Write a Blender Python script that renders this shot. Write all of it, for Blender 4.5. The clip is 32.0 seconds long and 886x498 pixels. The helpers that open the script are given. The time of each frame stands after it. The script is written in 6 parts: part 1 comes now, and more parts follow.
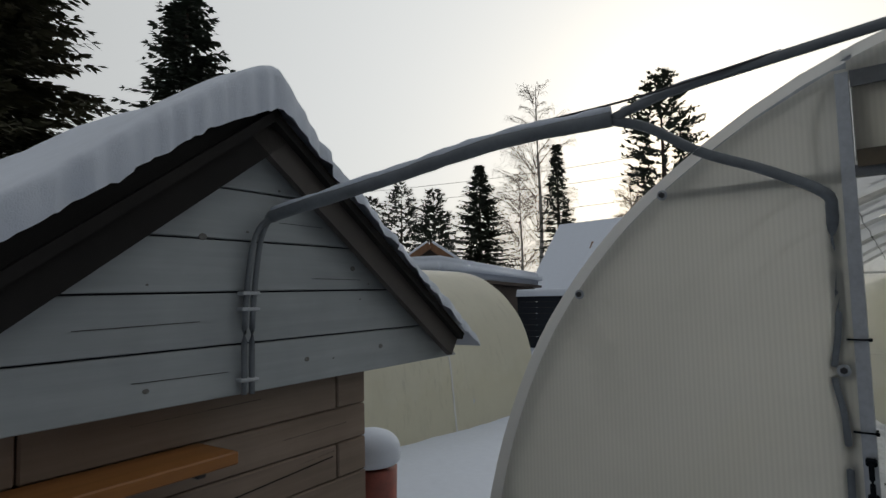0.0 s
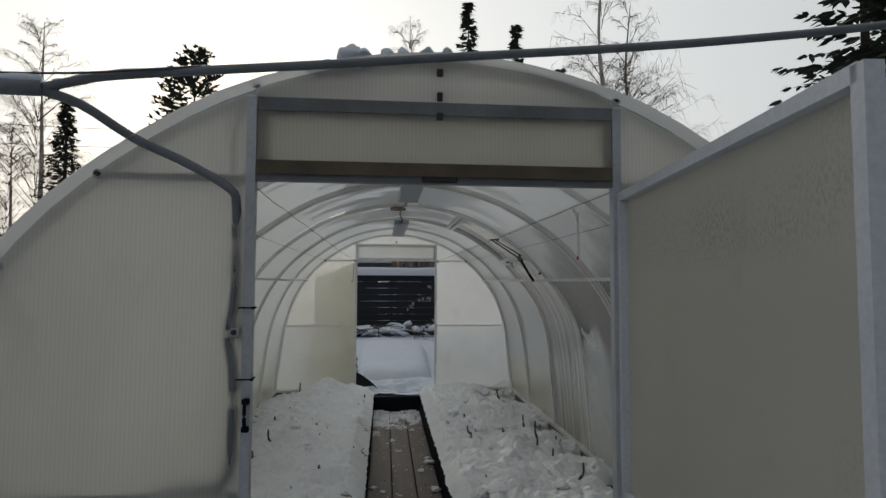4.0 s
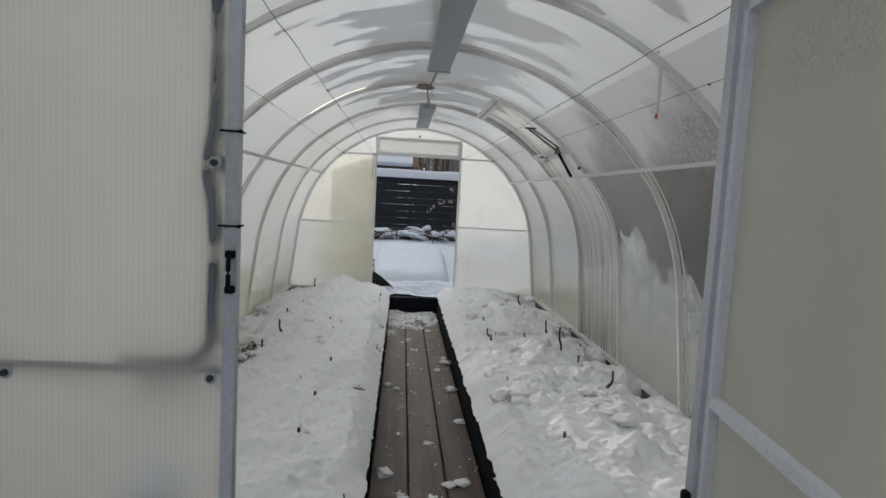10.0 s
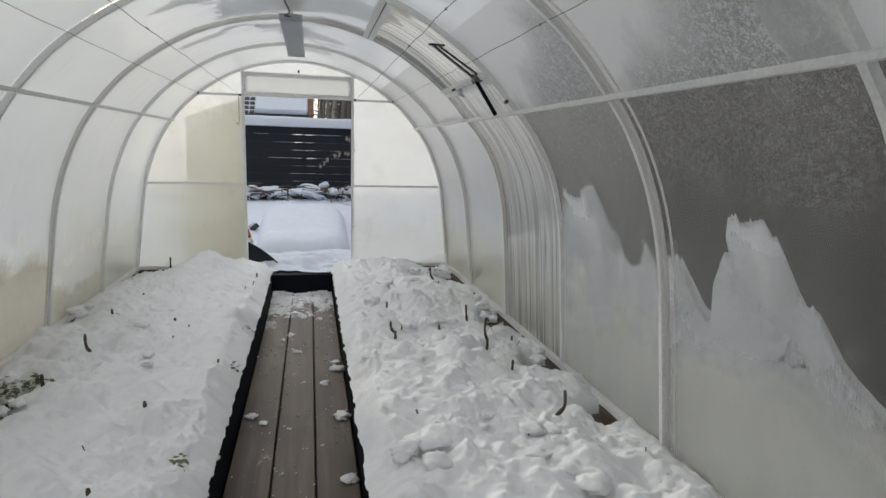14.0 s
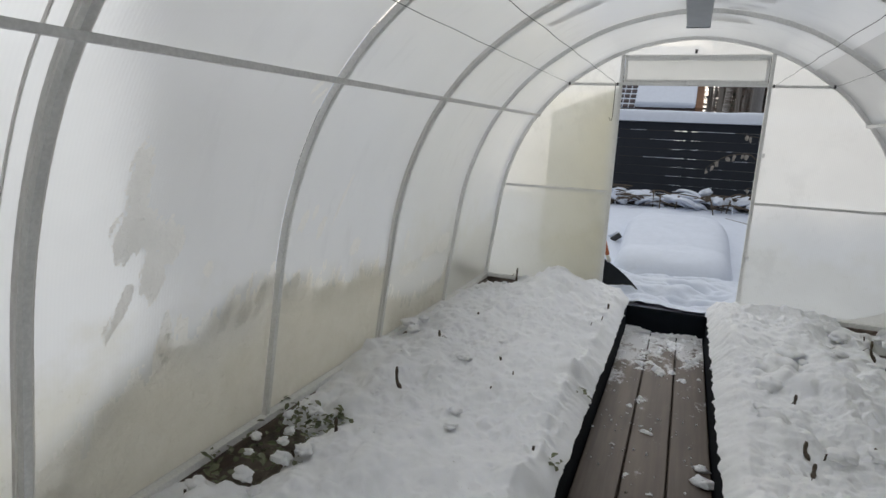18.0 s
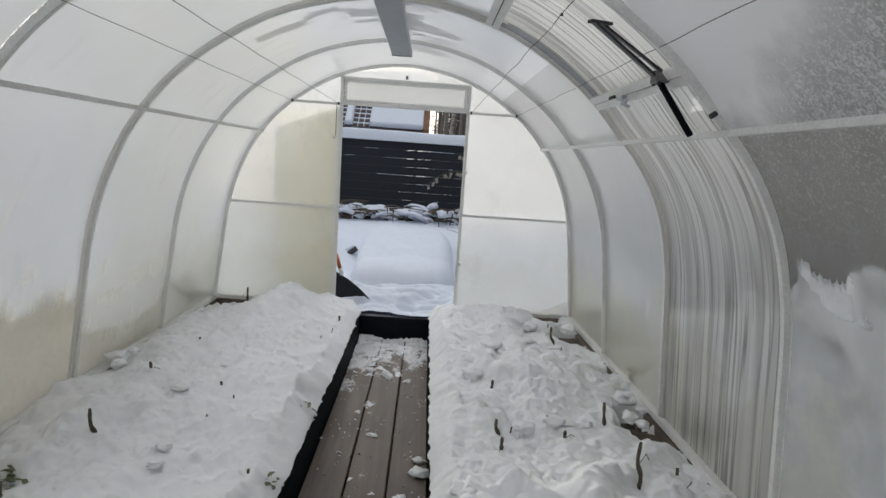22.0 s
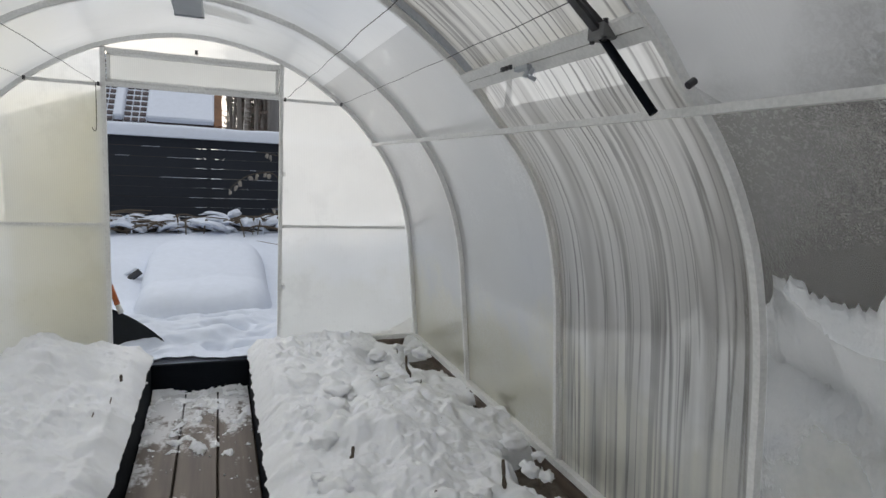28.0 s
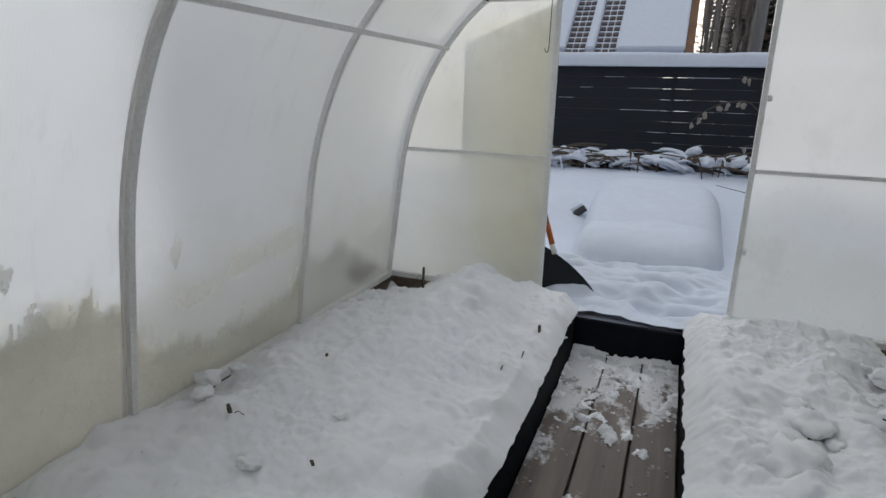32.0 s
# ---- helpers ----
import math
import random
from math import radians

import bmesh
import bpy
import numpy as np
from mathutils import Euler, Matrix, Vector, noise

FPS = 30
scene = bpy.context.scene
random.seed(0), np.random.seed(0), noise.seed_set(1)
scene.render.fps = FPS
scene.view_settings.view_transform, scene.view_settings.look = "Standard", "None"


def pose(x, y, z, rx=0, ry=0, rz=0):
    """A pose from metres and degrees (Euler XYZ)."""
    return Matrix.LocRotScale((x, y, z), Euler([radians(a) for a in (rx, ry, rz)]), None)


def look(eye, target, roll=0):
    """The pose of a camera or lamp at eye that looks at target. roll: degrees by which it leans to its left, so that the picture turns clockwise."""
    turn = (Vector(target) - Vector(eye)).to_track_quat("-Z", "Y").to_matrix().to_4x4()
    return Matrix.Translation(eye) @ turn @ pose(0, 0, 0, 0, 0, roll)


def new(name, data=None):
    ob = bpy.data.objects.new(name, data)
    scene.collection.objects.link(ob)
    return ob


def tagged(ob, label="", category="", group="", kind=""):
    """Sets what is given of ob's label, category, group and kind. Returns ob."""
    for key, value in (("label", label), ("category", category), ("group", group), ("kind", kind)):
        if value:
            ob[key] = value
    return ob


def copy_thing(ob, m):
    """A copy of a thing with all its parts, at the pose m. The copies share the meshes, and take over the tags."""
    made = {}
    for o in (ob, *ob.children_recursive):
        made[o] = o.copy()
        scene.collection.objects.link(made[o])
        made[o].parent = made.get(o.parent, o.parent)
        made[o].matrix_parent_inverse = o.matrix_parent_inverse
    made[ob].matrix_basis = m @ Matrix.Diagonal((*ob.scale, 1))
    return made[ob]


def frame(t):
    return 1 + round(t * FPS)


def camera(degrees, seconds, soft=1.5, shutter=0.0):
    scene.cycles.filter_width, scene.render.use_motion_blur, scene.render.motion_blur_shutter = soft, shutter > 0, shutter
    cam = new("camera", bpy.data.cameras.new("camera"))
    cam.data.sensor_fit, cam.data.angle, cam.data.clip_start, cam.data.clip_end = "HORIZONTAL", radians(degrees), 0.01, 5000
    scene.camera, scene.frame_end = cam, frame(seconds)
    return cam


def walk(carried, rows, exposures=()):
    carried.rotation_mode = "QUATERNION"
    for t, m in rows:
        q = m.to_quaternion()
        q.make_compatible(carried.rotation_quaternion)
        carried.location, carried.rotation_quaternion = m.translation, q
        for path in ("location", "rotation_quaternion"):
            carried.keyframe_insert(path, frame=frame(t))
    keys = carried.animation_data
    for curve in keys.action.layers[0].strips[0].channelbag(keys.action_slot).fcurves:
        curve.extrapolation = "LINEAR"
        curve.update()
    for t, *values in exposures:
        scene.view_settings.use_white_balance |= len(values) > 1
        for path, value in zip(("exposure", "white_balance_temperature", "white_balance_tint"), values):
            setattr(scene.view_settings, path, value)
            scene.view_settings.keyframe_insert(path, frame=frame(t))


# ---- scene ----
# ------------------------------------------------------------------ camera
cam = camera(74.3, 32.0)
PATH = [
    (0, (-0.431, -1.52, 1.592), (-1.668, 0.041, 1.776), -0.7),
    (0.5, (-0.354, -1.514, 1.593), (-1.491, 0.123, 1.753), -0.3),
    (1, (-0.252, -1.503, 1.599), (-1.141, 0.281, 1.755), 0.3),
    (1.5, (-0.189, -1.539, 1.595), (-0.686, 0.391, 1.763), 0.0),
    (2, (-0.194, -1.548, 1.583), (-0.427, 0.433, 1.735), -0.3),
    (2.5, (-0.17, -1.562, 1.582), (-0.211, 0.433, 1.725), -0.3),
    (3, (-0.15, -1.586, 1.579), (-0.063, 0.407, 1.716), -0.3),
    (3.5, (-0.148, -1.615, 1.579), (0.03, 0.373, 1.702), -0.3),
    (5.5, (-0.165, -1.642, 1.5), (0.048, 0.346, 1.526), 0.7),
    (6, (-0.159, -1.627, 1.467), (0.042, 0.362, 1.405), 1.0),
    (6.5, (-0.114, -1.572, 1.456), (0.034, 0.421, 1.367), 1.2),
    (7, (-0.022, -1.516, 1.432), (0.105, 0.474, 1.279), 1.5),
    (7.5, (-0.028, -1.408, 1.42), (0.117, 0.579, 1.245), 1.7),
    (8, (-0.088, -1.313, 1.413), (0.143, 0.666, 1.247), 1.8),
    (8.5, (-0.076, -1.312, 1.412), (0.219, 0.659, 1.246), 2.0),
    (9, (-0.086, -1.321, 1.407), (0.211, 0.649, 1.241), 2.4),
    (9.5, (-0.125, -1.293, 1.401), (0.092, 0.688, 1.233), 3.1),
    (10, (-0.171, -1.223, 1.399), (-0.026, 0.763, 1.218), 3.1),
    (10.5, (-0.178, -1.118, 1.398), (-0.091, 0.872, 1.213), 3.1),
    (11, (-0.106, -0.922, 1.401), (-0.074, 1.069, 1.211), 3.1),
    (11.5, (-0.058, -0.733, 1.416), (-0.054, 1.258, 1.224), 2.8),
    (12, (-0.071, -0.564, 1.421), (0.043, 1.422, 1.21), 2.7),
    (12.5, (-0.106, -0.437, 1.398), (0.224, 1.516, 1.121), 2.6),
    (13, (-0.049, -0.235, 1.36), (0.352, 1.697, 1.034), 2.3),
    (13.5, (0.104, -0.123, 1.389), (0.544, 1.799, 1.058), 1.7),
    (15.5, (0.103, 0.594, 1.409), (0.52, 2.518, 1.056), 2.0),
    (16, (0.102, 0.727, 1.453), (0.18, 2.692, 1.092), 3.5),
    (16.5, (0.119, 0.861, 1.435), (-0.366, 2.762, 1.044), 2.8),
    (17, (0.1, 0.963, 1.418), (-0.589, 2.795, 1.007), 2.6),
    (17.5, (0.047, 1.072, 1.447), (-0.683, 2.889, 1.041), 2.7),
    (18, (0.035, 1.122, 1.443), (-0.701, 2.938, 1.045), 2.7),
    (18.5, (0.076, 1.169, 1.448), (-0.657, 2.988, 1.058), 2.7),
    (19, (0.168, 1.178, 1.433), (-0.421, 3.054, 1.066), 3.1),
    (19.5, (0.224, 1.167, 1.455), (-0.162, 3.098, 1.106), 4.1),
    (20, (0.247, 1.15, 1.447), (0.026, 3.11, 1.117), 4.3),
    (20.5, (0.254, 1.154, 1.443), (0.123, 3.124, 1.121), 4.2),
    (21, (0.269, 1.14, 1.444), (0.228, 3.115, 1.132), 4.3),
    (21.5, (0.256, 1.112, 1.438), (0.289, 3.089, 1.135), 4.1),
    (22, (0.215, 1.123, 1.45), (0.284, 3.1, 1.155), 4.0),
    (22.5, (0.2, 1.115, 1.459), (0.333, 3.091, 1.179), 3.9),
    (23, (0.198, 1.138, 1.479), (0.379, 3.11, 1.199), 4.0),
    (23.5, (0.271, 1.199, 1.453), (0.434, 3.173, 1.176), 3.8),
    (24, (0.227, 1.285, 1.475), (0.433, 3.254, 1.193), 4.0),
    (24.5, (0.076, 1.416, 1.461), (0.549, 3.344, 1.222), 4.6),
    (25, (0.065, 1.414, 1.439), (0.867, 3.234, 1.223), 5.3),
    (25.5, (0.114, 1.4, 1.461), (1.105, 3.123, 1.241), 5.4),
    (27.5, (0.117, 1.769, 1.451), (1.09, 3.497, 1.192), 4.0),
    (28, (0.126, 1.919, 1.435), (0.842, 3.768, 1.173), 2.7),
    (28.5, (0.197, 2.098, 1.435), (0.448, 4.063, 1.161), 1.8),
    (29, (0.176, 2.239, 1.416), (0.161, 4.215, 1.111), 2.0),
    (29.5, (0.101, 2.376, 1.409), (-0.075, 4.33, 1.022), 2.0),
    (30, (0.063, 2.455, 1.407), (-0.325, 4.356, 0.92), 1.9),
    (30.5, (0.078, 2.566, 1.391), (-0.511, 4.408, 0.88), 1.7),
    (31, (0.123, 2.643, 1.382), (-0.551, 4.451, 0.858), 1.6),
    (31.5, (0.139, 2.68, 1.371), (-0.562, 4.477, 0.845), 1.5),
    (32, (0.162, 2.696, 1.37), (-0.546, 4.491, 0.845), 1.5),
]
walk(cam, [(t, look(eye, target, roll)) for t, eye, target, roll in PATH],
     exposures=[(0.0, -1.14, 6450, 8), (2.0, -1.22, 6450, 8), (3.5, -1.07, 6450, 8), (6.0, -0.5, 6480, 9), (7.0, -0.05, 6480, 9), (8.0, -0.07, 6480, 9), (9.0, -0.04, 6480, 9), (10.0, -0.13, 6480, 10), (11.0, -0.07, 6480, 10), (13.0, 0.08, 6480, 10), (19.0, -0.09, 6400, 11), (22.0, 0.03, 6400, 11), (25.0, 0.09, 6400, 11), (28.5, 0.02, 6380, 11), (30.0, -0.08, 6330, 11), (31.0, -0.24, 6280, 11), (32.0, -0.29, 6200, 11)])

# ------------------------------------------------------------------ light
SUN_YAW, SUN_UP = radians(14.0), radians(14.4)
world = bpy.data.worlds.new("hazy_sky")
scene.world = world
world.use_nodes = True
wn, wl = world.node_tree.nodes, world.node_tree.links
wn.clear()
w_out = wn.new("ShaderNodeOutputWorld")
w_bg = wn.new("ShaderNodeBackground")
w_sky = wn.new("ShaderNodeTexSky")
w_sky.sky_type = "NISHITA"
w_sky.sun_disc = False
w_sky.sun_elevation, w_sky.sun_rotation = SUN_UP, -SUN_YAW
w_sky.dust_density, w_sky.air_density, w_sky.ozone_density = 5.0, 1.0, 1.5
w_mix = wn.new("ShaderNodeMixRGB")
w_mix.inputs["Fac"].default_value = 0.86
w_mix.inputs["Color2"].default_value = (9.7, 9.8, 9.75, 1)
wl.new(w_sky.outputs[0], w_mix.inputs["Color1"])
# thin haze: brighter towards the low sun, duller behind
w_dir = wn.new("ShaderNodeTexCoord")
w_dot = wn.new("ShaderNodeVectorMath")
w_dot.operation = "DOT_PRODUCT"
w_dot.inputs[1].default_value = (-math.sin(SUN_YAW) * math.cos(SUN_UP), math.cos(SUN_YAW) * math.cos(SUN_UP), math.sin(SUN_UP))
wl.new(w_dir.outputs["Generated"], w_dot.inputs[0])
w_half = wn.new("ShaderNodeMapRange")
w_half.inputs["From Min"].default_value = -1.0
wl.new(w_dot.outputs["Value"], w_half.inputs["Value"])
w_pow = wn.new("ShaderNodeMath")
w_pow.operation = "POWER"
w_pow.inputs[1].default_value = 2.5
wl.new(w_half.outputs[0], w_pow.inputs[0])
w_gain = wn.new("ShaderNodeMath")
w_gain.operation = "MULTIPLY_ADD"
w_gain.inputs[1].default_value, w_gain.inputs[2].default_value = 0.85, 0.55
wl.new(w_pow.outputs[0], w_gain.inputs[0])
w_scale = wn.new("ShaderNodeVectorMath")
w_scale.operation = "SCALE"
wl.new(w_mix.outputs[0], w_scale.inputs[0])
wl.new(w_gain.outputs[0], w_scale.inputs["Scale"])
wl.new(w_scale.outputs[0], w_bg.inputs["Color"])
w_bg.inputs["Strength"].default_value = 0.14
wl.new(w_bg.outputs[0], w_out.inputs["Surface"])
sun = new("sun", bpy.data.lights.new("sun", "SUN"))
sun.data.energy, sun.data.angle, sun.data.color = 1.15, radians(1.4), (1.0, 0.93, 0.82)
sun.matrix_world = look((0, 0, 30), (math.sin(SUN_YAW) * math.cos(SUN_UP) * 10, -math.cos(SUN_YAW) * math.cos(SUN_UP) * 10, 30 - math.sin(SUN_UP) * 10))

# ------------------------------------------------------------------ materials


def nodes_of(name):
    m = bpy.data.materials.new(name)
    m.use_nodes = True
    nt = m.node_tree
    return m, nt, nt.nodes["Principled BSDF"], nt.nodes["Material Output"]


def add(nt, kind, **kw):
    n = nt.nodes.new(kind)
    for k, v in kw.items():
        n.inputs[k.replace("_", " ")].default_value = v
    return n


def coords(nt, scale=(1, 1, 1)):
    tc = nt.nodes.new("ShaderNodeTexCoord")
    mp = nt.nodes.new("ShaderNodeMapping")
    mp.inputs["Scale"].default_value = scale
    nt.links.new(tc.outputs["Object"], mp.inputs["Vector"])
    return mp.outputs[0]


def noise_tex(nt, vec, scale, detail=4.0, rough=0.55):
    n = add(nt, "ShaderNodeTexNoise", Scale=scale, Detail=detail, Roughness=rough)
    nt.links.new(vec, n.inputs["Vector"])
    return n.outputs["Fac"]


def ramp(nt, fac, stops):
    r = nt.nodes.new("ShaderNodeValToRGB")
    while len(r.color_ramp.elements) < len(stops):
        r.color_ramp.elements.new(0.5)
    for e, (p, c) in zip(r.color_ramp.elements, stops):
        e.position, e.color = p, (*c, 1) if len(c) == 3 else c
    nt.links.new(fac, r.inputs[0])
    return r.outputs[0]


def mixc(nt, fac, a, b, mode="MIX"):
    m = nt.nodes.new("ShaderNodeMixRGB")
    m.blend_type = mode
    for sock, v in ((m.inputs[0], fac), (m.inputs[1], a), (m.inputs[2], b)):
        if isinstance(v, (int, float)):
            sock.default_value = v
        elif isinstance(v, tuple):
            sock.default_value = (*v, 1) if len(v) == 3 else v
        else:
            nt.links.new(v, sock)
    return m.outputs[0]


def bump(nt, height, strength, dist=0.01):
    b = add(nt, "ShaderNodeBump", Strength=strength, Distance=dist)
    nt.links.new(height, b.inputs["Height"])
    return b.outputs[0]


def plain(name, col, col2=None, rough=0.6, metal=0.0, spec=0.5, scale=12.0, bump_s=0.25, bump_d=0.003, stretch=(1, 1, 1), fine=90.0):
    """Two-tone surface with coarse patches, fine grain and relief."""
    m, nt, bs, out = nodes_of(name)
    v = coords(nt, stretch)
    big, small = noise_tex(nt, v, scale, 5), noise_tex(nt, v, fine, 3)
    col2 = col2 or tuple(c * 0.72 for c in col)
    c = mixc(nt, ramp(nt, big, [(0.32, (0, 0, 0)), (0.68, (1, 1, 1))]), col, col2)
    c = mixc(nt, 0.22, c, ramp(nt, small, [(0.3, tuple(x * 0.55 for x in col)), (0.7, tuple(min(1, x * 1.25) for x in col))]))
    nt.links.new(c, bs.inputs["Base Color"])
    nt.links.new(ramp(nt, small, [(0.2, (rough - 0.12,) * 3), (0.8, (min(1, rough + 0.12),) * 3)]), bs.inputs["Roughness"])
    bs.inputs["Metallic"].default_value = metal
    bs.inputs["Specular IOR Level"].default_value = spec
    nt.links.new(bump(nt, mixc(nt, 0.5, big, small), bump_s, bump_d), bs.inputs["Normal"])
    return m


def snow_material(name, tint=(0.89, 0.90, 0.92), grain=1.0, dirt=0.0, deep=0.0):
    m, nt, bs, out = nodes_of(name)
    v = coords(nt)
    lumps, fine, grit = noise_tex(nt, v, 14, 6, 0.6), noise_tex(nt, v, 70, 5, 0.65), noise_tex(nt, v, 260, 2)
    c = mixc(nt, ramp(nt, lumps, [(0.35, (0, 0, 0)), (0.7, (1, 1, 1))]), tint, tuple(min(1, x * 1.05) for x in tint))
    if dirt:
        specks = ramp(nt, noise_tex(nt, v, 120, 2, 0.5), [(0.70, (0, 0, 0)), (0.74, (1, 1, 1))])
        patch = ramp(nt, noise_tex(nt, v, 3.1, 3), [(0.45, (0, 0, 0)), (0.7, (dirt,) * 3)])
        c = mixc(nt, mixc(nt, 1.0, specks, patch, "MULTIPLY"), c, (0.16, 0.12, 0.08))
    nt.links.new(c, bs.inputs["Base Color"])
    bs.inputs["Roughness"].default_value = 0.72
    bs.inputs["Specular IOR Level"].default_value = 0.25
    bs.inputs["Subsurface Weight"].default_value = deep
    bs.inputs["Subsurface Radius"].default_value = (1.0, 1.0, 1.1)
    bs.inputs["Subsurface Scale"].default_value = 0.011
    h = mixc(nt, 0.45, mixc(nt, 0.5, lumps, fine), grit)
    nt.links.new(bump(nt, h, 0.42 * grain, 0.010), bs.inputs["Normal"])
    return m


def feather(nt, vec):
    """Fine curled crystals."""
    n = add(nt, "ShaderNodeTexNoise", Scale=78.0, Detail=3.0, Roughness=0.65, Distortion=1.3)
    nt.links.new(vec, n.inputs["Vector"])
    return n.outputs["Fac"]


def polycarbonate(name, across=(1, 0, 0), tint=(0.965, 0.965, 0.95), clear=0.08, stains=0.0, streaks=0.0, frost=0.0, milky=0.72, lines=0.25, gloss=0.6, dew=0.0, blur=0.0):
    """Twin-wall polycarbonate: light-scattering, faintly see-through, with channel ribs along the sheet."""
    m, nt, bs, out = nodes_of(name)
    nt.nodes.remove(bs)
    v = coords(nt)
    wave = nt.nodes.new("ShaderNodeTexWave")
    wave.inputs["Scale"].default_value = 1.0
    wave.inputs["Distortion"].default_value = 0.0
    chan = coords(nt, tuple(56.0 * a for a in across))
    wave.bands_direction = "DIAGONAL"
    nt.links.new(chan, wave.inputs["Vector"])
    cloud = noise_tex(nt, v, 1.7, 4)
    fine = noise_tex(nt, v, 34, 5, 0.7)
    c = mixc(nt, ramp(nt, cloud, [(0.35, (0, 0, 0)), (0.7, (1, 1, 1))]), tint, tuple(x * 0.93 for x in tint))
    c = mixc(nt, 0.16 * lines, c, wave.outputs["Color"], "MULTIPLY")
    # brush-like smears left by dripping water
    smear = mixc(nt, 1.0, ramp(nt, noise_tex(nt, coords(nt, (3.0, 9.0, 2.4)), 1.3, 5, 0.65), [(0.54, (0, 0, 0)), (0.64, (1, 1, 1))]),
                 ramp(nt, noise_tex(nt, v, 0.8, 2), [(0.45, (0, 0, 0)), (0.65, (0.55,) * 3)]), "MULTIPLY")
    c = mixc(nt, smear, c, tuple(x * 0.76 for x in tint))
    tr = nt.nodes.new("ShaderNodeTexCoord")
    sep = nt.nodes.new("ShaderNodeSeparateXYZ")
    nt.links.new(tr.outputs["Object"], sep.inputs[0])
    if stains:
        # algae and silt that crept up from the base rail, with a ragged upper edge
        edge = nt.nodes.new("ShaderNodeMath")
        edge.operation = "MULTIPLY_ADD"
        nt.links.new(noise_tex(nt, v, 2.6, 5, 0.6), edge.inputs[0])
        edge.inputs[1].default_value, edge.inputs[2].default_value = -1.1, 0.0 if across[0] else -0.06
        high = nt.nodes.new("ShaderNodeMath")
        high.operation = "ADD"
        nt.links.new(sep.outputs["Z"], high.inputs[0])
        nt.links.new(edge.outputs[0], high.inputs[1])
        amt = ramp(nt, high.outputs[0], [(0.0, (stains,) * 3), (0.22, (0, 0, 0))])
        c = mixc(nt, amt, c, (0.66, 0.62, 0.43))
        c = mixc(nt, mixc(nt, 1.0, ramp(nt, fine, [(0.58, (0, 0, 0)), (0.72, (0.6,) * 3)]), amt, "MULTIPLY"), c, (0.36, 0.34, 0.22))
    if streaks:
        # broad grey runs, then thin brown lines of silt inside single channels
        s = ramp(nt, noise_tex(nt, coords(nt, (0.35, 15.0, 0.35)), 1.0, 2, 0.6), [(0.44, (0, 0, 0)), (0.62, (streaks,) * 3)])
        c = mixc(nt, s, c, (0.48, 0.465, 0.43))
        thin = ramp(nt, noise_tex(nt, coords(nt, (0.3, 15.0, 0.3)), 1.3, 2, 0.5), [(0.455, (0, 0, 0)), (0.49, (1, 1, 1)), (0.51, (1, 1, 1)), (0.545, (0, 0, 0))])
        wide = ramp(nt, noise_tex(nt, coords(nt, (0.25, 7.0, 0.25)), 1.0, 1, 0.5), [(0.47, (0, 0, 0)), (0.5, (0.6,) * 3), (0.54, (0, 0, 0))])
        c = mixc(nt, mixc(nt, 1.0, thin, ramp(nt, noise_tex(nt, v, 2.2, 3), [(0.3, (0.35,) * 3), (0.6, (1, 1, 1))]), "MULTIPLY"), c, (0.11, 0.095, 0.075))
        c = mixc(nt, wide, c, (0.27, 0.25, 0.22))
    if dew:
        # a belt of condensed drops under the top rail and along the free edge
        up = nt.nodes.new("ShaderNodeMapRange")
        up.inputs["From Min"].default_value, up.inputs["From Max"].default_value = 1.45, 1.85
        nt.links.new(sep.outputs["Z"], up.inputs["Value"])
        edge_x = nt.nodes.new("ShaderNodeMapRange")
        edge_x.inputs["From Min"].default_value, edge_x.inputs["From Max"].default_value = 0.45, 1.0
        nt.links.new(sep.outputs["X"], edge_x.inputs["Value"])
        belt = mixc(nt, 1.0, ramp(nt, up.outputs[0], [(0.35, (0, 0, 0)), (0.5, (1, 1, 1)), (0.66, (1, 1, 1)), (0.8, (0, 0, 0))]), ramp(nt, edge_x.outputs[0], [(0.7, (0, 0, 0)), (0.95, (0.6,) * 3)]), "LIGHTEN")
        drops = ramp(nt, noise_tex(nt, coords(nt, (1.6, 1.6, 0.8)), 120, 3, 0.6), [(0.49, (0, 0, 0)), (0.58, (dew,) * 3)])
        worn = ramp(nt, noise_tex(nt, v, 4.0, 3), [(0.35, (0.15,) * 3), (0.6, (1, 1, 1))])
        c = mixc(nt, mixc(nt, 1.0, mixc(nt, 1.0, drops, worn, "MULTIPLY"), belt, "MULTIPLY"), c, (0.45, 0.44, 0.41))
    if frost:
        f = mixc(nt, 1.0, ramp(nt, feather(nt, v), [(0.44, (0, 0, 0)), (0.58, (1, 1, 1))]),
                 ramp(nt, noise_tex(nt, v, 1.3, 2), [(0.45, (0, 0, 0)), (0.62, (frost,) * 3)]), "MULTIPLY")
        side = nt.nodes.new("ShaderNodeMapRange")
        side.inputs["From Min"].default_value, side.inputs["From Max"].default_value = 0.75, 1.15
        nt.links.new(sep.outputs["X"], side.inputs["Value"])
        f = mixc(nt, 1.0, f, side.outputs[0], "MULTIPLY") if across[1] and frost < 0.6 else f
        if frost >= 1.0:
            f = ramp(nt, feather(nt, v), [(0.42, (0.05,) * 3), (0.62, (0.8,) * 3)])
        c = mixc(nt, f, c, (0.86, 0.87, 0.88) if frost >= 1.0 else (0.97, 0.98, 0.99))
        frost_mask = f
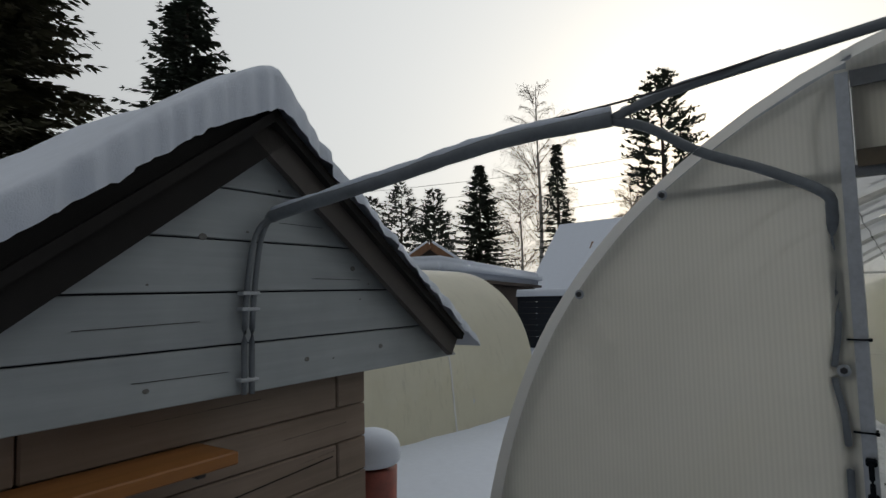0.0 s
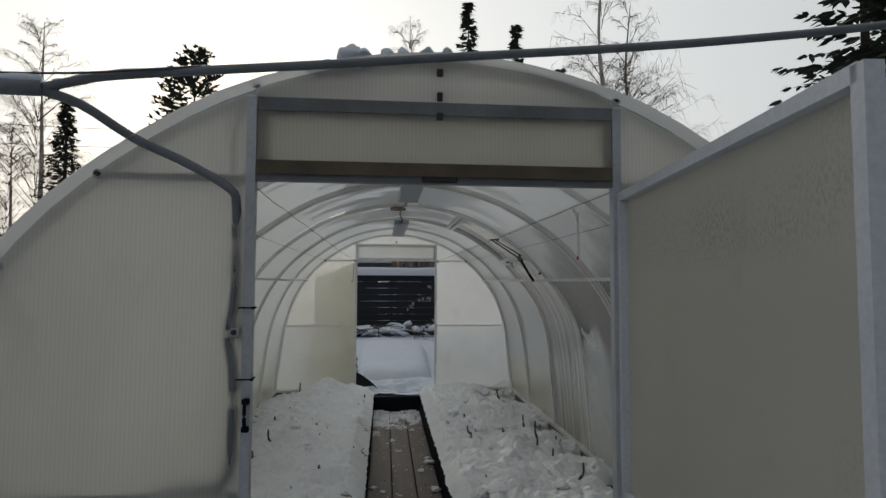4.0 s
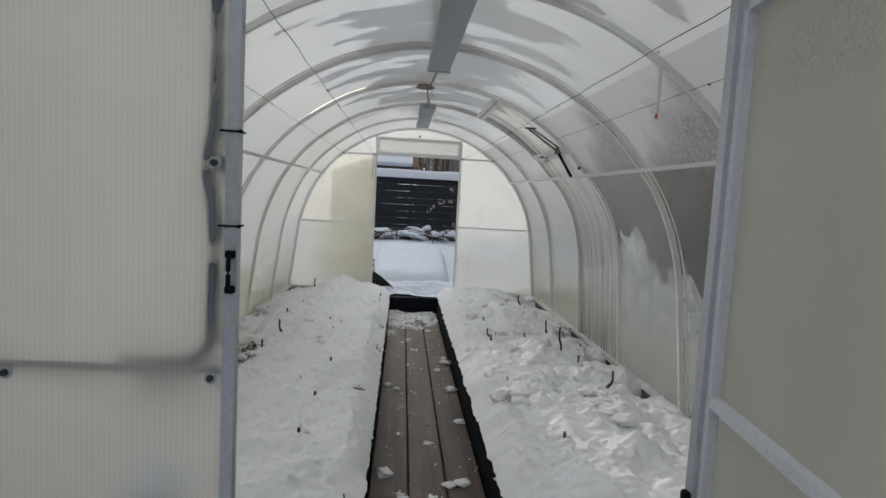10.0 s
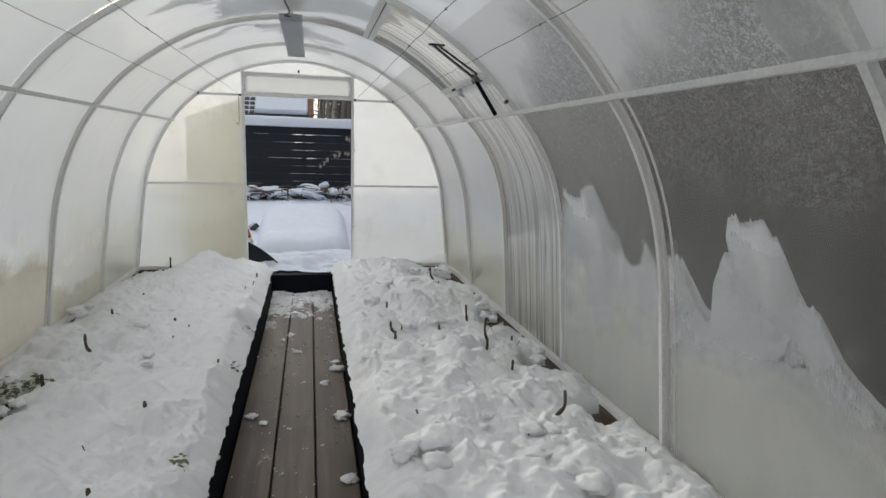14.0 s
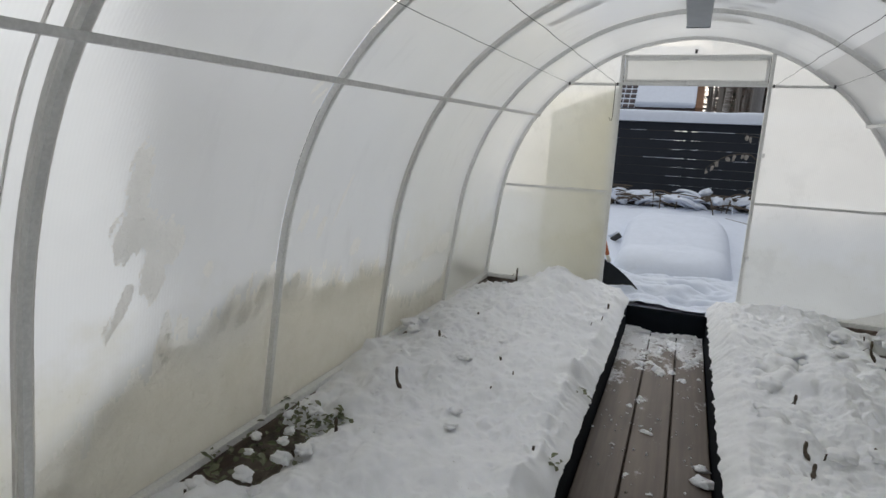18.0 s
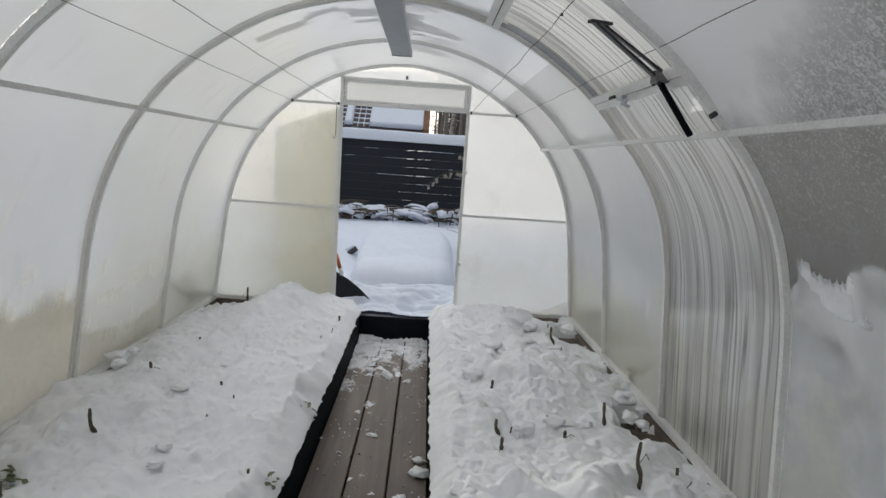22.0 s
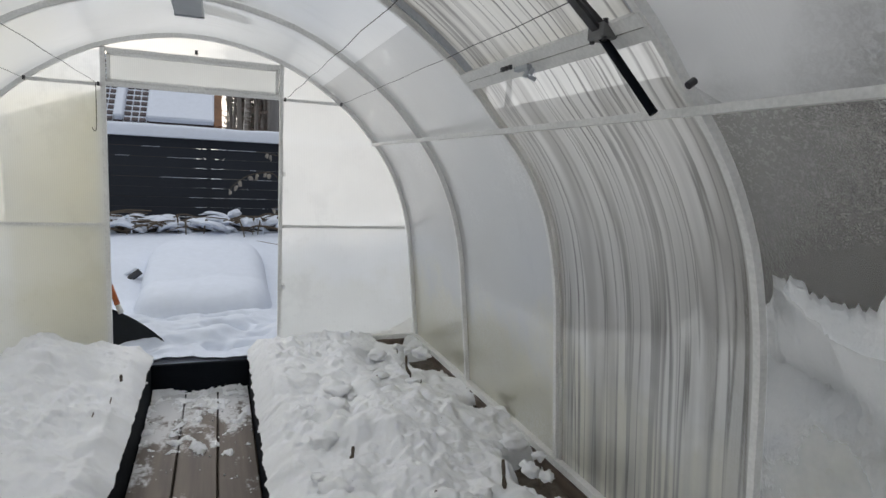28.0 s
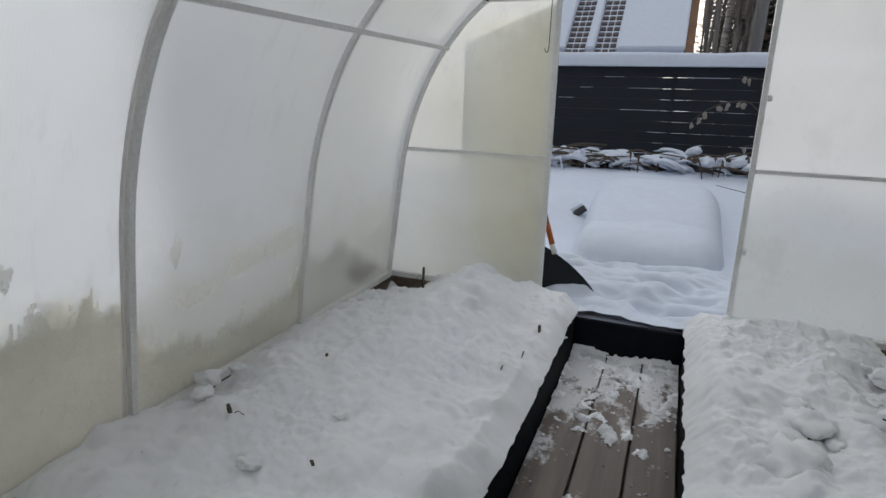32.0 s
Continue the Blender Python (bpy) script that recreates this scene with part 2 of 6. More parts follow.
        if frost >= 1.0:
            # crystals grow in the lower corner of each bay, a milky film lies above
            part_y, slope, total, film = [nt.nodes.new(kind) for kind in ("ShaderNodeMath", "ShaderNodeMath", "ShaderNodeMath", "ShaderNodeMapRange")]
            part_y.operation, slope.operation, total.operation = "FRACT", "MULTIPLY_ADD", "MULTIPLY_ADD"
            nt.links.new(sep.outputs["Y"], part_y.inputs[0])
            nt.links.new(part_y.outputs[0], slope.inputs[0])
            slope.inputs[1].default_value = 0.36
            nt.links.new(sep.outputs["Z"], slope.inputs[2])
            nt.links.new(noise_tex(nt, v, 4.0, 4, 0.6), total.inputs[0])
            total.inputs[1].default_value = 0.3
            nt.links.new(slope.outputs[0], total.inputs[2])
            film.inputs["From Min"].default_value, film.inputs["From Max"].default_value = 1.97, 2.16
            nt.links.new(total.outputs[0], film.inputs["Value"])
            c = mixc(nt, film.outputs[0], c, (0.90, 0.905, 0.91))
            frost_mask = mixc(nt, 1.0, f, film.outputs[0], "LIGHTEN")
    else:
        frost_mask = None
    bn = bump(nt, mixc(nt, 1.0 - lines, wave.outputs["Color"], fine), 0.18, 0.004)
    dif = nt.nodes.new("ShaderNodeBsdfDiffuse")
    tra = nt.nodes.new("ShaderNodeBsdfTranslucent")
    gls = add(nt, "ShaderNodeBsdfGlossy", Roughness=0.28)
    clr = add(nt, "ShaderNodeBsdfRefraction", Roughness=blur, IOR=1.25) if blur else nt.nodes.new("ShaderNodeBsdfTransparent")
    for n in (dif, tra):
        nt.links.new(c, n.inputs["Color"])
    nt.links.new(mixc(nt, 0.5, c, (1, 1, 1)), clr.inputs["Color"])
    for n in (dif, gls):
        nt.links.new(bn, n.inputs["Normal"])
    m1, m2, m3 = (nt.nodes.new("ShaderNodeMixShader") for _ in range(3))
    m1.inputs[0].default_value = milky
    nt.links.new(dif.outputs[0], m1.inputs[1])
    nt.links.new(tra.outputs[0], m1.inputs[2])
    if stains and clear > 0.5:
        # silt makes the clear sheet cloudy
        mist = ramp(nt, noise_tex(nt, coords(nt, (1, 1.6, 0.8)), 1.6, 5, 0.6), [(0.38, (clear,) * 3), (0.70, (clear * 0.88,) * 3)])
        ferns = mixc(nt, 1.0, ramp(nt, feather(nt, v), [(0.52, (0, 0, 0)), (0.62, (0.5,) * 3)]), ramp(nt, sep.outputs["Z"], [(0.0, (0, 0, 0)), (1.0, (1, 1, 1))]), "MULTIPLY")
        near_top = nt.nodes.new("ShaderNodeMapRange")
        near_top.inputs["From Min"].default_value, near_top.inputs["From Max"].default_value = 1.2, 1.62
        nt.links.new(sep.outputs["Z"], near_top.inputs["Value"])
        mist = mixc(nt, mixc(nt, 1.0, ferns, near_top.outputs[0], "MULTIPLY"), mist, (clear * 0.35,) * 3)
        nt.links.new(mixc(nt, amt, mist, (clear * 0.35,) * 3), m2.inputs[0])
    elif frost_mask is None:
        m2.inputs[0].default_value = clear
    else:
        if stains:
            frost_mask = mixc(nt, 1.0, frost_mask, amt, "LIGHTEN")
        nt.links.new(mixc(nt, frost_mask, (clear,) * 3, (clear * 0.3,) * 3), m2.inputs[0])
    nt.links.new(m1.outputs[0], m2.inputs[1])
    nt.links.new(clr.outputs[0], m2.inputs[2])
    fr = add(nt, "ShaderNodeFresnel", IOR=1.35)
    nt.links.new(bn, fr.inputs["Normal"])
    fm = nt.nodes.new("ShaderNodeMath")
    fm.operation = "MULTIPLY"
    fm.inputs[1].default_value = gloss
    nt.links.new(fr.outputs[0], fm.inputs[0])
    nt.links.new(fm.outputs[0], m3.inputs[0])
    nt.links.new(m2.outputs[0], m3.inputs[1])
    nt.links.new(gls.outputs[0], m3.inputs[2])
    nt.links.new(m3.outputs[0], out.inputs["Surface"])
    return m


def wood(name, col, col2, along="y", rough=0.7, powder=False):
    m, nt, bs, out = nodes_of(name)
    st = {"x": (1.2, 22, 22), "y": (22, 1.2, 22), "z": (22, 22, 1.2)}[along]
    v = coords(nt, st)
    oi = nt.nodes.new("ShaderNodeObjectInfo")
    add_v = nt.nodes.new("ShaderNodeVectorMath")
    add_v.operation = "ADD"
    nt.links.new(v, add_v.inputs[0])
    mul = nt.nodes.new("ShaderNodeMath")
    mul.operation = "MULTIPLY"
    mul.inputs[1].default_value = 37.0
    nt.links.new(oi.outputs["Random"], mul.inputs[0])
    nt.links.new(mul.outputs[0], add_v.inputs[1])
    g1, g2 = noise_tex(nt, add_v.outputs[0], 1.0, 5, 0.6), noise_tex(nt, coords(nt), 2.2, 4)
    c = mixc(nt, ramp(nt, g1, [(0.35, (0, 0, 0)), (0.68, (1, 1, 1))]), col, col2)
    c = mixc(nt, ramp(nt, g2, [(0.4, (0, 0, 0)), (0.75, (0.5,) * 3)]), c, tuple(x * 0.6 for x in col2))
    if powder:
        # thin powder snow blown in through the far door, thickest along the west board
        tc, sep = nt.nodes.new("ShaderNodeTexCoord"), nt.nodes.new("ShaderNodeSeparateXYZ")
        nt.links.new(tc.outputs["Object"], sep.inputs[0])
        far, west = nt.nodes.new("ShaderNodeMapRange"), nt.nodes.new("ShaderNodeMapRange")
        far.inputs["From Min"].default_value, far.inputs["From Max"].default_value = 4.3, 5.8
        west.inputs["From Min"].default_value, west.inputs["From Max"].default_value = 0.02, -0.27
        nt.links.new(sep.outputs["Y"], far.inputs["Value"])
        nt.links.new(sep.outputs["X"], west.inputs["Value"])
        amount = mixc(nt, 1.0, ramp(nt, far.outputs[0], [(0.0, (0, 0, 0)), (0.5, (0.06,) * 3), (1.0, (0.26,) * 3)]), mixc(nt, 1.0, ramp(nt, west.outputs[0], [(0.0, (0, 0, 0)), (1.0, (0.10,) * 3)]), ramp(nt, far.outputs[0], [(0.05, (0, 0, 0)), (0.4, (1, 1, 1))]), "MULTIPLY"), "ADD")
        drifted = mixc(nt, 0.25, noise_tex(nt, coords(nt, (1.0, 0.55, 1.0)), 9.0, 6, 0.65), noise_tex(nt, coords(nt), 60.0, 4, 0.7))
        film = ramp(nt, mixc(nt, 1.0, drifted, amount, "ADD"), [(0.62, (0, 0, 0)), (0.72, (0.8,) * 3)])
        c = mixc(nt, film, c, (0.74, 0.75, 0.77))
    nt.links.new(c, bs.inputs["Base Color"])
    bs.inputs["Roughness"].default_value = rough
    nt.links.new(bump(nt, g1, 0.35, 0.003), bs.inputs["Normal"])
    return m


SNOW = snow_material("snow", tint=(0.64, 0.69, 0.79), dirt=0.0)
def see_through_snow(name, lo, hi, share):
    """Loose snow that lets a share of the daylight through."""
    m, nt, bs, out = nodes_of(name)
    v = coords(nt)
    lumps = noise_tex(nt, v, 9, 6, 0.65)
    nb = bump(nt, lumps, 0.8, 0.03)
    c = ramp(nt, lumps, [(0.3, lo), (0.7, hi)])
    nt.nodes.remove(bs)
    d, t, mx = nt.nodes.new("ShaderNodeBsdfDiffuse"), nt.nodes.new("ShaderNodeBsdfTranslucent"), nt.nodes.new("ShaderNodeMixShader")
    for n in (d, t):
        nt.links.new(c, n.inputs["Color"])
        nt.links.new(nb, n.inputs["Normal"])
    mx.inputs[0].default_value = share
    nt.links.new(d.outputs[0], mx.inputs[1])
    nt.links.new(t.outputs[0], mx.inputs[2])
    nt.links.new(mx.outputs[0], out.inputs["Surface"])
    return m


SNOW_DRIFT = see_through_snow("drifted_snow", (0.88, 0.90, 0.92), (0.96, 0.965, 0.97), 0.86)
SNOW_BED = snow_material("trodden_snow", tint=(0.80, 0.81, 0.825), dirt=0.75, grain=1.25, deep=0.5)
LOOSE_SNOW = see_through_snow("loose_snow", (0.92, 0.905, 0.87), (0.96, 0.945, 0.91), 0.85)
LAPPED_EDGE = see_through_snow("lapped_sheet_edge", (0.84, 0.83, 0.81), (0.92, 0.915, 0.90), 0.72)
SILT_SHADE = see_through_snow("silt_and_drift_shade", (0.885, 0.87, 0.83), (0.94, 0.93, 0.90), 0.91)
SMEAR = see_through_snow("silt_smear", (0.84, 0.83, 0.80), (0.895, 0.885, 0.86), 0.91)
SLUSH = see_through_snow("frozen_slush", (0.66, 0.645, 0.62), (0.78, 0.77, 0.75), 0.42)
POLY_WALL = polycarbonate("polycarbonate_arch", across=(0, 1, 0), stains=0.36, frost=0.55, lines=0.08, milky=0.86, clear=0.03, tint=(0.945, 0.96, 0.968))
# greyer copy of the arch sheet: the east side's shade is in its tint
POLY_EAST = polycarbonate("polycarbonate_shade_tint", across=(0, 1, 0), stains=1.0, frost=0.55, lines=0.08, milky=0.70, clear=0.36, tint=(0.80, 0.81, 0.80))
POLY_RIGHT = polycarbonate("polycarbonate_wet", across=(0, 1, 0), stains=0.45, frost=0.0, clear=0.92, milky=0.45, tint=(0.62, 0.61, 0.58), lines=0.03, gloss=0.14)
POLY_HAZE = polycarbonate("polycarbonate_hazy", across=(0, 1, 0), stains=0.45, frost=0.0, clear=0.82, milky=0.6, tint=(0.74, 0.73, 0.70), lines=0.03, gloss=0.14)
POLY_FROST = polycarbonate("polycarbonate_frosted", across=(0, 1, 0), frost=1.0, blur=0.4, clear=0.64, milky=0.45, tint=(0.62, 0.62, 0.615), lines=0.1, gloss=0.22)
POLY_STREAK = polycarbonate("polycarbonate_streaked", across=(0, 1, 0), stains=0.6, streaks=0.55, clear=0.24, milky=0.80, tint=(0.945, 0.93, 0.89), lines=0.05, gloss=0.3)
POLY_VENT = polycarbonate("polycarbonate_vent", across=(0, 1, 0), tint=(0.93, 0.91, 0.85), streaks=0.35, clear=0.05, lines=0.05, gloss=0.3)
POLY_GABLE = polycarbonate("polycarbonate_gable", across=(1, 0, 0), stains=0.3, clear=0.12, milky=0.88, tint=(0.96, 0.935, 0.865), lines=0.35)
POLY_BACK = polycarbonate("polycarbonate_end_wall", across=(1, 0, 0), stains=0.18, clear=0.12, tint=(0.95, 0.955, 0.94))
POLY_DOOR = polycarbonate("polycarbonate_door", across=(0, 1, 0), frost=0.3, tint=(0.87, 0.855, 0.785), lines=0.45, dew=0.55)
POLY_OLD = polycarbonate("polycarbonate_yellowed", across=(1, 0, 0), tint=(0.96, 0.91, 0.68), stains=0.2, clear=0.05)
POLY_FAR = polycarbonate("polycarbonate_cream", across=(0, 1, 0), tint=(0.86, 0.835, 0.72), stains=0.2, clear=0.04)
WHITE_STEEL = plain("white_powder_coated_steel", (0.80, 0.80, 0.785), (0.70, 0.70, 0.685), rough=0.45, scale=9, bump_s=0.1)
GREY_STEEL = plain("galvanised_steel", (0.50, 0.53, 0.57), (0.41, 0.435, 0.47), rough=0.42, metal=0.35, scale=8, bump_s=0.1)
DOOR_STEEL = plain("blue_grey_painted_steel", (0.62, 0.65, 0.70), (0.53, 0.56, 0.61), rough=0.45, scale=7, bump_s=0.1)
# dirt and the bars' backlit shade together, put into one dark steel colour
BACKLIT_STEEL = plain("dirty_backlit_steel", (0.20, 0.21, 0.225), (0.12, 0.125, 0.13), rough=0.5, scale=7, bump_s=0.1)
STAINED_STEEL = plain("mouldy_steel", (0.13, 0.102, 0.065), (0.055, 0.046, 0.036), rough=0.7, scale=9)
DARK_METAL = plain("dark_metal", (0.05, 0.05, 0.055), rough=0.45, metal=0.3)
BLACK_PLASTIC = plain("black_plastic", (0.006, 0.008, 0.011), (0.010, 0.012, 0.016), rough=0.75, spec=0.08)
SOIL = plain("frozen_soil", (0.15, 0.125, 0.10), (0.07, 0.058, 0.046), rough=0.95, scale=22, bump_s=0.8, bump_d=0.02)
DECK = wood("wet_deck_board", (0.20, 0.155, 0.125), (0.105, 0.08, 0.065), "y", 0.5)
PATH_BOARD = wood("powdered_deck_board", (0.150, 0.115, 0.092), (0.078, 0.058, 0.046), "y", 0.5, powder=True)
TWIG = plain("dry_stem", (0.12, 0.095, 0.07), (0.055, 0.043, 0.034), rough=0.9, scale=60)
FENCE = plain("black_painted_board", (0.009, 0.013, 0.021), (0.014, 0.019, 0.029), rough=0.75, stretch=(1, 8, 8))
CONDUIT = plain("grey_corrugated_conduit", (0.17, 0.19, 0.212), (0.125, 0.14, 0.16), rough=0.5)
LAMP_HOUSING = plain("lamp_housing", (0.36, 0.38, 0.40), (0.31, 0.33, 0.35), rough=0.4, metal=0.1)
GABLE_PAINT = wood("grey_painted_board", (0.43, 0.465, 0.485), (0.35, 0.38, 0.40), "y", 0.65)
BEAM_PAINT = wood("beige_stained_beam", (0.29, 0.22, 0.175), (0.22, 0.165, 0.125), "y", 0.65)
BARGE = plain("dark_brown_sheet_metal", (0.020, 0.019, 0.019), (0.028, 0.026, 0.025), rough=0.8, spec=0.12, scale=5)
# same barge metal, lightened: reflected sky is put into the colour
SKYLIT_BARGE = plain("skylit_brown_sheet_metal", (0.070, 0.060, 0.055), (0.052, 0.045, 0.042), rough=0.6, scale=5)
SHELF = wood("orange_stained_wood", (0.36, 0.155, 0.045), (0.27, 0.11, 0.03), "y", 0.45)

# ------------------------------------------------------------------ helpers


def part(name, bm, mat, parent=None, label="", smooth=False):
    me = bpy.data.meshes.new(name)
    bm.normal_update()
    bm.to_mesh(me)
    bm.free()
    me.materials.append(mat)
    if smooth:
        me.polygons.foreach_set("use_smooth", [True] * len(me.polygons))
    ob = new(name, me)
    if parent is not None:
        ob.parent = parent
    if label:
        tagged(ob, label)
    return ob


def share(name, src, parent, m):
    ob = new(name, src.data)
    ob.parent = parent
    ob.matrix_basis = m
    return ob


def thing(name, label, category, group="", kind="", at=(0, 0, 0)):
    e = new(name)
    e.empty_display_size = 0.1
    e.location = at
    return tagged(e, label, category, group, kind)


def box(bm, x0, x1, y0, y1, z0, z1, bev=0.0, m=None):
    r = bmesh.ops.create_cube(bm, size=1.0)
    vs = r["verts"]
    mat = Matrix.Translation(((x0 + x1) / 2, (y0 + y1) / 2, (z0 + z1) / 2)) @ Matrix.Diagonal((x1 - x0, y1 - y0, z1 - z0, 1))
    bmesh.ops.transform(bm, matrix=(m @ mat) if m else mat, verts=vs)
    if bev:
        bmesh.ops.bevel(bm, geom=list({e for v in vs for e in v.link_edges}), offset=bev, segments=1, affect="EDGES")
    return bm


def sweep(bm, pts, half_w, half_h=None, sides=0, up=(0, 0, 1), close=False):
    """A bar along a line: rectangular (half sizes) or round when sides is given; half_w may be a list for a taper."""
    pts = [Vector(p) for p in pts]
    up = Vector(up)
    rings = []
    n = len(pts)
    for i, p in enumerate(pts):
        t = (pts[min(i + 1, n - 1)] - pts[max(i - 1, 0)]).normalized()
        side = t.cross(up)
        if side.length < 1e-4:
            side = t.cross(Vector((1, 0.3, 0)))
        side.normalize()
        nor = side.cross(t).normalized()
        hw = half_w[i] if isinstance(half_w, (list, tuple)) else half_w
        if sides:
            ring = [p + side * math.cos(a) * hw + nor * math.sin(a) * hw for a in (2 * math.pi * k / sides for k in range(sides))]
        else:
            hh = half_h if half_h is not None else hw
            ring = [p + side * a * hw + nor * b * hh for a, b in ((-1, -1), (1, -1), (1, 1), (-1, 1))]
        rings.append([bm.verts.new(q) for q in ring])
    k = len(rings[0])
    for a, b in zip(rings, rings[1:]):
        for j in range(k):
            bm.faces.new((a[j], a[(j + 1) % k], b[(j + 1) % k], b[j]))
    bm.faces.new(list(reversed(rings[0])))
    bm.faces.new(rings[-1])
    return bm


def bar(a, b, w, h=None, up=(0, 0, 1), sides=0):
    return sweep(bmesh.new(), [a, b], w / 2, (h or w) / 2, sides, up)


def spline(points, n):
    """Points along a Catmull-Rom line."""
    ps = [Vector(p) for p in points]
    ps = [ps[0] * 2 - ps[1]] + ps + [ps[-1] * 2 - ps[-2]]
    out, seg = [], len(ps) - 3
    for i in range(n):
        u = i / (n - 1) * seg
        k = min(int(u), seg - 1)
        f = u - k
        a, b, c, d = ps[k:k + 4]
        out.append(0.5 * ((2 * b) + (c - a) * f + (2 * a - 5 * b + 4 * c - d) * f * f + (3 * b - a - 3 * c + d) * f ** 3))
    return out


BASE = 0.20
HALF = [(1.515, 0, 0.20), (1.462, 0, 0.62), (1.404, 0, 1.02), (1.30, 0, 1.34), (1.15, 0, 1.605), (0.905, 0, 1.86), (0.505, 0, 2.095), (0.0, 0, 2.19)]
ARCH = spline([(-x, y, z) for x, y, z in HALF] + [p for p in reversed(HALF[:-1])], 61)


def bulge(x, y, z):
    """The east side stands out a little more, most of all beside the vent."""
    if x < 0.6 or z > 1.65:
        return 0.0
    rise = (z - 0.2) / 1.05 if z < 1.25 else 1 - ((z - 1.25) / 0.4) ** 2
    return (0.018 + 0.035 * math.exp(-((y - 3.5) / 1.05) ** 4)) * max(0.0, rise)


def arch_at(y, grow=0.0):
    """The arch line at a place along the house, grown outwards."""
    out = []
    for i, p in enumerate(ARCH):
        t = (ARCH[min(i + 1, 60)] - ARCH[max(i - 1, 0)]).normalized()
        nrm = Vector((-t.z, 0, t.x))
        q = p + nrm * grow
        out.append(Vector((q.x + bulge(q.x, y, q.z), y, max(q.z, BASE) if i in (0, 60) else q.z)))
    return out


def arch_x(z):
    for a, b in zip(HALF, HALF[1:]):
        if a[2] <= z <= b[2]:
            return a[0] + (b[0] - a[0]) * (z - a[2]) / (b[2] - a[2])
    return 0.0


def arch_z(x):
    x = abs(x)
    for a, b in zip(ARCH[30:], ARCH[31:]):
        if a.x <= x <= b.x:
            return a.z + (b.z - a.z) * (x - a.x) / (b.x - a.x)
    return BASE


def grid_mesh(name, xs, ys, zf, mat, parent=None, label=""):
    nx, ny = len(xs), len(ys)
    verts = [(x, y, zf(x, y)) for y in ys for x in xs]
    faces = [(j * nx + i, j * nx + i + 1, (j + 1) * nx + i + 1, (j + 1) * nx + i) for j in range(ny - 1) for i in range(nx - 1)]
    me = bpy.data.meshes.new(name)
    me.from_pydata(verts, [], faces)
    me.materials.append(mat)
    me.polygons.foreach_set("use_smooth", [True] * len(me.polygons))
    ob = new(name, me)
    ob.parent = parent
    if label:
        tagged(ob, label)
    return ob


def fbm(x, y, s, seed=0.0, octaves=4):
    return noise.fractal(Vector((x * s + seed, y * s - seed, seed * 0.37)), 1.0, 2.0, octaves)


def lin(a, b, n):
    return [a + (b - a) * i / (n - 1) for i in range(n)]

# ------------------------------------------------------------------ ground


def ground_z(x, y, dug=True):
    z = 0.10 + 0.05 * fbm(x, y, 0.35, 3.1, 3) + 0.012 * fbm(x, y, 3.0, 7.7, 3)
    if 5.9 < y < 13 and abs(x) < 9:
        z += 0.42 * min(1.0, max(0.0, (y - 7.9) / 1.9))
        z += 0.05 * max(0.0, 1 - abs(y - 6.5) / 0.6)
    z += 0.17 * math.exp(-((x + 0.86) / 0.26) ** 2 - ((y - 8.5) / 0.4) ** 2)
    # drift along the side walls
    d = abs(x) - 1.52
    if -0.1 < d < 1.7 and -0.2 < y < 6.3:
        z += 0.12 * max(0.0, 1 - max(d, 0) / 1.6) ** 1.5
    if abs(x) < 1.60 and -0.6 < y < 6.03 and (abs(x) > 0.52 or y < 5.96):
        z = -0.35
    if dug and abs(x) < 0.6 and 6.12 < y < 7.15:
        z -= 0.14
    return z


gx = lin(-900, -60, 6) + lin(-50, -9.5, 28) + lin(-9, -1.8, 56) + [-1.65, -1.605, -1.59, -1.2, -0.8, -0.525, -0.515, -0.25, 0, 0.25, 0.515, 0.525, 0.8, 1.2, 1.59, 1.605, 1.65] + lin(1.8, 9, 56) + lin(9.5, 50, 28) + lin(60, 900, 6)
gy = lin(-900, -60, 6) + lin(-50, -6.5, 28) + lin(-6, -0.7, 36) + [-0.62, -0.55, -0.3] + lin(0, 5.8, 50) + [5.93, 5.95, 5.965, 6.0, 6.025, 6.035] + lin(6.06, 12, 110) + lin(12.2, 20, 30) + lin(21, 60, 24) + lin(70, 900, 6)
ground = grid_mesh("ground", gx, gy, ground_z, SNOW)
tagged(ground, "snow-covered garden ground", "ground", kind="structure")

# ------------------------------------------------------------------ greenhouse
LEN = 6.0
house = thing("greenhouse", "arched polycarbonate greenhouse with white steel ribs, both doors open", "greenhouse")

for k in range(7):
    y = 0.012 if k == 0 else (LEN - 0.012 if k == 6 else float(k))
    part("rib", sweep(bmesh.new(), arch_at(y), 0.0125, 0.011, up=(0, 1, 0)), GREY_STEEL if k == 0 else WHITE_STEEL, house)
    if k in (2, 4):
        for s in (-1, 1):
            part("joint_strip", sweep(bmesh.new(), arch_at(y + s * 0.022, 0.006), 0.007, 0.003, up=(0, 1, 0)), LAPPED_EDGE, house)

part("sheet_lap", sweep(bmesh.new(), arch_at(1.93, 0.008), 0.004, 0.002, up=(0, 1, 0)), LAPPED_EDGE, house, "dirty edge of the overlapping sheet")

# curved sheets, one between each pair of joints; the bay with the roof vent has its own pieces
VENT_LO, VENT_HI = 40, 34


def curved(name, y0, y1, i0, i1, mat, grow=0.0125, label=""):
    n = max(2, int((y1 - y0) / 0.12) + 1)
    bm = bmesh.new()
    lines = [[bm.verts.new(p) for p in arch_at(y, grow)[i0:i1 + 1]] for y in lin(y0, y1, n)]
    for a, b in zip(lines, lines[1:]):
        for j in range(len(a) - 1):
            bm.faces.new((a[j], a[j + 1], b[j + 1], b[j]))
    return part(name, bm, mat, house, label, smooth=True)


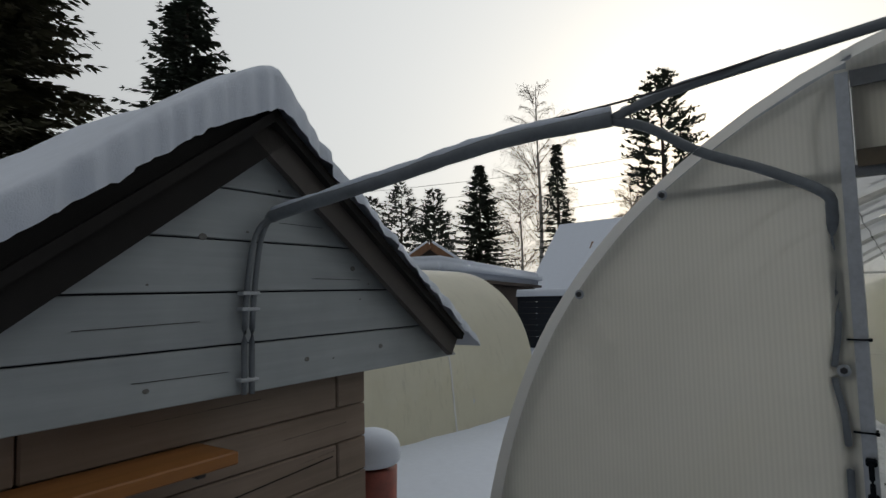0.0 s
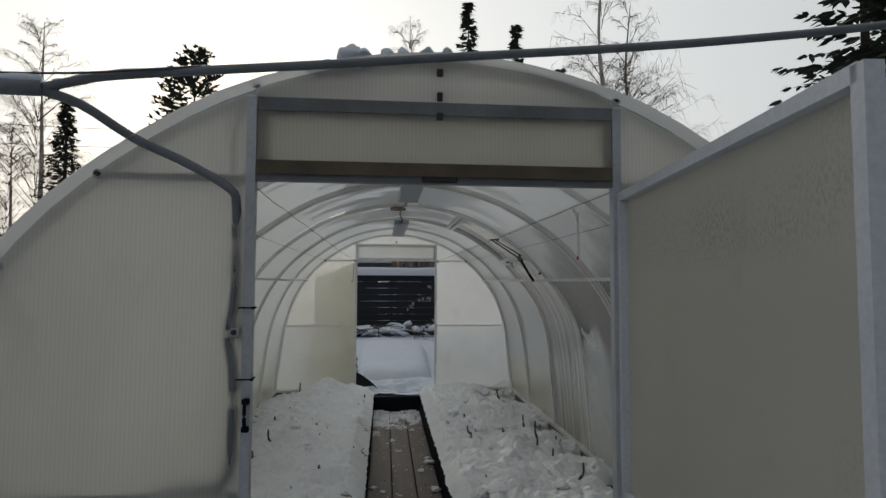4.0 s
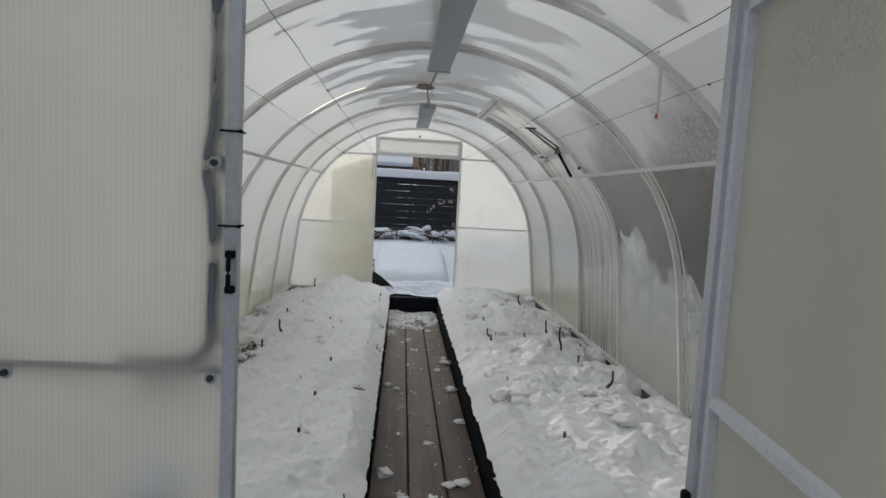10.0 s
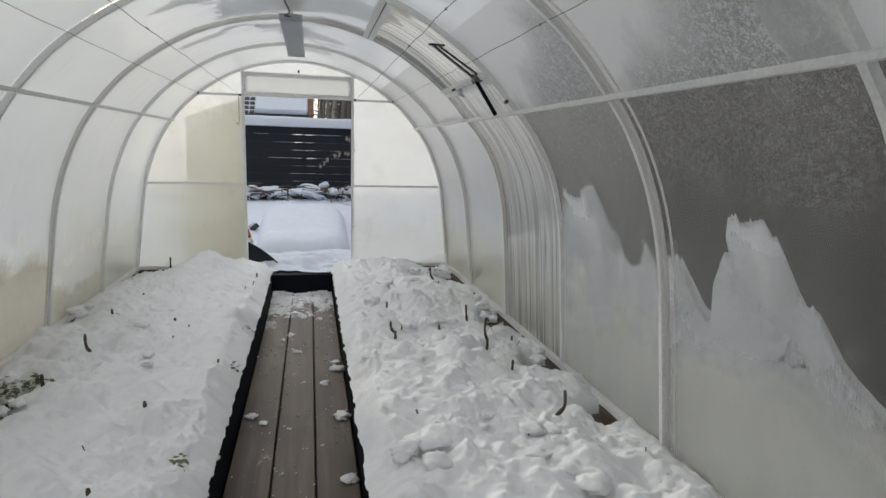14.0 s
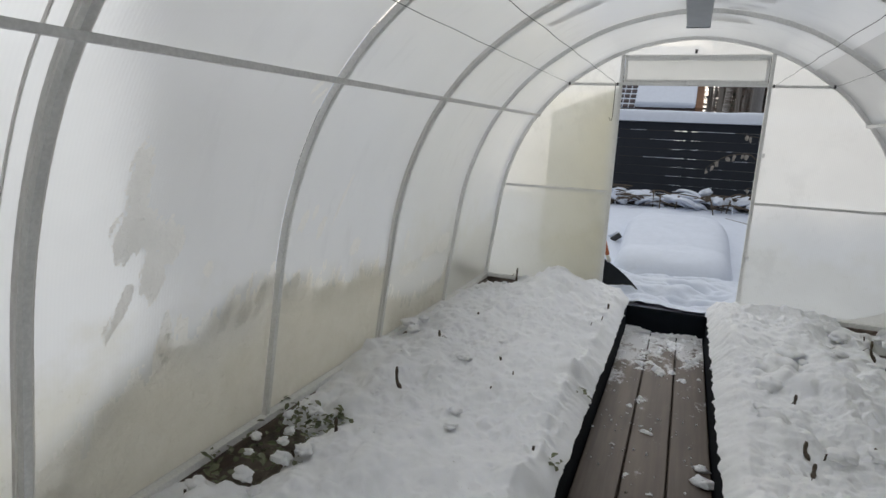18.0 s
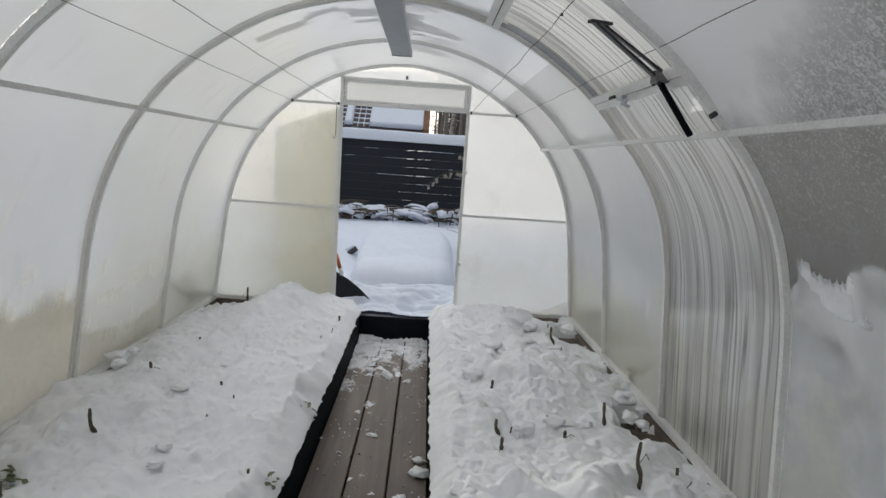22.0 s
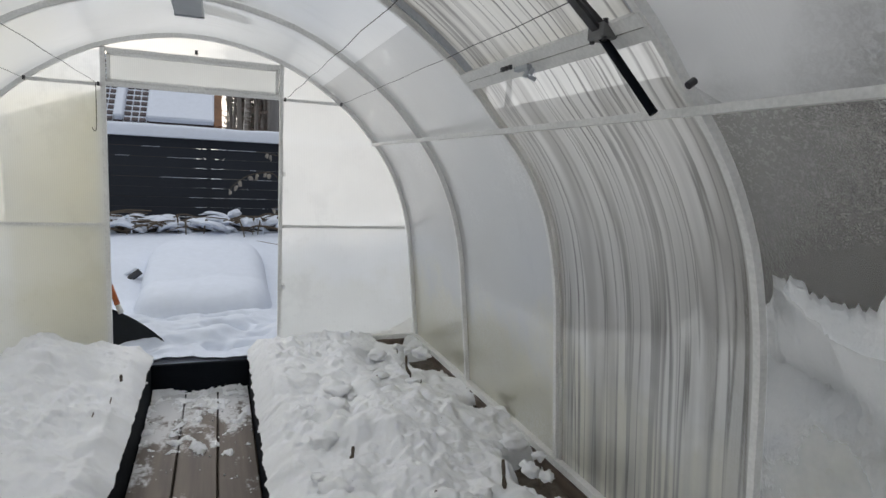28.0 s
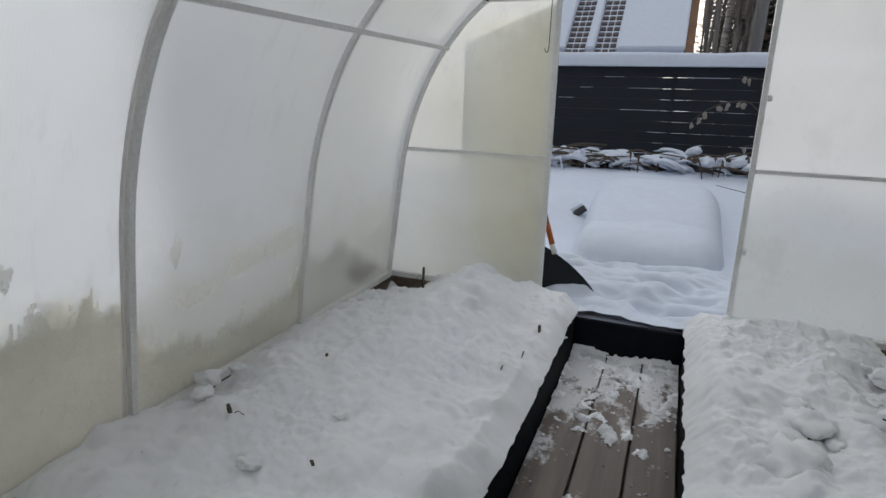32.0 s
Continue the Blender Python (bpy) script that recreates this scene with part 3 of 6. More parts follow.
PUR = 43
FRO = 37
curved("polycarbonate_sheet", -0.075, 2.0, 0, FRO, POLY_WALL)
curved("polycarbonate_sheet", -0.075, 2.0, FRO, PUR, POLY_FROST, label="polycarbonate sheet covered with frost feathers")
curved("polycarbonate_sheet", -0.075, 2.0, PUR, 60, POLY_RIGHT, label="wet clearer polycarbonate sheet with frost above")
curved("polycarbonate_sheet", 2.004, 2.99, 0, FRO, POLY_WALL, 0.015)
curved("polycarbonate_sheet", 2.004, 3.012, FRO, PUR, POLY_FROST, 0.0165, "polycarbonate sheet covered with frost feathers")
curved("polycarbonate_sheet", 2.004, 2.99, PUR, 60, POLY_HAZE, 0.015, "wet clearer polycarbonate sheet, snow leaning outside")
curved("polycarbonate_sheet", 2.994, 4.0, 0, VENT_HI, POLY_WALL)
curved("polycarbonate_sheet", 2.994, 4.0, VENT_LO, 60, POLY_STREAK, label="dirty streaked polycarbonate sheet under the vent")
curved("polycarbonate_sheet", 4.004, LEN + 0.03, 0, FRO, POLY_WALL, 0.015)
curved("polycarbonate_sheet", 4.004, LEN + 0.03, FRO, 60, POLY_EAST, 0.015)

for sx in (-1, 1):
    part("purlin", bar((sx * 1.135, 0.02, 1.597), (sx * 1.135, LEN - 0.02, 1.597), 0.02, 0.02), WHITE_STEEL, house)
    part("base_rail", bar((sx * 1.515, 0, BASE - 0.005), (sx * 1.515, LEN, BASE - 0.005), 0.045, 0.03), WHITE_STEEL, house)
    part("footing", bar((sx * 1.53, -0.02, 0.09), (sx * 1.53, LEN + 0.02, 0.09), 0.08, 0.17), DECK, house)


def gable(y, out, steel, name_mat, old=None):
    """One end wall: posts, header, rails, vent light and its sheets; out is the way outdoors."""
    skin = y + out * 0.0125
    # front inner bars: their backlit shade is in the steel's colour
    inner_steel = BACKLIT_STEEL if y < 1 else steel
    for sx in (-1, 1):
        part("post", bar((sx * 0.515, y, BASE - 0.02), (sx * 0.515, y, arch_z(0.515) - 0.01), 0.025, 0.03, up=(0, 1, 0)), steel, house)
        part("side_rail", bar((sx * 0.53, y, 1.015), (sx * (arch_x(1.015) - 0.01), y, 1.015), 0.02, 0.02), steel, house)
        part("side_rail", bar((sx * 0.53, y, 1.855), (sx * 0.905, y, 1.855), 0.02, 0.02), steel, house)
        part("sill_rail", bar((sx * 0.50, y, BASE), (sx * 1.51, y, BASE), 0.03, 0.03), steel, house)
        # sheet between post and arch
        bm = bmesh.new()
        zs = lin(BASE, arch_z(0.51) - 0.004, 24)
        inner = [bm.verts.new((sx * 0.505, skin, z)) for z in zs]
        outer = [bm.verts.new((sx * max(0.506, arch_xx(z) + 0.012), skin, z)) for z in zs]
        for a in range(23):
            bm.faces.new((inner[a], outer[a], outer[a + 1], inner[a + 1]))
        part("end_sheet", bm, name_mat, house)
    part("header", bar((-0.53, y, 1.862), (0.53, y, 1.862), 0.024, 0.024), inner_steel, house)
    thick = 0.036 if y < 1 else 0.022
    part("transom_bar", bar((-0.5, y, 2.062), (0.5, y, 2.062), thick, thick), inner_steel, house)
    # top sheet above the transom
    bm = bmesh.new()
    xs = lin(-0.505, 0.505, 21)
    lo = [bm.verts.new((x, skin, 2.062)) for x in xs]
    hi = [bm.verts.new((x, skin, arch_z(x) + 0.012)) for x in xs]
    for a in range(20):
        bm.faces.new((lo[a], lo[a + 1], hi[a + 1], hi[a]))
    part("top_sheet", bm, name_mat, house)
    vent = part("vent_light", box(bmesh.new(), -0.498, 0.498, skin - 0.002, skin + 0.002, 1.876, 2.05), name_mat, house)
    for a, b in (((-0.49, y, 1.885), (0.49, y, 1.885)), ((-0.49, y, 2.04), (0.49, y, 2.04)), ((-0.485, y, 1.885), (-0.485, y, 2.04)), ((0.485, y, 1.885), (0.485, y, 2.04))):
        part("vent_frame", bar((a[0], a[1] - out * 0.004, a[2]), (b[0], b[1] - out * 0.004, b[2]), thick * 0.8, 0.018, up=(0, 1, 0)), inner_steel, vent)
    part("clasp", box(bmesh.new(), -0.05, 0.05, y - 0.02, y + 0.02, 1.853, 1.888, 0.004), DARK_METAL if y < 1 else WHITE_STEEL, vent)
    part("hook", box(bmesh.new(), -0.008, 0.008, y - 0.02, y + 0.02, 2.085, 2.11, 0.002), DARK_METAL, house)
    if y < 1:
        for z in (2.03, 2.155):
            part("hook", box(bmesh.new(), -0.009, 0.009, y - 0.02, y + 0.02, z, z + 0.022, 0.002), DARK_METAL, house)
    return vent


def arch_xx(z):
    for a, b in zip(ARCH[30:], ARCH[31:]):
        if b.z <= z <= a.z:
            return a.x + (b.x - a.x) * (a.z - z) / (a.z - b.z)
    return ARCH[-1].x if z < ARCH[-1].z else 0.0


for x0, x1 in ((-1.50, -0.51), (0.51, 1.50)):
    part("footing", box(bmesh.new(), x0, x1, LEN - 0.02, LEN + 0.02, -0.02, BASE - 0.018, 0.004), DECK, house)
gable(0.0, -1, GREY_STEEL, POLY_GABLE)
gable(LEN, 1, WHITE_STEEL, POLY_BACK)


def door(hinge, yaw, sheet, steel, mirror):
    """A hinged door leaf, drawn from its hinge along +x, sheet on one face, then turned."""
    d = part("door", box(bmesh.new(), 0.012, 0.988, mirror * 0.012 - 0.002, mirror * 0.012 + 0.002, 0.225, 1.815), sheet, house)
    for a, b in (((0, 0, 0.21), (0, 0, 1.83)), ((1.0, 0, 0.21), (1.0, 0, 1.83)), ((0, 0, 0.225), (1, 0, 0.225)), ((0, 0, 1.82), (1, 0, 1.82)), ((0, 0, 0.985), (1, 0, 0.985))):
        part("door_frame", bar(a, b, 0.024, 0.024, up=(0, 1, 0)), steel, d)
    d.matrix_basis = Matrix.Translation(hinge) @ Matrix.Rotation(yaw, 4, "Z")
    return d


front_door = door((0.525, -0.026, 0), radians(-97), POLY_DOOR, DOOR_STEEL, 1)
part("latch", box(bmesh.new(), 1.013, 1.03, -0.012, 0.012, 1.13, 1.26, 0.004), BLACK_PLASTIC, front_door)
door((-0.53, LEN + 0.035, 0), radians(133), POLY_OLD, WHITE_STEEL, 1)

# ------------------------------------------------------------------ path and beds
path = thing("board_path", "sunken walkway of three brown boards dusted with snow", "walkway")
for x0, x1 in ((-0.268, -0.080), (-0.072, 0.113), (0.121, 0.304)):
    part("board", box(bmesh.new(), x0, x1, -0.35, 5.88, -0.10, -0.062, 0.004), PATH_BOARD, path)
tagged(part("path_footing", box(bmesh.new(), -0.28, 0.32, -0.36, 5.9, -0.3, -0.104), SOIL, path))
for x0, x1 in ((-0.300, -0.278), (0.314, 0.338)):
    part("edging", box(bmesh.new(), x0, x1, -0.35, 5.93, -0.28, 0.125, 0.003), BLACK_PLASTIC, path)
part("edging", box(bmesh.new(), -0.281, 0.317, 5.90, 5.93, -0.28, 0.125, 0.003), BLACK_PLASTIC, path)

for sx, x0, x1 in ((-1, -1.512, -0.305), (1, 0.339, 1.512)):
    soil = grid_mesh("soil", lin(x0, x1, 30), lin(0.0, 5.985, 120), lambda x, y: 0.115 + 0.03 * fbm(x, y, 6, 2.0), SOIL)
    tagged(soil, "dark frozen soil of a raised bed", "soil", kind="structure")


def bed_snow(sx):
    x_in, x_out = (0.274, 1.512) if sx < 0 else (0.310, 1.512)

    def z(u, y):
        x = sx * u
        a = (u - x_in) / (x_out - x_in)
        h = 0.237 + 0.055 * fbm(x, y, 1.6, 11.0 + sx, 3) + (0.020 if sx > 0 else 0.028) * fbm(x, y, 5.0, 4.0 + sx, 2) + 0.012 * fbm(x, y, 12.0, 9.0 + sx, 2) + (0.009 + 0.012 * fbm(x, y, 1.9, 71.0, 2)) * fbm(x, y, 24.0, 3.0, 4)
        if sx > 0:
            h += 0.03 * max(0, fbm(x, y, 4.2, 21.0, 2)) + 0.015 * math.exp(-((u - 0.85) / 0.3) ** 2) + 0.05 * math.exp(-((u - 0.6) ** 2 + (y - 5.3) ** 2) / 0.12)
            h -= 0.06 * max(0, (a - 0.72) / 0.28) * (0.8 + 0.6 * fbm(x, y, 3.0, 31.0, 2))
            for py, pu, s in ((5.52, 1.42, 0.17), (5.9, 1.3, 0.10), (4.7, 1.46, 0.10), (3.95, 1.40, 0.19), (3.05, 1.42, 0.14), (2.4, 1.45, 0.10)):
                h -= 0.2 * math.exp(-((y - py) / s) ** 4 - ((u - pu + 0.06 * fbm(y, u, 9.0, 1.0)) / 0.11) ** 4)
        else:
            h += 0.15 * math.exp(-((u - 0.80) / 0.22) ** 2 - ((y - 5.55) / 0.36) ** 2) + 0.05 * max(0, fbm(x, y, 3.6, 51.0, 2))
            h -= 0.05 * max(0, (a - 0.80) / 0.20) * (0.8 + 0.7 * fbm(x, y, 3.0, 33.0, 3))
            for py, pu, s, d in ((2.95, 1.36, 0.24, 0.14), (2.66, 1.36, 0.2, 0.12), (2.85, 1.46, 0.22, 0.09), (5.9, 1.36, 0.12, 0.2), (4.35, 1.45, 0.12, 0.06), (2.2, 0.42, 0.1, 0.08)):
                h -= d * math.exp(-((y - py) / s) ** 2 - ((u - pu) / 0.15) ** 2)
        h = 0.13 + (h - 0.13) * min(1.0, (a * (11 + 4 * fbm(y, sx, 3.0, 6.0, 3)) + 0.10)) ** 0.7
        if y > 5.9:
            h = min(h, 0.24)
        return h

    nu, nv = 180, 840
    us, vs = lin(x_in, x_out, nu), lin(0.0, 5.985, nv)
    hh = np.array([[z(u, y) for u in us] for y in vs])
    uu, yy = np.meshgrid(us, vs)
    pr = random.Random(60 + sx)
    # rounded lumps kicked up by feet, then dents and small crumbs
    for k in range(1500):
        cu, cy = pr.uniform(x_in + 0.07, x_out - 0.03), pr.uniform(0.3, 5.9)
        big = k < (150 if sx > 0 else 110)
        if big:
            r = pr.uniform(0.045, 0.105)
            d, sharp = r * pr.uniform(0.14, 0.38) * (1.0 if sx > 0 else 0.85), 1.9
        elif k < 520:
            r = pr.uniform(0.014, 0.042)
            d, sharp = r * pr.uniform(0.2, 0.5) * (1.0 if sx > 0 else 0.9), 1.5
        else:
            r = pr.uniform(0.008, 0.026)
            d, sharp = pr.choice((-1, -1, 1)) * r * pr.uniform(0.3, 0.6), 1.15
        lo, hi = max(0, int((cy - 3.4 * r) / 5.985 * nv)), min(nv, int((cy + 3.4 * r) / 5.985 * nv) + 1)
        sub = slice(lo, hi)
        ang, st = pr.uniform(0, 3.14), pr.uniform(0.65, 1.3)
        du, dy = uu[sub] - cu, yy[sub] - cy
        wob = 1 + 0.22 * np.sin(3 * np.arctan2(dy, du) + ang * 5)
        q = ((du * math.cos(ang) + dy * math.sin(ang)) / r) ** 2 + ((dy * math.cos(ang) - du * math.sin(ang)) / (r * st)) ** 2
        hh[sub] += d * np.exp(-(q * wob) ** sharp)
    hh = np.maximum(hh, 0.02)
    lip = np.array([(0.010 if sx < 0 else 0.015) * max(0.0, fbm(y, sx * 3.0, 9.0, 13.0, 4) + 0.5) for y in vs])[:, None]
    uu = uu - lip * np.exp(-(uu - x_in) / 0.035)
    faces = [(j * nu + i, j * nu + i + 1, (j + 1) * nu + i + 1, (j + 1) * nu + i) for j in range(nv - 1) for i in range(nu - 1)]
    me = bpy.data.meshes.new("snow_bed")
    me.from_pydata(np.stack([sx * uu, yy, hh], -1).reshape(-1, 3).tolist(), [], faces)
    me.materials.append(SNOW_BED)
    me.polygons.foreach_set("use_smooth", [True] * len(me.polygons))
    ob = new("snow_bed", me)
    if sx < 0:
        ob.data.flip_normals()
    return tagged(ob, "lumpy trodden snow lying on a raised bed", "snow", kind="stuff")


bed_snow(-1)
bed_snow(1)

# ------------------------------------------------------------------ back yard
fence = thing("fence", "black horizontal board fence with slits of light, capped with snow", "fence", at=(0, 11.0, 0))
prng = random.Random(5)
z = 0.35
for k in range(10):
    for j in range(-4, 4):
        hgt = 0.1345
        dz = prng.uniform(-0.0015, 0.0015)
        part("board", box(bmesh.new(), j * 2.0 + 0.004, j * 2.0 + 1.996, -0.012, 0.012, z + dz, z + hgt + dz), FENCE, fence)
    z += 0.1385
for k in range(1, 10):
    # pale strips stand in for daylight showing through stretches of the slits
    for j in range(26):
        if prng.random() < 0.3:
            x0 = -4 + j * 0.31 + prng.uniform(-0.1, 0.1)
            w = prng.choice((0.04, 0.1, 0.18, 0.3, 0.45)) * prng.uniform(0.7, 1.2)
            zc = 0.35 + k * 0.1385 - 0.004
            part("slit_light", box(bmesh.new(), x0, x0 + w, -0.016, 0.0, zc, zc + prng.uniform(0.003, 0.007)), SNOW, fence)
for j in range(-4, 5):
    part("post", box(bmesh.new(), j * 2.0 - 0.03, j * 2.0 + 0.03, 0.013, 0.07, 0.2, 1.73), FENCE, fence)
cap = grid_mesh("snow_cap", lin(-8, 8, 160), lin(10.90, 11.10, 13),
                lambda x, y: 1.735 + (0.165 + 0.012 * fbm(x, 0, 1.5, 3.0)) * max(0, 1 - abs((y - 11.0) / 0.1) ** 3.2), SNOW)
cap.parent = fence
cap.location = (0, -11.0, 0)
tagged(cap, "thick even ridge of snow")
under = part("snow_cap_base", box(bmesh.new(), -8, 8, 10.905, 11.095, 1.725, 1.7355), SNOW, cap)

# snow-covered mound
def mound_z(x, y):
    ax, ay = abs((x - 0.01) / 0.60), abs((y - 8.22) / 1.02)
    r = (ax ** 5 + ay ** 5) ** 0.2
    return ground_z(x, y) - 0.03 + 0.25 * max(0.0, 1 - r ** 7) ** 0.6 * (1 + 0.06 * fbm(x, y, 2.2, 8.0))


mound = grid_mesh("snow_mound", lin(-0.66, 0.68, 60), lin(7.1, 9.34, 80), mound_z, SNOW)
tagged(mound, "smooth pillow of deep snow over a low covered bed", "snow mound")


# vent in the roof with its frame
vent = curved("roof_vent", 3.02, 3.985, VENT_HI, VENT_LO, POLY_VENT, 0.03)
for i, step in ((VENT_HI, -1), (VENT_LO, 1)):
    p, q = arch_at(3.5, -0.004)[i], arch_at(3.5, -0.004)[i + step]
    along = (q - p).normalized()
    out = Vector((along.z, 0, -along.x)) * (1 if step < 0 else -1)
    for off, drop in ((0.019, 0.0), (-0.019, 0.006)):
        a = p + along * off - out * drop
        part("vent_bar", bar((a.x, 2.995, a.z), (a.x, 4.0, a.z), 0.033, 0.016, up=out), WHITE_STEEL, house)
    # a dark strip fills the gap between the rails
    part("vent_gap", bar((p.x, 2.995, p.z), (p.x, 4.0, p.z), 0.006, 0.010, up=out), STAINED_STEEL, house, "dark strip filling the gap between the two rails")
for y in (3.03, 3.97):
    part("vent_edge", sweep(bmesh.new(), arch_at(y, 0.016)[VENT_HI:VENT_LO + 1], 0.012, 0.008, up=(0, 1, 0)), GREY_STEEL, house)
# snow drifts leaning on the side walls
def hollow(sx, y, z):
    """Crumbly caves between the crust and the wall."""
    if sx < 0:
        return 0.0
    d = 0.0
    for cy, cz, ry, rz in ((2.92, 1.0, 0.10, 0.06), (2.78, 0.92, 0.10, 0.07), (2.66, 0.80, 0.07, 0.08), (1.55, 0.92, 0.13, 0.07), (1.42, 0.82, 0.10, 0.06), (2.48, 0.98, 0.05, 0.10)):
        q = ((y - cy) / ry) ** 2 + ((z - cz + 0.5 * (cy - y)) / rz) ** 2
        d += math.exp(-q) * (0.03 + 0.10 * abs(fbm(y, z, 22.0, 5.0, 4)))
    return d


def drift(sx, profile, mat, label):
    bm = bmesh.new()
    n = 760
    cols = []
    for j in range(n):
        y = 0.05 + 5.9 * j / (n - 1)
        h = profile(y)
        col = []
        for k in range(40):
            f = k / 39
            z = 0.1 + (h - 0.1) * f
            x = arch_x(max(BASE, min(z, 2.0))) + bulge(sx * 1.4, y, z) + 0.020 + (0.09 * max(0.0, fbm(y, z, 3.2, 17.0 + sx, 4) - 0.14) if sx > 0 else 0.0) + hollow(sx, y, z)
            col.append((x, z))
        for k in range(1, 9):
            f = k / 8
            col.append((arch_x(max(BASE, h)) + 0.02 + 1.1 * f, h + 0.04 * math.sin(f * 3) - (h - 0.05) * f ** 0.8))
        cols.append([bm.verts.new((sx * x, y, z)) for x, z in col])
    for a, b in zip(cols, cols[1:]):
        for k in range(len(a) - 1):
            bm.faces.new((a[k], a[k + 1], b[k + 1], b[k]))
    ob = part("snow_drift", bm, mat, None, smooth=True)
    return tagged(ob, label, "snow drift")


RIGHT_DRIFT = ((0.0, 0.5), (0.9, 0.52), (1.0, 0.68), (1.09, 0.73), (1.2, 0.85), (1.25, 0.93), (1.29, 0.98), (1.35, 1.03), (1.37, 1.05), (1.40, 1.16), (1.46, 1.22), (1.62, 1.22), (1.635, 1.10), (1.70, 1.09), (1.725, 1.06), (1.735, 0.84), (1.75, 0.84),
               (1.80, 0.87), (1.90, 0.99), (1.97, 1.05), (2.03, 1.02), (2.06, 0.97), (2.075, 0.90), (2.10, 0.93), (2.13, 1.0), (2.15, 1.06), (2.19, 1.03), (2.23, 0.97), (2.27, 0.91), (2.29, 0.85), (2.315, 0.86), (2.325, 0.96), (2.44, 0.95),
               (2.50, 1.08), (2.55, 1.19), (2.56, 1.25), (2.66, 1.24), (2.72, 1.2), (2.77, 1.17), (2.85, 1.2), (2.92, 1.22), (2.98, 1.2), (3.02, 1.13), (3.06, 1.01), (3.18, 1.01), (3.23, 1.07), (3.32, 0.99), (3.4, 0.93), (3.7, 0.86), (4.0, 0.8), (4.4, 0.7), (5.0, 0.6), (6.0, 0.5))


def step_profile(table, y):
    for (a, h0), (b, h1) in zip(table, table[1:]):
        if a <= y <= b:
            return h0 + (h1 - h0) * (y - a) / (b - a)
    return table[-1][1]


drift(1, lambda y: step_profile(RIGHT_DRIFT, y) + 0.022 * fbm(y, 0, 16.0, 3.0, 7) + 0.020 * fbm(y, 0, 70.0, 5.0, 3), SNOW_DRIFT, "ragged snow drift heaped against the greenhouse wall")
LEFT_DRIFT = ((0.0, 0.36), (1.0, 0.33), (1.8, 0.36), (2.0, 0.39), (2.14, 0.48), (2.30, 0.60), (2.50, 0.69), (2.7, 0.73), (2.83, 0.79), (3.0, 0.81), (3.2, 0.77), (3.54, 0.68), (3.84, 0.70), (4.0, 0.62), (4.08, 0.45), (4.25, 0.38), (4.6, 0.36), (4.9, 0.40), (5.05, 0.5), (5.5, 0.52), (6.0, 0.48))
drift(-1, lambda y: step_profile(LEFT_DRIFT, y) + 0.09 * fbm(y, 0, 5.0, 6.0, 5) + 0.09 * abs(fbm(y, 0, 11.0, 8.0, 3)) + 0.05 * fbm(y, 0, 30.0, 2.0, 3),
      LOOSE_SNOW, "low snow drift heaped along the greenhouse wall")

# silt, dried water marks and the drift's shade, as films inside the west wall
def wall_film(y0, y1, z0, z1, step, val, label, mat):
    bm = bmesh.new()
    vs = {}

    def pt(i, j):
        if (i, j) not in vs:
            y, z = y0 + i * step, z0 + j * step
            vs[i, j] = bm.verts.new((-arch_xx(z) - 0.0085, y, z))
        return vs[i, j]

    for i in range(int((y1 - y0) / step)):
        for j in range(int((z1 - z0) / step)):
            if val(y0 + (i + 0.5) * step, z0 + (j + 0.5) * step) > 0.25:
                bm.faces.new((pt(i, j), pt(i + 1, j), pt(i + 1, j + 1), pt(i, j + 1)))
    return tagged(part("wall_mark", bm, mat, None, smooth=True), label, "stain", "marks on the wall", kind="stuff")


def blotches(blobs, seed):
    def val(y, z):
        v = max(1 - ((y - cy - lean * (z - cz)) / ry) ** 2 - ((z - cz) / rz) ** 2 for cy, cz, ry, rz, lean in blobs)
        return v + 0.5 * fbm(y * 1.8, z, 9.0, seed, 5) + 0.5 * fbm(y * 2.6 - z, z * 0.5, 22.0, seed, 4)
    return val


wall_film(2.02, 2.975, 0.6, 1.65, 0.006, blotches(((2.35, 1.115, 0.125, 0.085, -0.5), (2.285, 1.25, 0.045, 0.14, -0.15), (2.43, 1.07, 0.06, 0.08, 0.0), (2.27, 1.10, 0.04, 0.09, 0.0), (2.38, 0.97, 0.05, 0.11, 0.0), (2.27, 0.88, 0.03, 0.09, 0.5), (2.45, 0.74, 0.03, 0.11, 0.0), (2.61, 0.945, 0.022, 0.03, 0.0), (2.72, 0.76, 0.03, 0.11, 0.3), (2.82, 0.73, 0.05, 0.07, 0.3), (2.90, 0.76, 0.03, 0.09, 0.3), (2.90, 1.575, 0.015, 0.035, 0.6), (2.94, 1.545, 0.015, 0.035, 0.6)), 3.0),
          "tan blotch of dried silt on the inside of the sheet", SMEAR)
wall_film(3.02, 3.98, 0.7, 1.35, 0.006, blotches(((3.12, 1.04, 0.03, 0.05, 0.3), (3.27, 1.0, 0.03, 0.06, 0.3), (3.40, 1.13, 0.012, 0.12, 0.35), (3.2, 1.08, 0.02, 0.04, 0.2), (3.6, 0.86, 0.05, 0.05, 0.3)), 9.0),
          "thin slanting smears of dried silt on the sheet", SMEAR)
wall_film(4.05, 4.97, 0.5, 1.0, 0.008, blotches(((4.30, 0.60, 0.12, 0.05, 0.2), (4.58, 0.66, 0.14, 0.06, 0.2), (4.82, 0.68, 0.12, 0.07, 0.1), (4.2, 0.80, 0.03, 0.07, 0.1)), 14.0),
          "wavy tan water mark on the inside of the sheet", SMEAR)

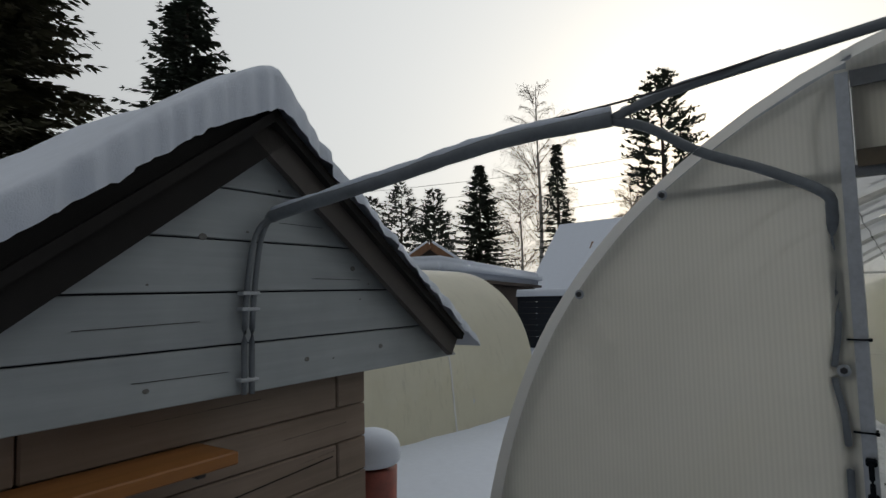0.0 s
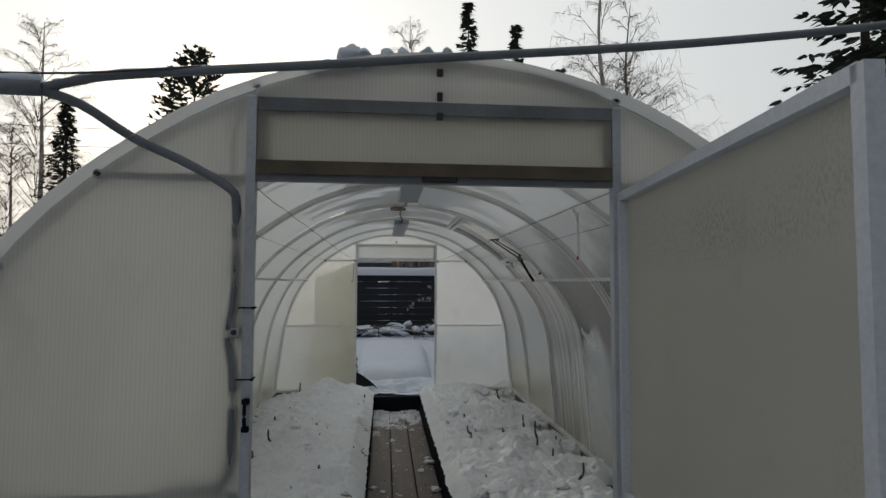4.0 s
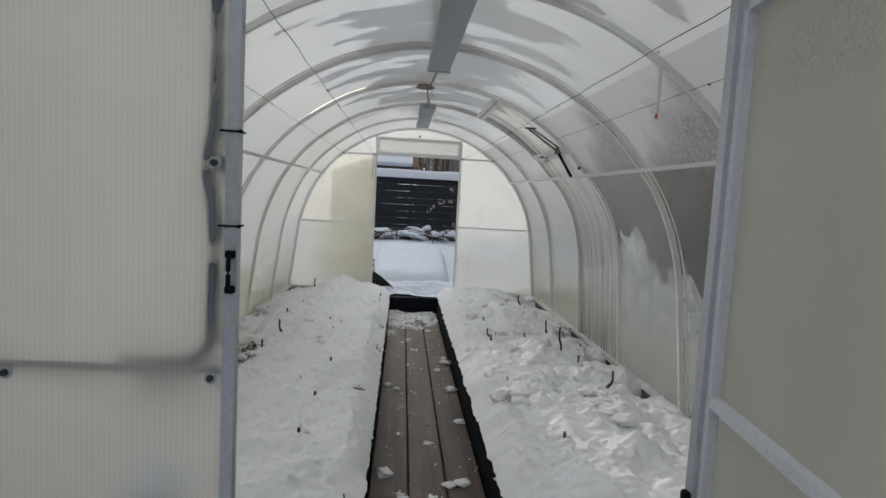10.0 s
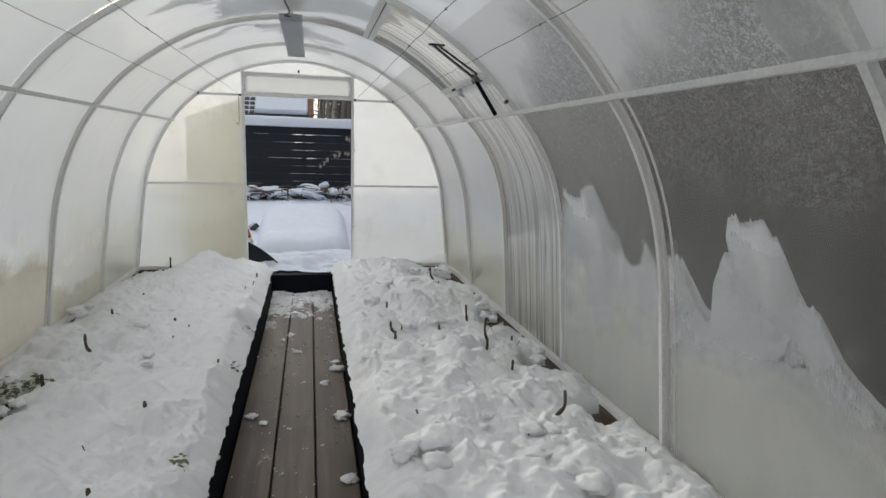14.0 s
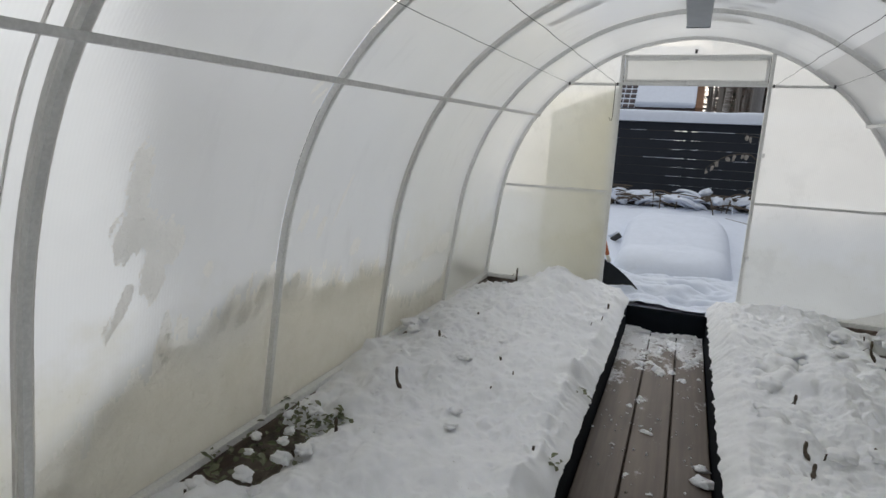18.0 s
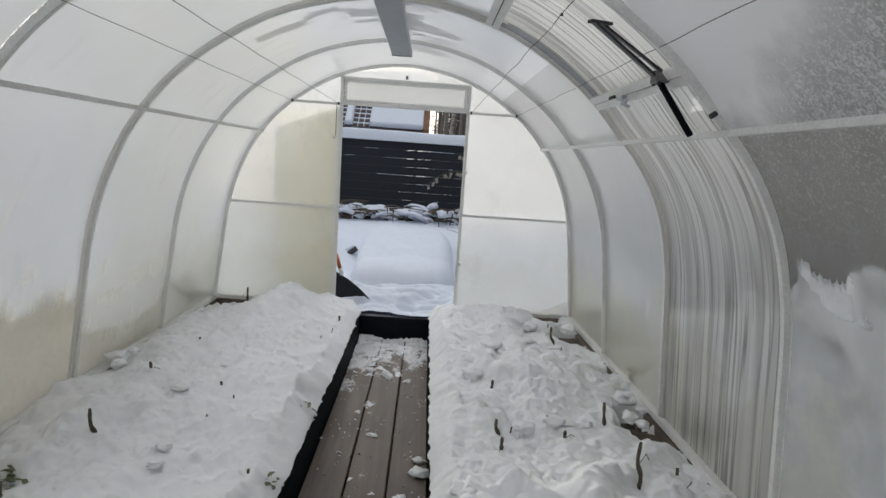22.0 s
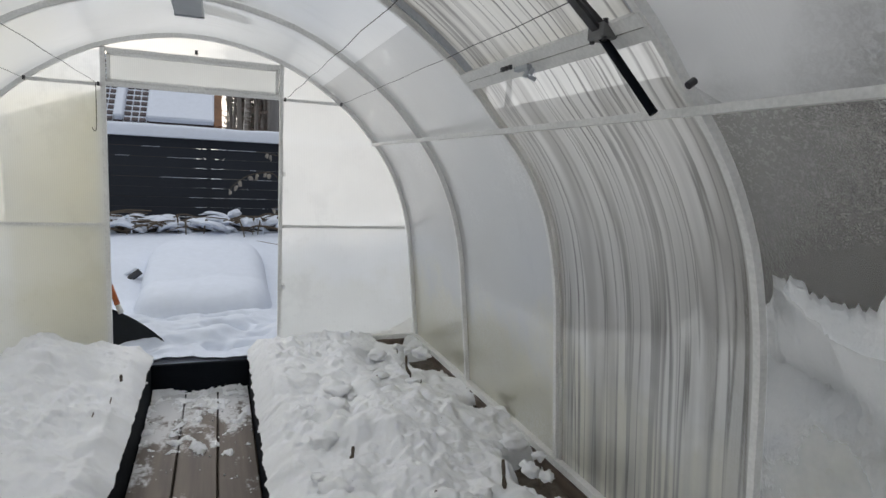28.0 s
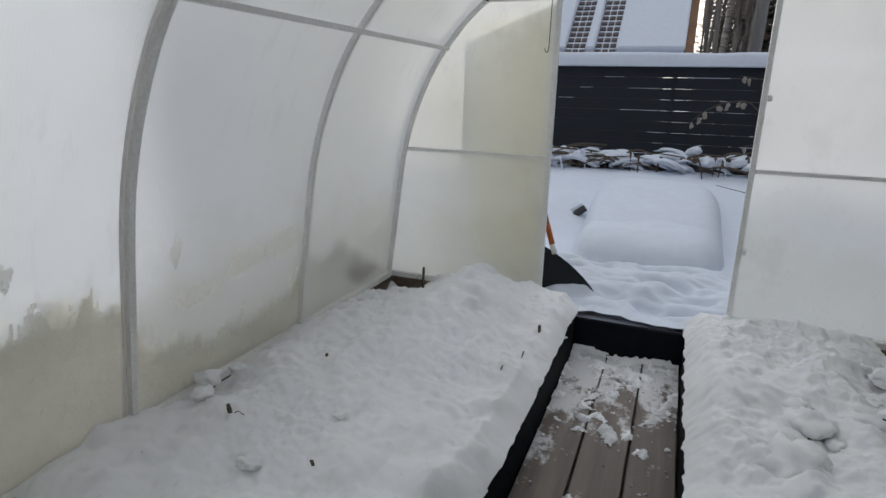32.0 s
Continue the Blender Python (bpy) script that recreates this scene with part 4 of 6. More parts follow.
# film follows the outside drift: its shade on the sheet, drawn in tan
for y0, y1 in ((2.03, 2.985), (3.015, 3.97), (4.03, 4.985)):
    wall_film(y0, y1, 0.22, 0.98, 0.010, lambda y, z: (step_profile(LEFT_DRIFT, y) + 0.02 - z) * 9 + 0.9 * fbm(y * 1.3, z * 0.7, 9.0, 5.0, 4) + 1.1 * abs(fbm(y * 2.2 - z * 0.5, z * 0.4, 14.0, 7.0, 4)), "tan film along the sheet's foot: silt and the drift's shade", SILT_SHADE)

# silt settled in the lower corner of the back end sheet
bm = bmesh.new()
corner = lin(1.10, 1.485, 40)
low = [bm.verts.new((x, LEN + 0.009, BASE + 0.012)) for x in corner]
high = [bm.verts.new((x, LEN + 0.009, BASE + 0.022 + 0.13 * ((x - 1.10) / 0.385) ** 2.2 + 0.010 * fbm(x, 0, 14.0, 4.0, 4))) for x in corner]
for i in range(39):
    bm.faces.new((low[i], low[i + 1], high[i + 1], high[i]))
tagged(part("wall_mark", bm, SMEAR, None), "wedge of brown silt in the corner of the end sheet", "stain", "marks on the wall", kind="stuff")


# remains of snow and ice on the roof
def roof_patch(y0, y1, seed):
    ny, na = int((y1 - y0) / 0.02), 40
    bm = bmesh.new()
    vs = {}
    def val(i, j):
        a, y = i / na * 2 - 1, y0 + j * 0.02
        v = fbm(a * 0.9, y * 2.3, 1.6, seed, 5) + 0.5 * fbm(a * 1.2, y * 9, 1.0, seed + 3, 4)
        v += 0.3 * fbm(a * 3.0, y * 24, 1.0, seed + 5, 3)
        return v + 0.27 - 0.95 * abs(a) ** 1.5 - 0.25 * (y > 4.2) - 0.9 * max(0, y - 4.6)
    def pt(i, j, lift):
        key = (i, j, lift > 0.02)
        if key not in vs:
            a, y = i / na * 2 - 1, y0 + j * 0.02
            x = a * 0.72
            vs[key] = bm.verts.new((x, y, arch_z(x) + 0.006 + lift))
        return vs[key]
    for j in range(ny):
        for i in range(na):
            vv = [val(i, j), val(i + 1, j), val(i + 1, j + 1), val(i, j + 1)]
            if sum(vv) / 4 > -0.12:
                q = [pt(i, j, 0.012), pt(i + 1, j, 0.012), pt(i + 1, j + 1, 0.012), pt(i, j + 1, 0.012)]
                bm.faces.new(q)
    return bm


ice = part("roof_ice", roof_patch(-0.02, 5.4, 2.0), SLUSH, None, smooth=True)
tagged(ice, "thin ragged remains of snow and ice on the arched roof", "snow")
for cx, cy, r in ((-0.25, -0.02, 0.030), (-0.21, -0.03, 0.018), (-0.15, -0.03, 0.013), (-0.10, -0.02, 0.015), (-0.04, -0.03, 0.014), (0.02, -0.03, 0.013), (0.07, -0.02, 0.010), (-0.31, -0.02, 0.012), (-0.37, -0.03, 0.010)):
    rb = bmesh.new()
    bmesh.ops.create_icosphere(rb, subdivisions=3, radius=r, matrix=Matrix.Translation((cx, cy, arch_z(cx) + 0.022 + r * 0.4)) @ Matrix.Diagonal((1.3, 1.5, 1, 1)))
    for v in rb.verts:
        v.co += Vector((0.008 * noise.noise(v.co * 50), 0, 0.014 * noise.noise(v.co * 40)))
    part("snow_lump", rb, SNOW, ice, smooth=True)


# trodden snow outside the back door
trod_rng = random.Random(9)
prints = [(trod_rng.uniform(-0.6, 0.6), trod_rng.uniform(6.1, 7.35), trod_rng.uniform(0.05, 0.09), trod_rng.uniform(0.025, 0.055)) for k in range(48)]


def trod_z(x, y):
    flat = ground_z(x, y, False)
    z = 0.045 + 0.03 * fbm(x * 0.5, y * 1.3, 4.0, 2.0, 3) + 0.014 * fbm(x * 0.7, y * 1.4, 13.0, 5.0, 3)
    for px, py, r, d in prints:
        q = ((x - px) / (r * 1.6)) ** 2 + ((y - py) / r) ** 2
        if q < 6:
            z -= d * math.exp(-q * q)
    edge = min(1.0, (0.95 - abs(x)) / 0.25, (7.5 - y) / 0.3)
    return flat - 0.03 + (max(z, -0.06) + 0.03) * max(0.0, edge)


trod = grid_mesh("trodden_snow", lin(-0.95, 0.95, 90), lin(5.94, 7.5, 90), lambda x, y: trod_z(x, max(y, 6.04)), SNOW)
tagged(trod, "footprints trodden in the snow at the back door", "snow", kind="stuff")

# ------------------------------------------------------------------ shed beside the greenhouse
shed = thing("shed", "small timber shed, grey gable boards over beige beams, snowy roof", "shed", at=(-2.1, -0.4, 0))
AP, SL = 2.175, 0.725
shed.matrix_basis = Matrix.Translation((-2.1, -0.4, 1.5)) @ Euler((radians(1.3), 0, radians(4.0))).to_matrix().to_4x4() @ Matrix.Translation((0, 0, -1.5))
zz = [1.312, 1.472, 1.636, 1.800, 1.964, 2.10]
for a, b in zip(zz, zz[1:] + [2.16]):
    bm = bmesh.new()
    wa, wb = (AP - a - 0.004) / SL, max(0.01, (AP - b + 0.004) / SL)
    vs = []
    for x in (-0.028, 0.0):
        vs.append([bm.verts.new((x, y, z)) for y, z in ((-wa, a + 0.003), (wa, a + 0.003), (wb, b - 0.003), (-wb, b - 0.003))])
    bm.faces.new(vs[1]); bm.faces.new(list(reversed(vs[0])))
    for i in range(4):
        bm.faces.new((vs[0][i], vs[0][(i + 1) % 4], vs[1][(i + 1) % 4], vs[1][i]))
    bmesh.ops.bevel(bm, geom=bm.edges[:], offset=0.003, segments=1, affect="EDGES")
    part("gable_board", bm, GABLE_PAINT, shed)
part("ridge_cap", sweep(bmesh.new(), [(0.075, 0, AP + 0.03), (-2.4, 0, AP + 0.03)], 0.05, sides=14), BARGE, shed, smooth=True)
bm = bmesh.new()
tri = [[bm.verts.new((x, y, z)) for y, z in ((-1.16, 1.315), (1.16, 1.315), (0, AP - 0.01))] for x in (-0.06, -0.032)]
bm.faces.new(tri[1]); bm.faces.new(list(reversed(tri[0])))
for i in range(3):
    bm.faces.new((tri[0][i], tri[0][(i + 1) % 3], tri[1][(i + 1) % 3], tri[1][i]))
part("gable_backing", bm, FENCE, shed)
KNOT = plain("wood_knot", (0.13, 0.125, 0.115), (0.25, 0.25, 0.245), rough=0.7, scale=120)
for y, z, r in ((-0.19, 1.805, 0.013), (0.46, 1.72, 0.012), (0.62, 1.405, 0.011), (0.22, 1.395, 0.010), (-0.36, 1.37, 0.009), (-0.62, 1.70, 0.006), (-0.36, 1.66, 0.004), (0.36, 1.90, 0.006), (-0.03, 1.83, 0.005),
                (0.5, 1.60, 0.004), (0.35, 1.385, 0.004), (-0.5, 1.76, 0.004), (0.55, 1.66, 0.004), (0.1, 1.98, 0.005)):
    bm = bmesh.new()
    bmesh.ops.create_cone(bm, cap_ends=True, segments=14, radius1=r, radius2=r * 0.9, depth=0.003, matrix=Matrix.Translation((0.0, y, z)) @ Matrix.Rotation(radians(90), 4, "Y") @ Matrix.Diagonal((0.85, 1.15, 1, 1)))
    part("knot", bm, KNOT, shed)
for s in (-1, 1):
    run = 1.16
    m = Matrix.Translation((0.06, 0, AP + 0.045)) @ Matrix.Rotation(-s * math.atan(SL), 4, "X")
    # the right slope takes the copy with sky sheen in its colour
    part("barge_board", box(bmesh.new(), -0.015, 0.015, min(0, s * run * 1.17), max(0, s * run * 1.17), -0.115, 0.05 if s < 0 else 0.015, 0.0, m), BARGE if s < 0 else SKYLIT_BARGE, shed)
    part("roof_sheet", box(bmesh.new(), -2.4, 0.045, min(0, s * run * 1.17), max(0, s * run * 1.17), -0.03, 0.0, 0, m), BARGE, shed)
# beams of the wall, corner joints at one end
z = 1.306
row = 0
while z > 0.1:
    hgt = 0.135
    for y0, y1 in (((-0.62, 0.465), (0.472, 0.632)) if row % 2 == 0 else ((-0.62, 0.632), (0.0, 0.0))):
        if y1 > y0:
            part("beam", box(bmesh.new(), -0.22, -0.10, y0, y1, z - hgt, z - 0.004, 0.006), BEAM_PAINT, shed)
    if row % 2 == 0:
        part("beam", box(bmesh.new(), -0.22, -0.10, -1.3, -0.626, z - hgt, z - 0.004, 0.006), BEAM_PAINT, shed)
    else:
        part("beam", box(bmesh.new(), -0.22, -0.10, -1.3, -0.626, z - hgt, z - 0.004, 0.006), BEAM_PAINT, shed)
    z -= hgt
    row += 1
part("side_wall", box(bmesh.new(), -2.2, -0.225, 0.49, 0.61, 0.05, 1.31), BEAM_PAINT, shed)
part("side_wall", box(bmesh.new(), -2.2, -0.225, -1.40, -1.28, 0.05, 1.31), BEAM_PAINT, shed)
part("rear_wall", box(bmesh.new(), -2.25, -2.2, -1.40, 0.61, 0.05, 2.0), BEAM_PAINT, shed)

CRACK = plain("dark_crack", (0.03, 0.024, 0.02), rough=0.9)
for a, b, w in (((-0.1, -0.05, 0.962), (-0.1, 0.44, 0.992), 0.004), ((-0.103, 0.20, 1.105), (-0.103, 0.52, 1.108), 0.002), ((-0.103, -0.35, 1.262), (-0.103, 0.1, 1.266), 0.002), ((-0.103, 0.25, 1.0), (-0.103, 0.45, 1.012), 0.002),
                ((-0.001, -0.55, 1.545), (-0.001, -0.2, 1.55), 0.0016), ((-0.001, 0.25, 1.68), (-0.001, 0.5, 1.676), 0.0016), ((-0.001, -0.4, 1.395), (-0.001, -0.1, 1.39), 0.0014), ((-0.001, 0.1, 1.87), (-0.001, 0.3, 1.868), 0.0014)):
    part("crack", bar(a, b, 0.006, w), CRACK, shed)

# snow on the shed roof
def roof_snow():
    bm = bmesh.new()
    rows = []
    nx, ny = 60, 150
    for i in range(nx):
        x = -2.5 + 2.63 * (1 - (1 - i / (nx - 1)) ** 1.6)
        line = []
        for j in range(ny):
            y = -1.20 + 2.40 * j / (ny - 1)
            base = AP + 0.05 - SL * abs(y) + (0.06 * min(1.0, -y / 0.25) if y < 0 else 0.0)
            top = AP + 0.05 - SL * abs(y) + 0.05 * math.exp(-((y + 0.05) / 0.2) ** 2)
            th = 0.055 + 0.11 / (1 + math.exp(y * 9)) + 0.02 * fbm(x, y, 2.0, 1.0)
            edge = max(0.0, 1 - (i / (nx - 1)) ** 40) ** 0.5 * max(0.0, 1 - (abs(y) / 1.2) ** 16) ** 0.5
            overhang = 0.022 * fbm(3.0, y, 24.0, 2.0, 5) * (i / (nx - 1)) ** 8
            line.append(bm.verts.new((x + overhang, y, base + 0.004 + (top - base + th) * edge - (0.02 * abs(fbm(5.0, y, 34.0, 6.0, 4)) if i == nx - 1 else 0))))
        rows.append(line)
    for a, b in zip(rows, rows[1:]):
        for j in range(ny - 1):
            bm.faces.new((a[j], b[j], b[j + 1], a[j + 1]))
    return bm


rs = part("roof_snow", roof_snow(), SNOW, None, smooth=True)
rs.matrix_basis = shed.matrix_basis.copy()
tagged(rs, "deep rounded snow lying on the shed roof", "snow")

shelf = part("wall_shelf", box(bmesh.new(), -0.10, 0.10, -0.75, -0.135, 1.135, 1.172, 0.004), SHELF, shed, "orange-stained wooden shelf")
part("bracket", box(bmesh.new(), -0.10, 0.04, -0.23, -0.20, 1.105, 1.134, 0.004), DARK_METAL, shelf)

# ------------------------------------------------------------------ overhead conduit
conduit = thing("cable_conduit", "grey insulated pipe with snow on top, strung from shed to greenhouse", "conduit")
main = spline([(-2.07, -0.375, 1.877), (-1.98, -0.38, 1.89), (-1.6, -0.34, 1.94), (-1.25, -0.25, 2.01), (-0.97, -0.17, 2.035)], 40)
part("pipe", sweep(bmesh.new(), main, [0.017] * 4 + [0.0205 + 0.0022 * fbm(i * 0.6, 0, 1.0, 5.0, 3) for i in range(36)], sides=12), CONDUIT, conduit, smooth=True)
for dx, dy in ((0.0, 0.0), (0.002, 0.026)):
    drop = spline([(-2.072 + dx, -0.455 + dy, 1.315), (-2.072 + dx, -0.457 + dy, 1.55), (-2.072 + dx, -0.44 + dy, 1.75), (-2.068 + dx, -0.416 + dy * 0.7, 1.835), (-2.045, -0.392 + dy * 0.3, 1.872), (-2.0, -0.385, 1.882)], 30)
    part("pipe", sweep(bmesh.new(), drop, 0.0092, sides=8), CONDUIT, conduit, smooth=True)
for z in (1.36, 1.58, 1.63):
    part("clip", box(bmesh.new(), -2.092, -2.058, -0.475, -0.41, z - 0.006, z + 0.006, 0.003), GREY_STEEL, conduit)
def top_snow(line, r, seed):
    """Snow lying along the upper side of a pipe."""
    bm = bmesh.new()
    n = len(line)
    pts = [Vector(p) + Vector((0, 0, r * 0.75 + 0.004 * fbm(i * 0.3, seed, 1.0, seed))) for i, p in enumerate(line)]
    return sweep(bm, pts, [max(0.004, r * 0.75 + 0.006 * fbm(i * 0.45, 0, 1.0, seed, 3)) for i in range(n)], sides=8)
part("snow_crust", top_snow(main[6:], 0.021, 2.0), SNOW, conduit, smooth=True)
up_line = spline([(-0.97, -0.17, 2.035), (-0.90, -0.15, 2.062), (-0.80, -0.12, 2.092), (-0.34, -0.10, 2.143), (0.0, -0.10, 2.177), (0.5, -0.10, 2.226), (1.0, -0.10, 2.286), (2.2, -0.1, 2.45), (6.0, 0.2, 3.0)], 50)
part("cable", sweep(bmesh.new(), spline([(-1.12, -0.215, 2.052), (-0.9, -0.16, 2.078), (-0.62, -0.115, 2.122)], 12), 0.003, sides=6), DARK_METAL, conduit)
part("snow_crust", top_snow(up_line[2:16], 0.010, 4.0), SNOW, conduit, smooth=True)
part("pipe", sweep(bmesh.new(), up_line, 0.0118, sides=10), CONDUIT, conduit, smooth=True)
low_line = spline([(-0.97, -0.17, 2.03), (-0.90, -0.12, 2.01), (-0.80, -0.06, 1.945), (-0.67, -0.045, 1.885), (-0.56, -0.04, 1.82), (-0.548, -0.025, 1.78), (-0.552, 0.0, 1.72), (-0.552, 0.0, 1.54), (-0.566, 0.0, 1.43), (-0.552, 0.0, 1.33), (-0.552, 0.0, 1.14), (-0.56, 0.003, 1.065), (-0.60, 0.006, 1.035), (-0.66, 0.008, 1.03), (-0.74, 0.01, 1.025)], 60)
part("pipe", sweep(bmesh.new(), low_line, [0.0122] * 26 + [0.0145] * 34, sides=10), CONDUIT, conduit, smooth=True)

part("pipe", sweep(bmesh.new(), spline([(-0.55, 0.03, 1.80), (-0.575, 0.035, 1.90), (-0.57, 0.035, 2.0), (-0.535, 0.03, 2.07), (-0.50, 0.03, 2.10)], 18), 0.008, sides=8), CONDUIT, conduit, smooth=True)
part("junction_box", box(bmesh.new(), -0.70, -0.60, 0.012, 0.035, 0.968, 1.012, 0.008), WHITE_STEEL, conduit, "grey plastic junction box")

# ------------------------------------------------------------------ second greenhouse
g2 = thing("greenhouse", "cream polycarbonate greenhouse with a rounded roof in deep snow", "greenhouse", at=(-6.15, 0, 0))
bm = bmesh.new()
ls = []
for y in lin(-4.0, 5.9, 20):
    ls.append([bm.verts.new((p.x * 1.0, y, p.z - 0.10)) for p in arch_at(0)])
for a, b in zip(ls, ls[1:]):
    for j in range(60):
        bm.faces.new((a[j], a[j + 1], b[j + 1], b[j]))
part("polycarbonate_skin", bm, POLY_FAR, g2, smooth=True)
for y in (-4.0, 5.9):
    bm = bmesh.new()
    bm.faces.new([bm.verts.new((p.x, y, p.z - 0.10)) for p in arch_at(0)])
    part("end_sheet", bm, POLY_FAR, g2)
scr = random.Random(6)
for y, z, w, h in ((4.3, 0.70, 0.13, 0.09), (5.35, 0.78, 0.09, 0.20), (5.5, 0.68, 0.06, 0.12), (5.7, 0.75, 0.05, 0.05), (3.2, 0.74, 0.10, 0.08), (3.3, 0.68, 0.05, 0.05), (5.1, 1.2, 0.03, 0.05), (4.4, 0.45, 0.02, 0.25), (5.85, 0.73, 0.04, 0.05)):
    bm = bmesh.new()
    ring = []
    for k in range(14):
        a = 6.283 * k / 14
        q = scr.uniform(0.35, 1.0)
        zz2 = z + h * q * math.sin(a) * 0.6
        ring.append(bm.verts.new((arch_x(zz2 + 0.10) + 0.006, y + w * q * math.cos(a), zz2)))
    bm.faces.new(ring)
    part("peeled_patch", bm, SNOW, g2)
for y in (-2, 0, 2, 4):
    part("rib", sweep(bmesh.new(), [(p.x, y, p.z - 0.11) for p in arch_at(0)], 0.012, 0.01, up=(0, 1, 0)), WHITE_STEEL, g2)

# ------------------------------------------------------------------ fittings inside the greenhouse


def led_lamp(y0, y1):
    t = thing("ceiling_lamp", "long grey flat lamp fixture hung under the ribs", "lamp", "lamps under the ridge")
    part("housing", box(bmesh.new(), -0.064, 0.064, y0, y1, 2.105, 2.14, 0.006), LAMP_HOUSING, t)
    for y in (y0 - 0.006, y1 + 0.006):
        part("end_cap", box(bmesh.new(), -0.066, 0.066, y - 0.006, y + 0.006, 2.1, 2.145, 0.003), GREY_STEEL, t)
    for y in (y0 + 0.15, y1 - 0.15):
        part("hanger", box(bmesh.new(), -0.01, 0.01, y - 0.012, y + 0.012, 2.14, 2.195), WHITE_STEEL, t)
    return t


led_lamp(0.86, 2.20)
led_lamp(3.68, 5.04)
hang = thing("cable_hanger", "rusty round bracket with cable between the lamps", "bracket", at=(0, 3.0, 2.16))
bm = bmesh.new()
bmesh.ops.create_cone(bm, cap_ends=True, segments=24, radius1=0.065, radius2=0.055, depth=0.02, matrix=Matrix.Translation((-0.05, 0, 0.0)))
part("plate", bm, plain("rusty_plate", (0.30, 0.24, 0.19), (0.18, 0.12, 0.09), rough=0.8), hang, smooth=False)
part("strap", bar((0.0, -0.8, 0.0), (0.005, 0.65, 0.0), 0.018, 0.006), WHITE_STEEL, hang)
part("cable", sweep(bmesh.new(), spline([(0.01, -0.8, -0.02), (-0.02, -0.3, -0.03), (-0.03, 0.1, -0.03), (0.0, 0.4, -0.06), (-0.03, 0.55, -0.05), (0.0, 0.68, -0.03)], 30), 0.005, sides=6), DARK_METAL, hang, smooth=True)

# automatic vent opener
LAMP_DARK = plain("zinc_casting", (0.22, 0.22, 0.22), (0.15, 0.15, 0.15), rough=0.5, metal=0.4)
opener = thing("vent_opener", "dark metal gas-strut arm that lifts the roof vent", "vent opener", at=(-0.02, 0, -0.024))
J = Vector((0.985, 3.13, 1.797))
part("arm", bar((0.735, 3.07, 1.948), J, 0.026, 0.008, up=(0.5, 0, 1)), DARK_METAL, opener)
part("arm", bar((0.77, 3.10, 1.952), J + Vector((0.03, 0.02, 0.02)), 0.016, 0.008, up=(0.5, 0, 1)), DARK_METAL, opener)
part("arm_link", bar((0.72, 3.06, 1.948), (0.80, 3.11, 1.955), 0.022, 0.010), DARK_METAL, opener)
part("joint", box(bmesh.new(), J.x - 0.016, J.x + 0.03, J.y - 0.03, J.y + 0.03, J.z - 0.014, J.z + 0.022, 0.004), LAMP_DARK, opener)
for dy in (-0.024, 0.024):
    part("bolt", bar((J.x - 0.004, J.y + dy, J.z - 0.02), (J.x - 0.004, J.y + dy, J.z + 0.03), 0.012, sides=8), DARK_METAL, opener)
part("strut", bar(J, (1.07, 3.02, 1.612), 0.021, 0.021, sides=12), BLACK_PLASTIC, opener, smooth=True)
part("catch", box(bmesh.new(), 0.982, 1.004, 3.48, 3.56, 1.768, 1.782, 0.004), GREY_STEEL, opener)
part("catch_hook", sweep(bmesh.new(), [(0.995, 3.50, 1.772), (1.0, 3.49, 1.748), (1.018, 3.485, 1.738)], 0.009, 0.006), GREY_STEEL, opener)
for dy in (0.07, 0.095, 0.12):
    part("tooth", box(bmesh.new(), 0.975, 0.985, 3.5 + dy, 3.516 + dy, 1.778, 1.792, 0.002), DARK_METAL, opener)
for dy in (-0.01, 0.02):
    part("bolt", bar((0.995, 3.47 + dy, 1.765), (0.985, 3.47 + dy, 1.745), 0.014, sides=8), GREY_STEEL, opener)
part("bolt", bar((1.095, 2.95, 1.668), (1.112, 2.95, 1.68), 0.018, sides=10), DARK_METAL, opener)

# wires along the house
for x in (-0.905, -0.535, 0.535, 0.905):
    w = thing("support_wire", "thin grey training wire tied from end to end", "wire", "training wires")
    wr = random.Random(int(x * 100))
    pts = [(x + 0.004 * math.sin(i * 1.7), 0.02 + 5.96 * i / 40, 1.853 - 0.007 * math.sin(math.pi * i / 40)) for i in range(41)]
    part("wire", sweep(bmesh.new(), pts, 0.0014, sides=5), DARK_METAL, w)
    for y in (0.03, 5.965):
        part("knot", box(bmesh.new(), x - 0.007, x + 0.007, y - 0.009, y + 0.009, 1.842, 1.866, 0.003), DARK_METAL, w)
    for i in range(3):
        y = wr.uniform(0.3, 3.0)
        part("twist", box(bmesh.new(), x - 0.003, x + 0.003, y - 0.004, y + 0.004, 1.844, 1.851), DARK_METAL, w)
strip = thing("hanging_tie", "pale strip of cloth tied to a training wire", "tie")
TAPE = see_through_snow("pale_cloth_tape", (0.88, 0.88, 0.87), (0.94, 0.94, 0.93), 0.45)
part("loop", sweep(bmesh.new(), [(0.535, 0.44, 1.835), (0.545, 0.47, 1.85), (0.56, 0.50, 1.84), (0.57, 0.50, 1.80)], 0.003, 0.001), TAPE, strip)
part("tail", sweep(bmesh.new(), [(0.572, 0.498, 1.84), (0.576, 0.503, 1.75), (0.577, 0.507, 1.652)], 0.0024, 0.001), TAPE, strip)
part("tail", sweep(bmesh.new(), [(0.569, 0.500, 1.84), (0.570, 0.503, 1.75), (0.573, 0.507, 1.668)], 0.0016, 0.001), TAPE, strip)
part("tag", box(bmesh.new(), 0.568, 0.575, 0.504, 0.510, 1.662, 1.675, 0.0015), plain("red_plastic", (0.62, 0.05, 0.03), rough=0.45), strip, "small red plastic tag")

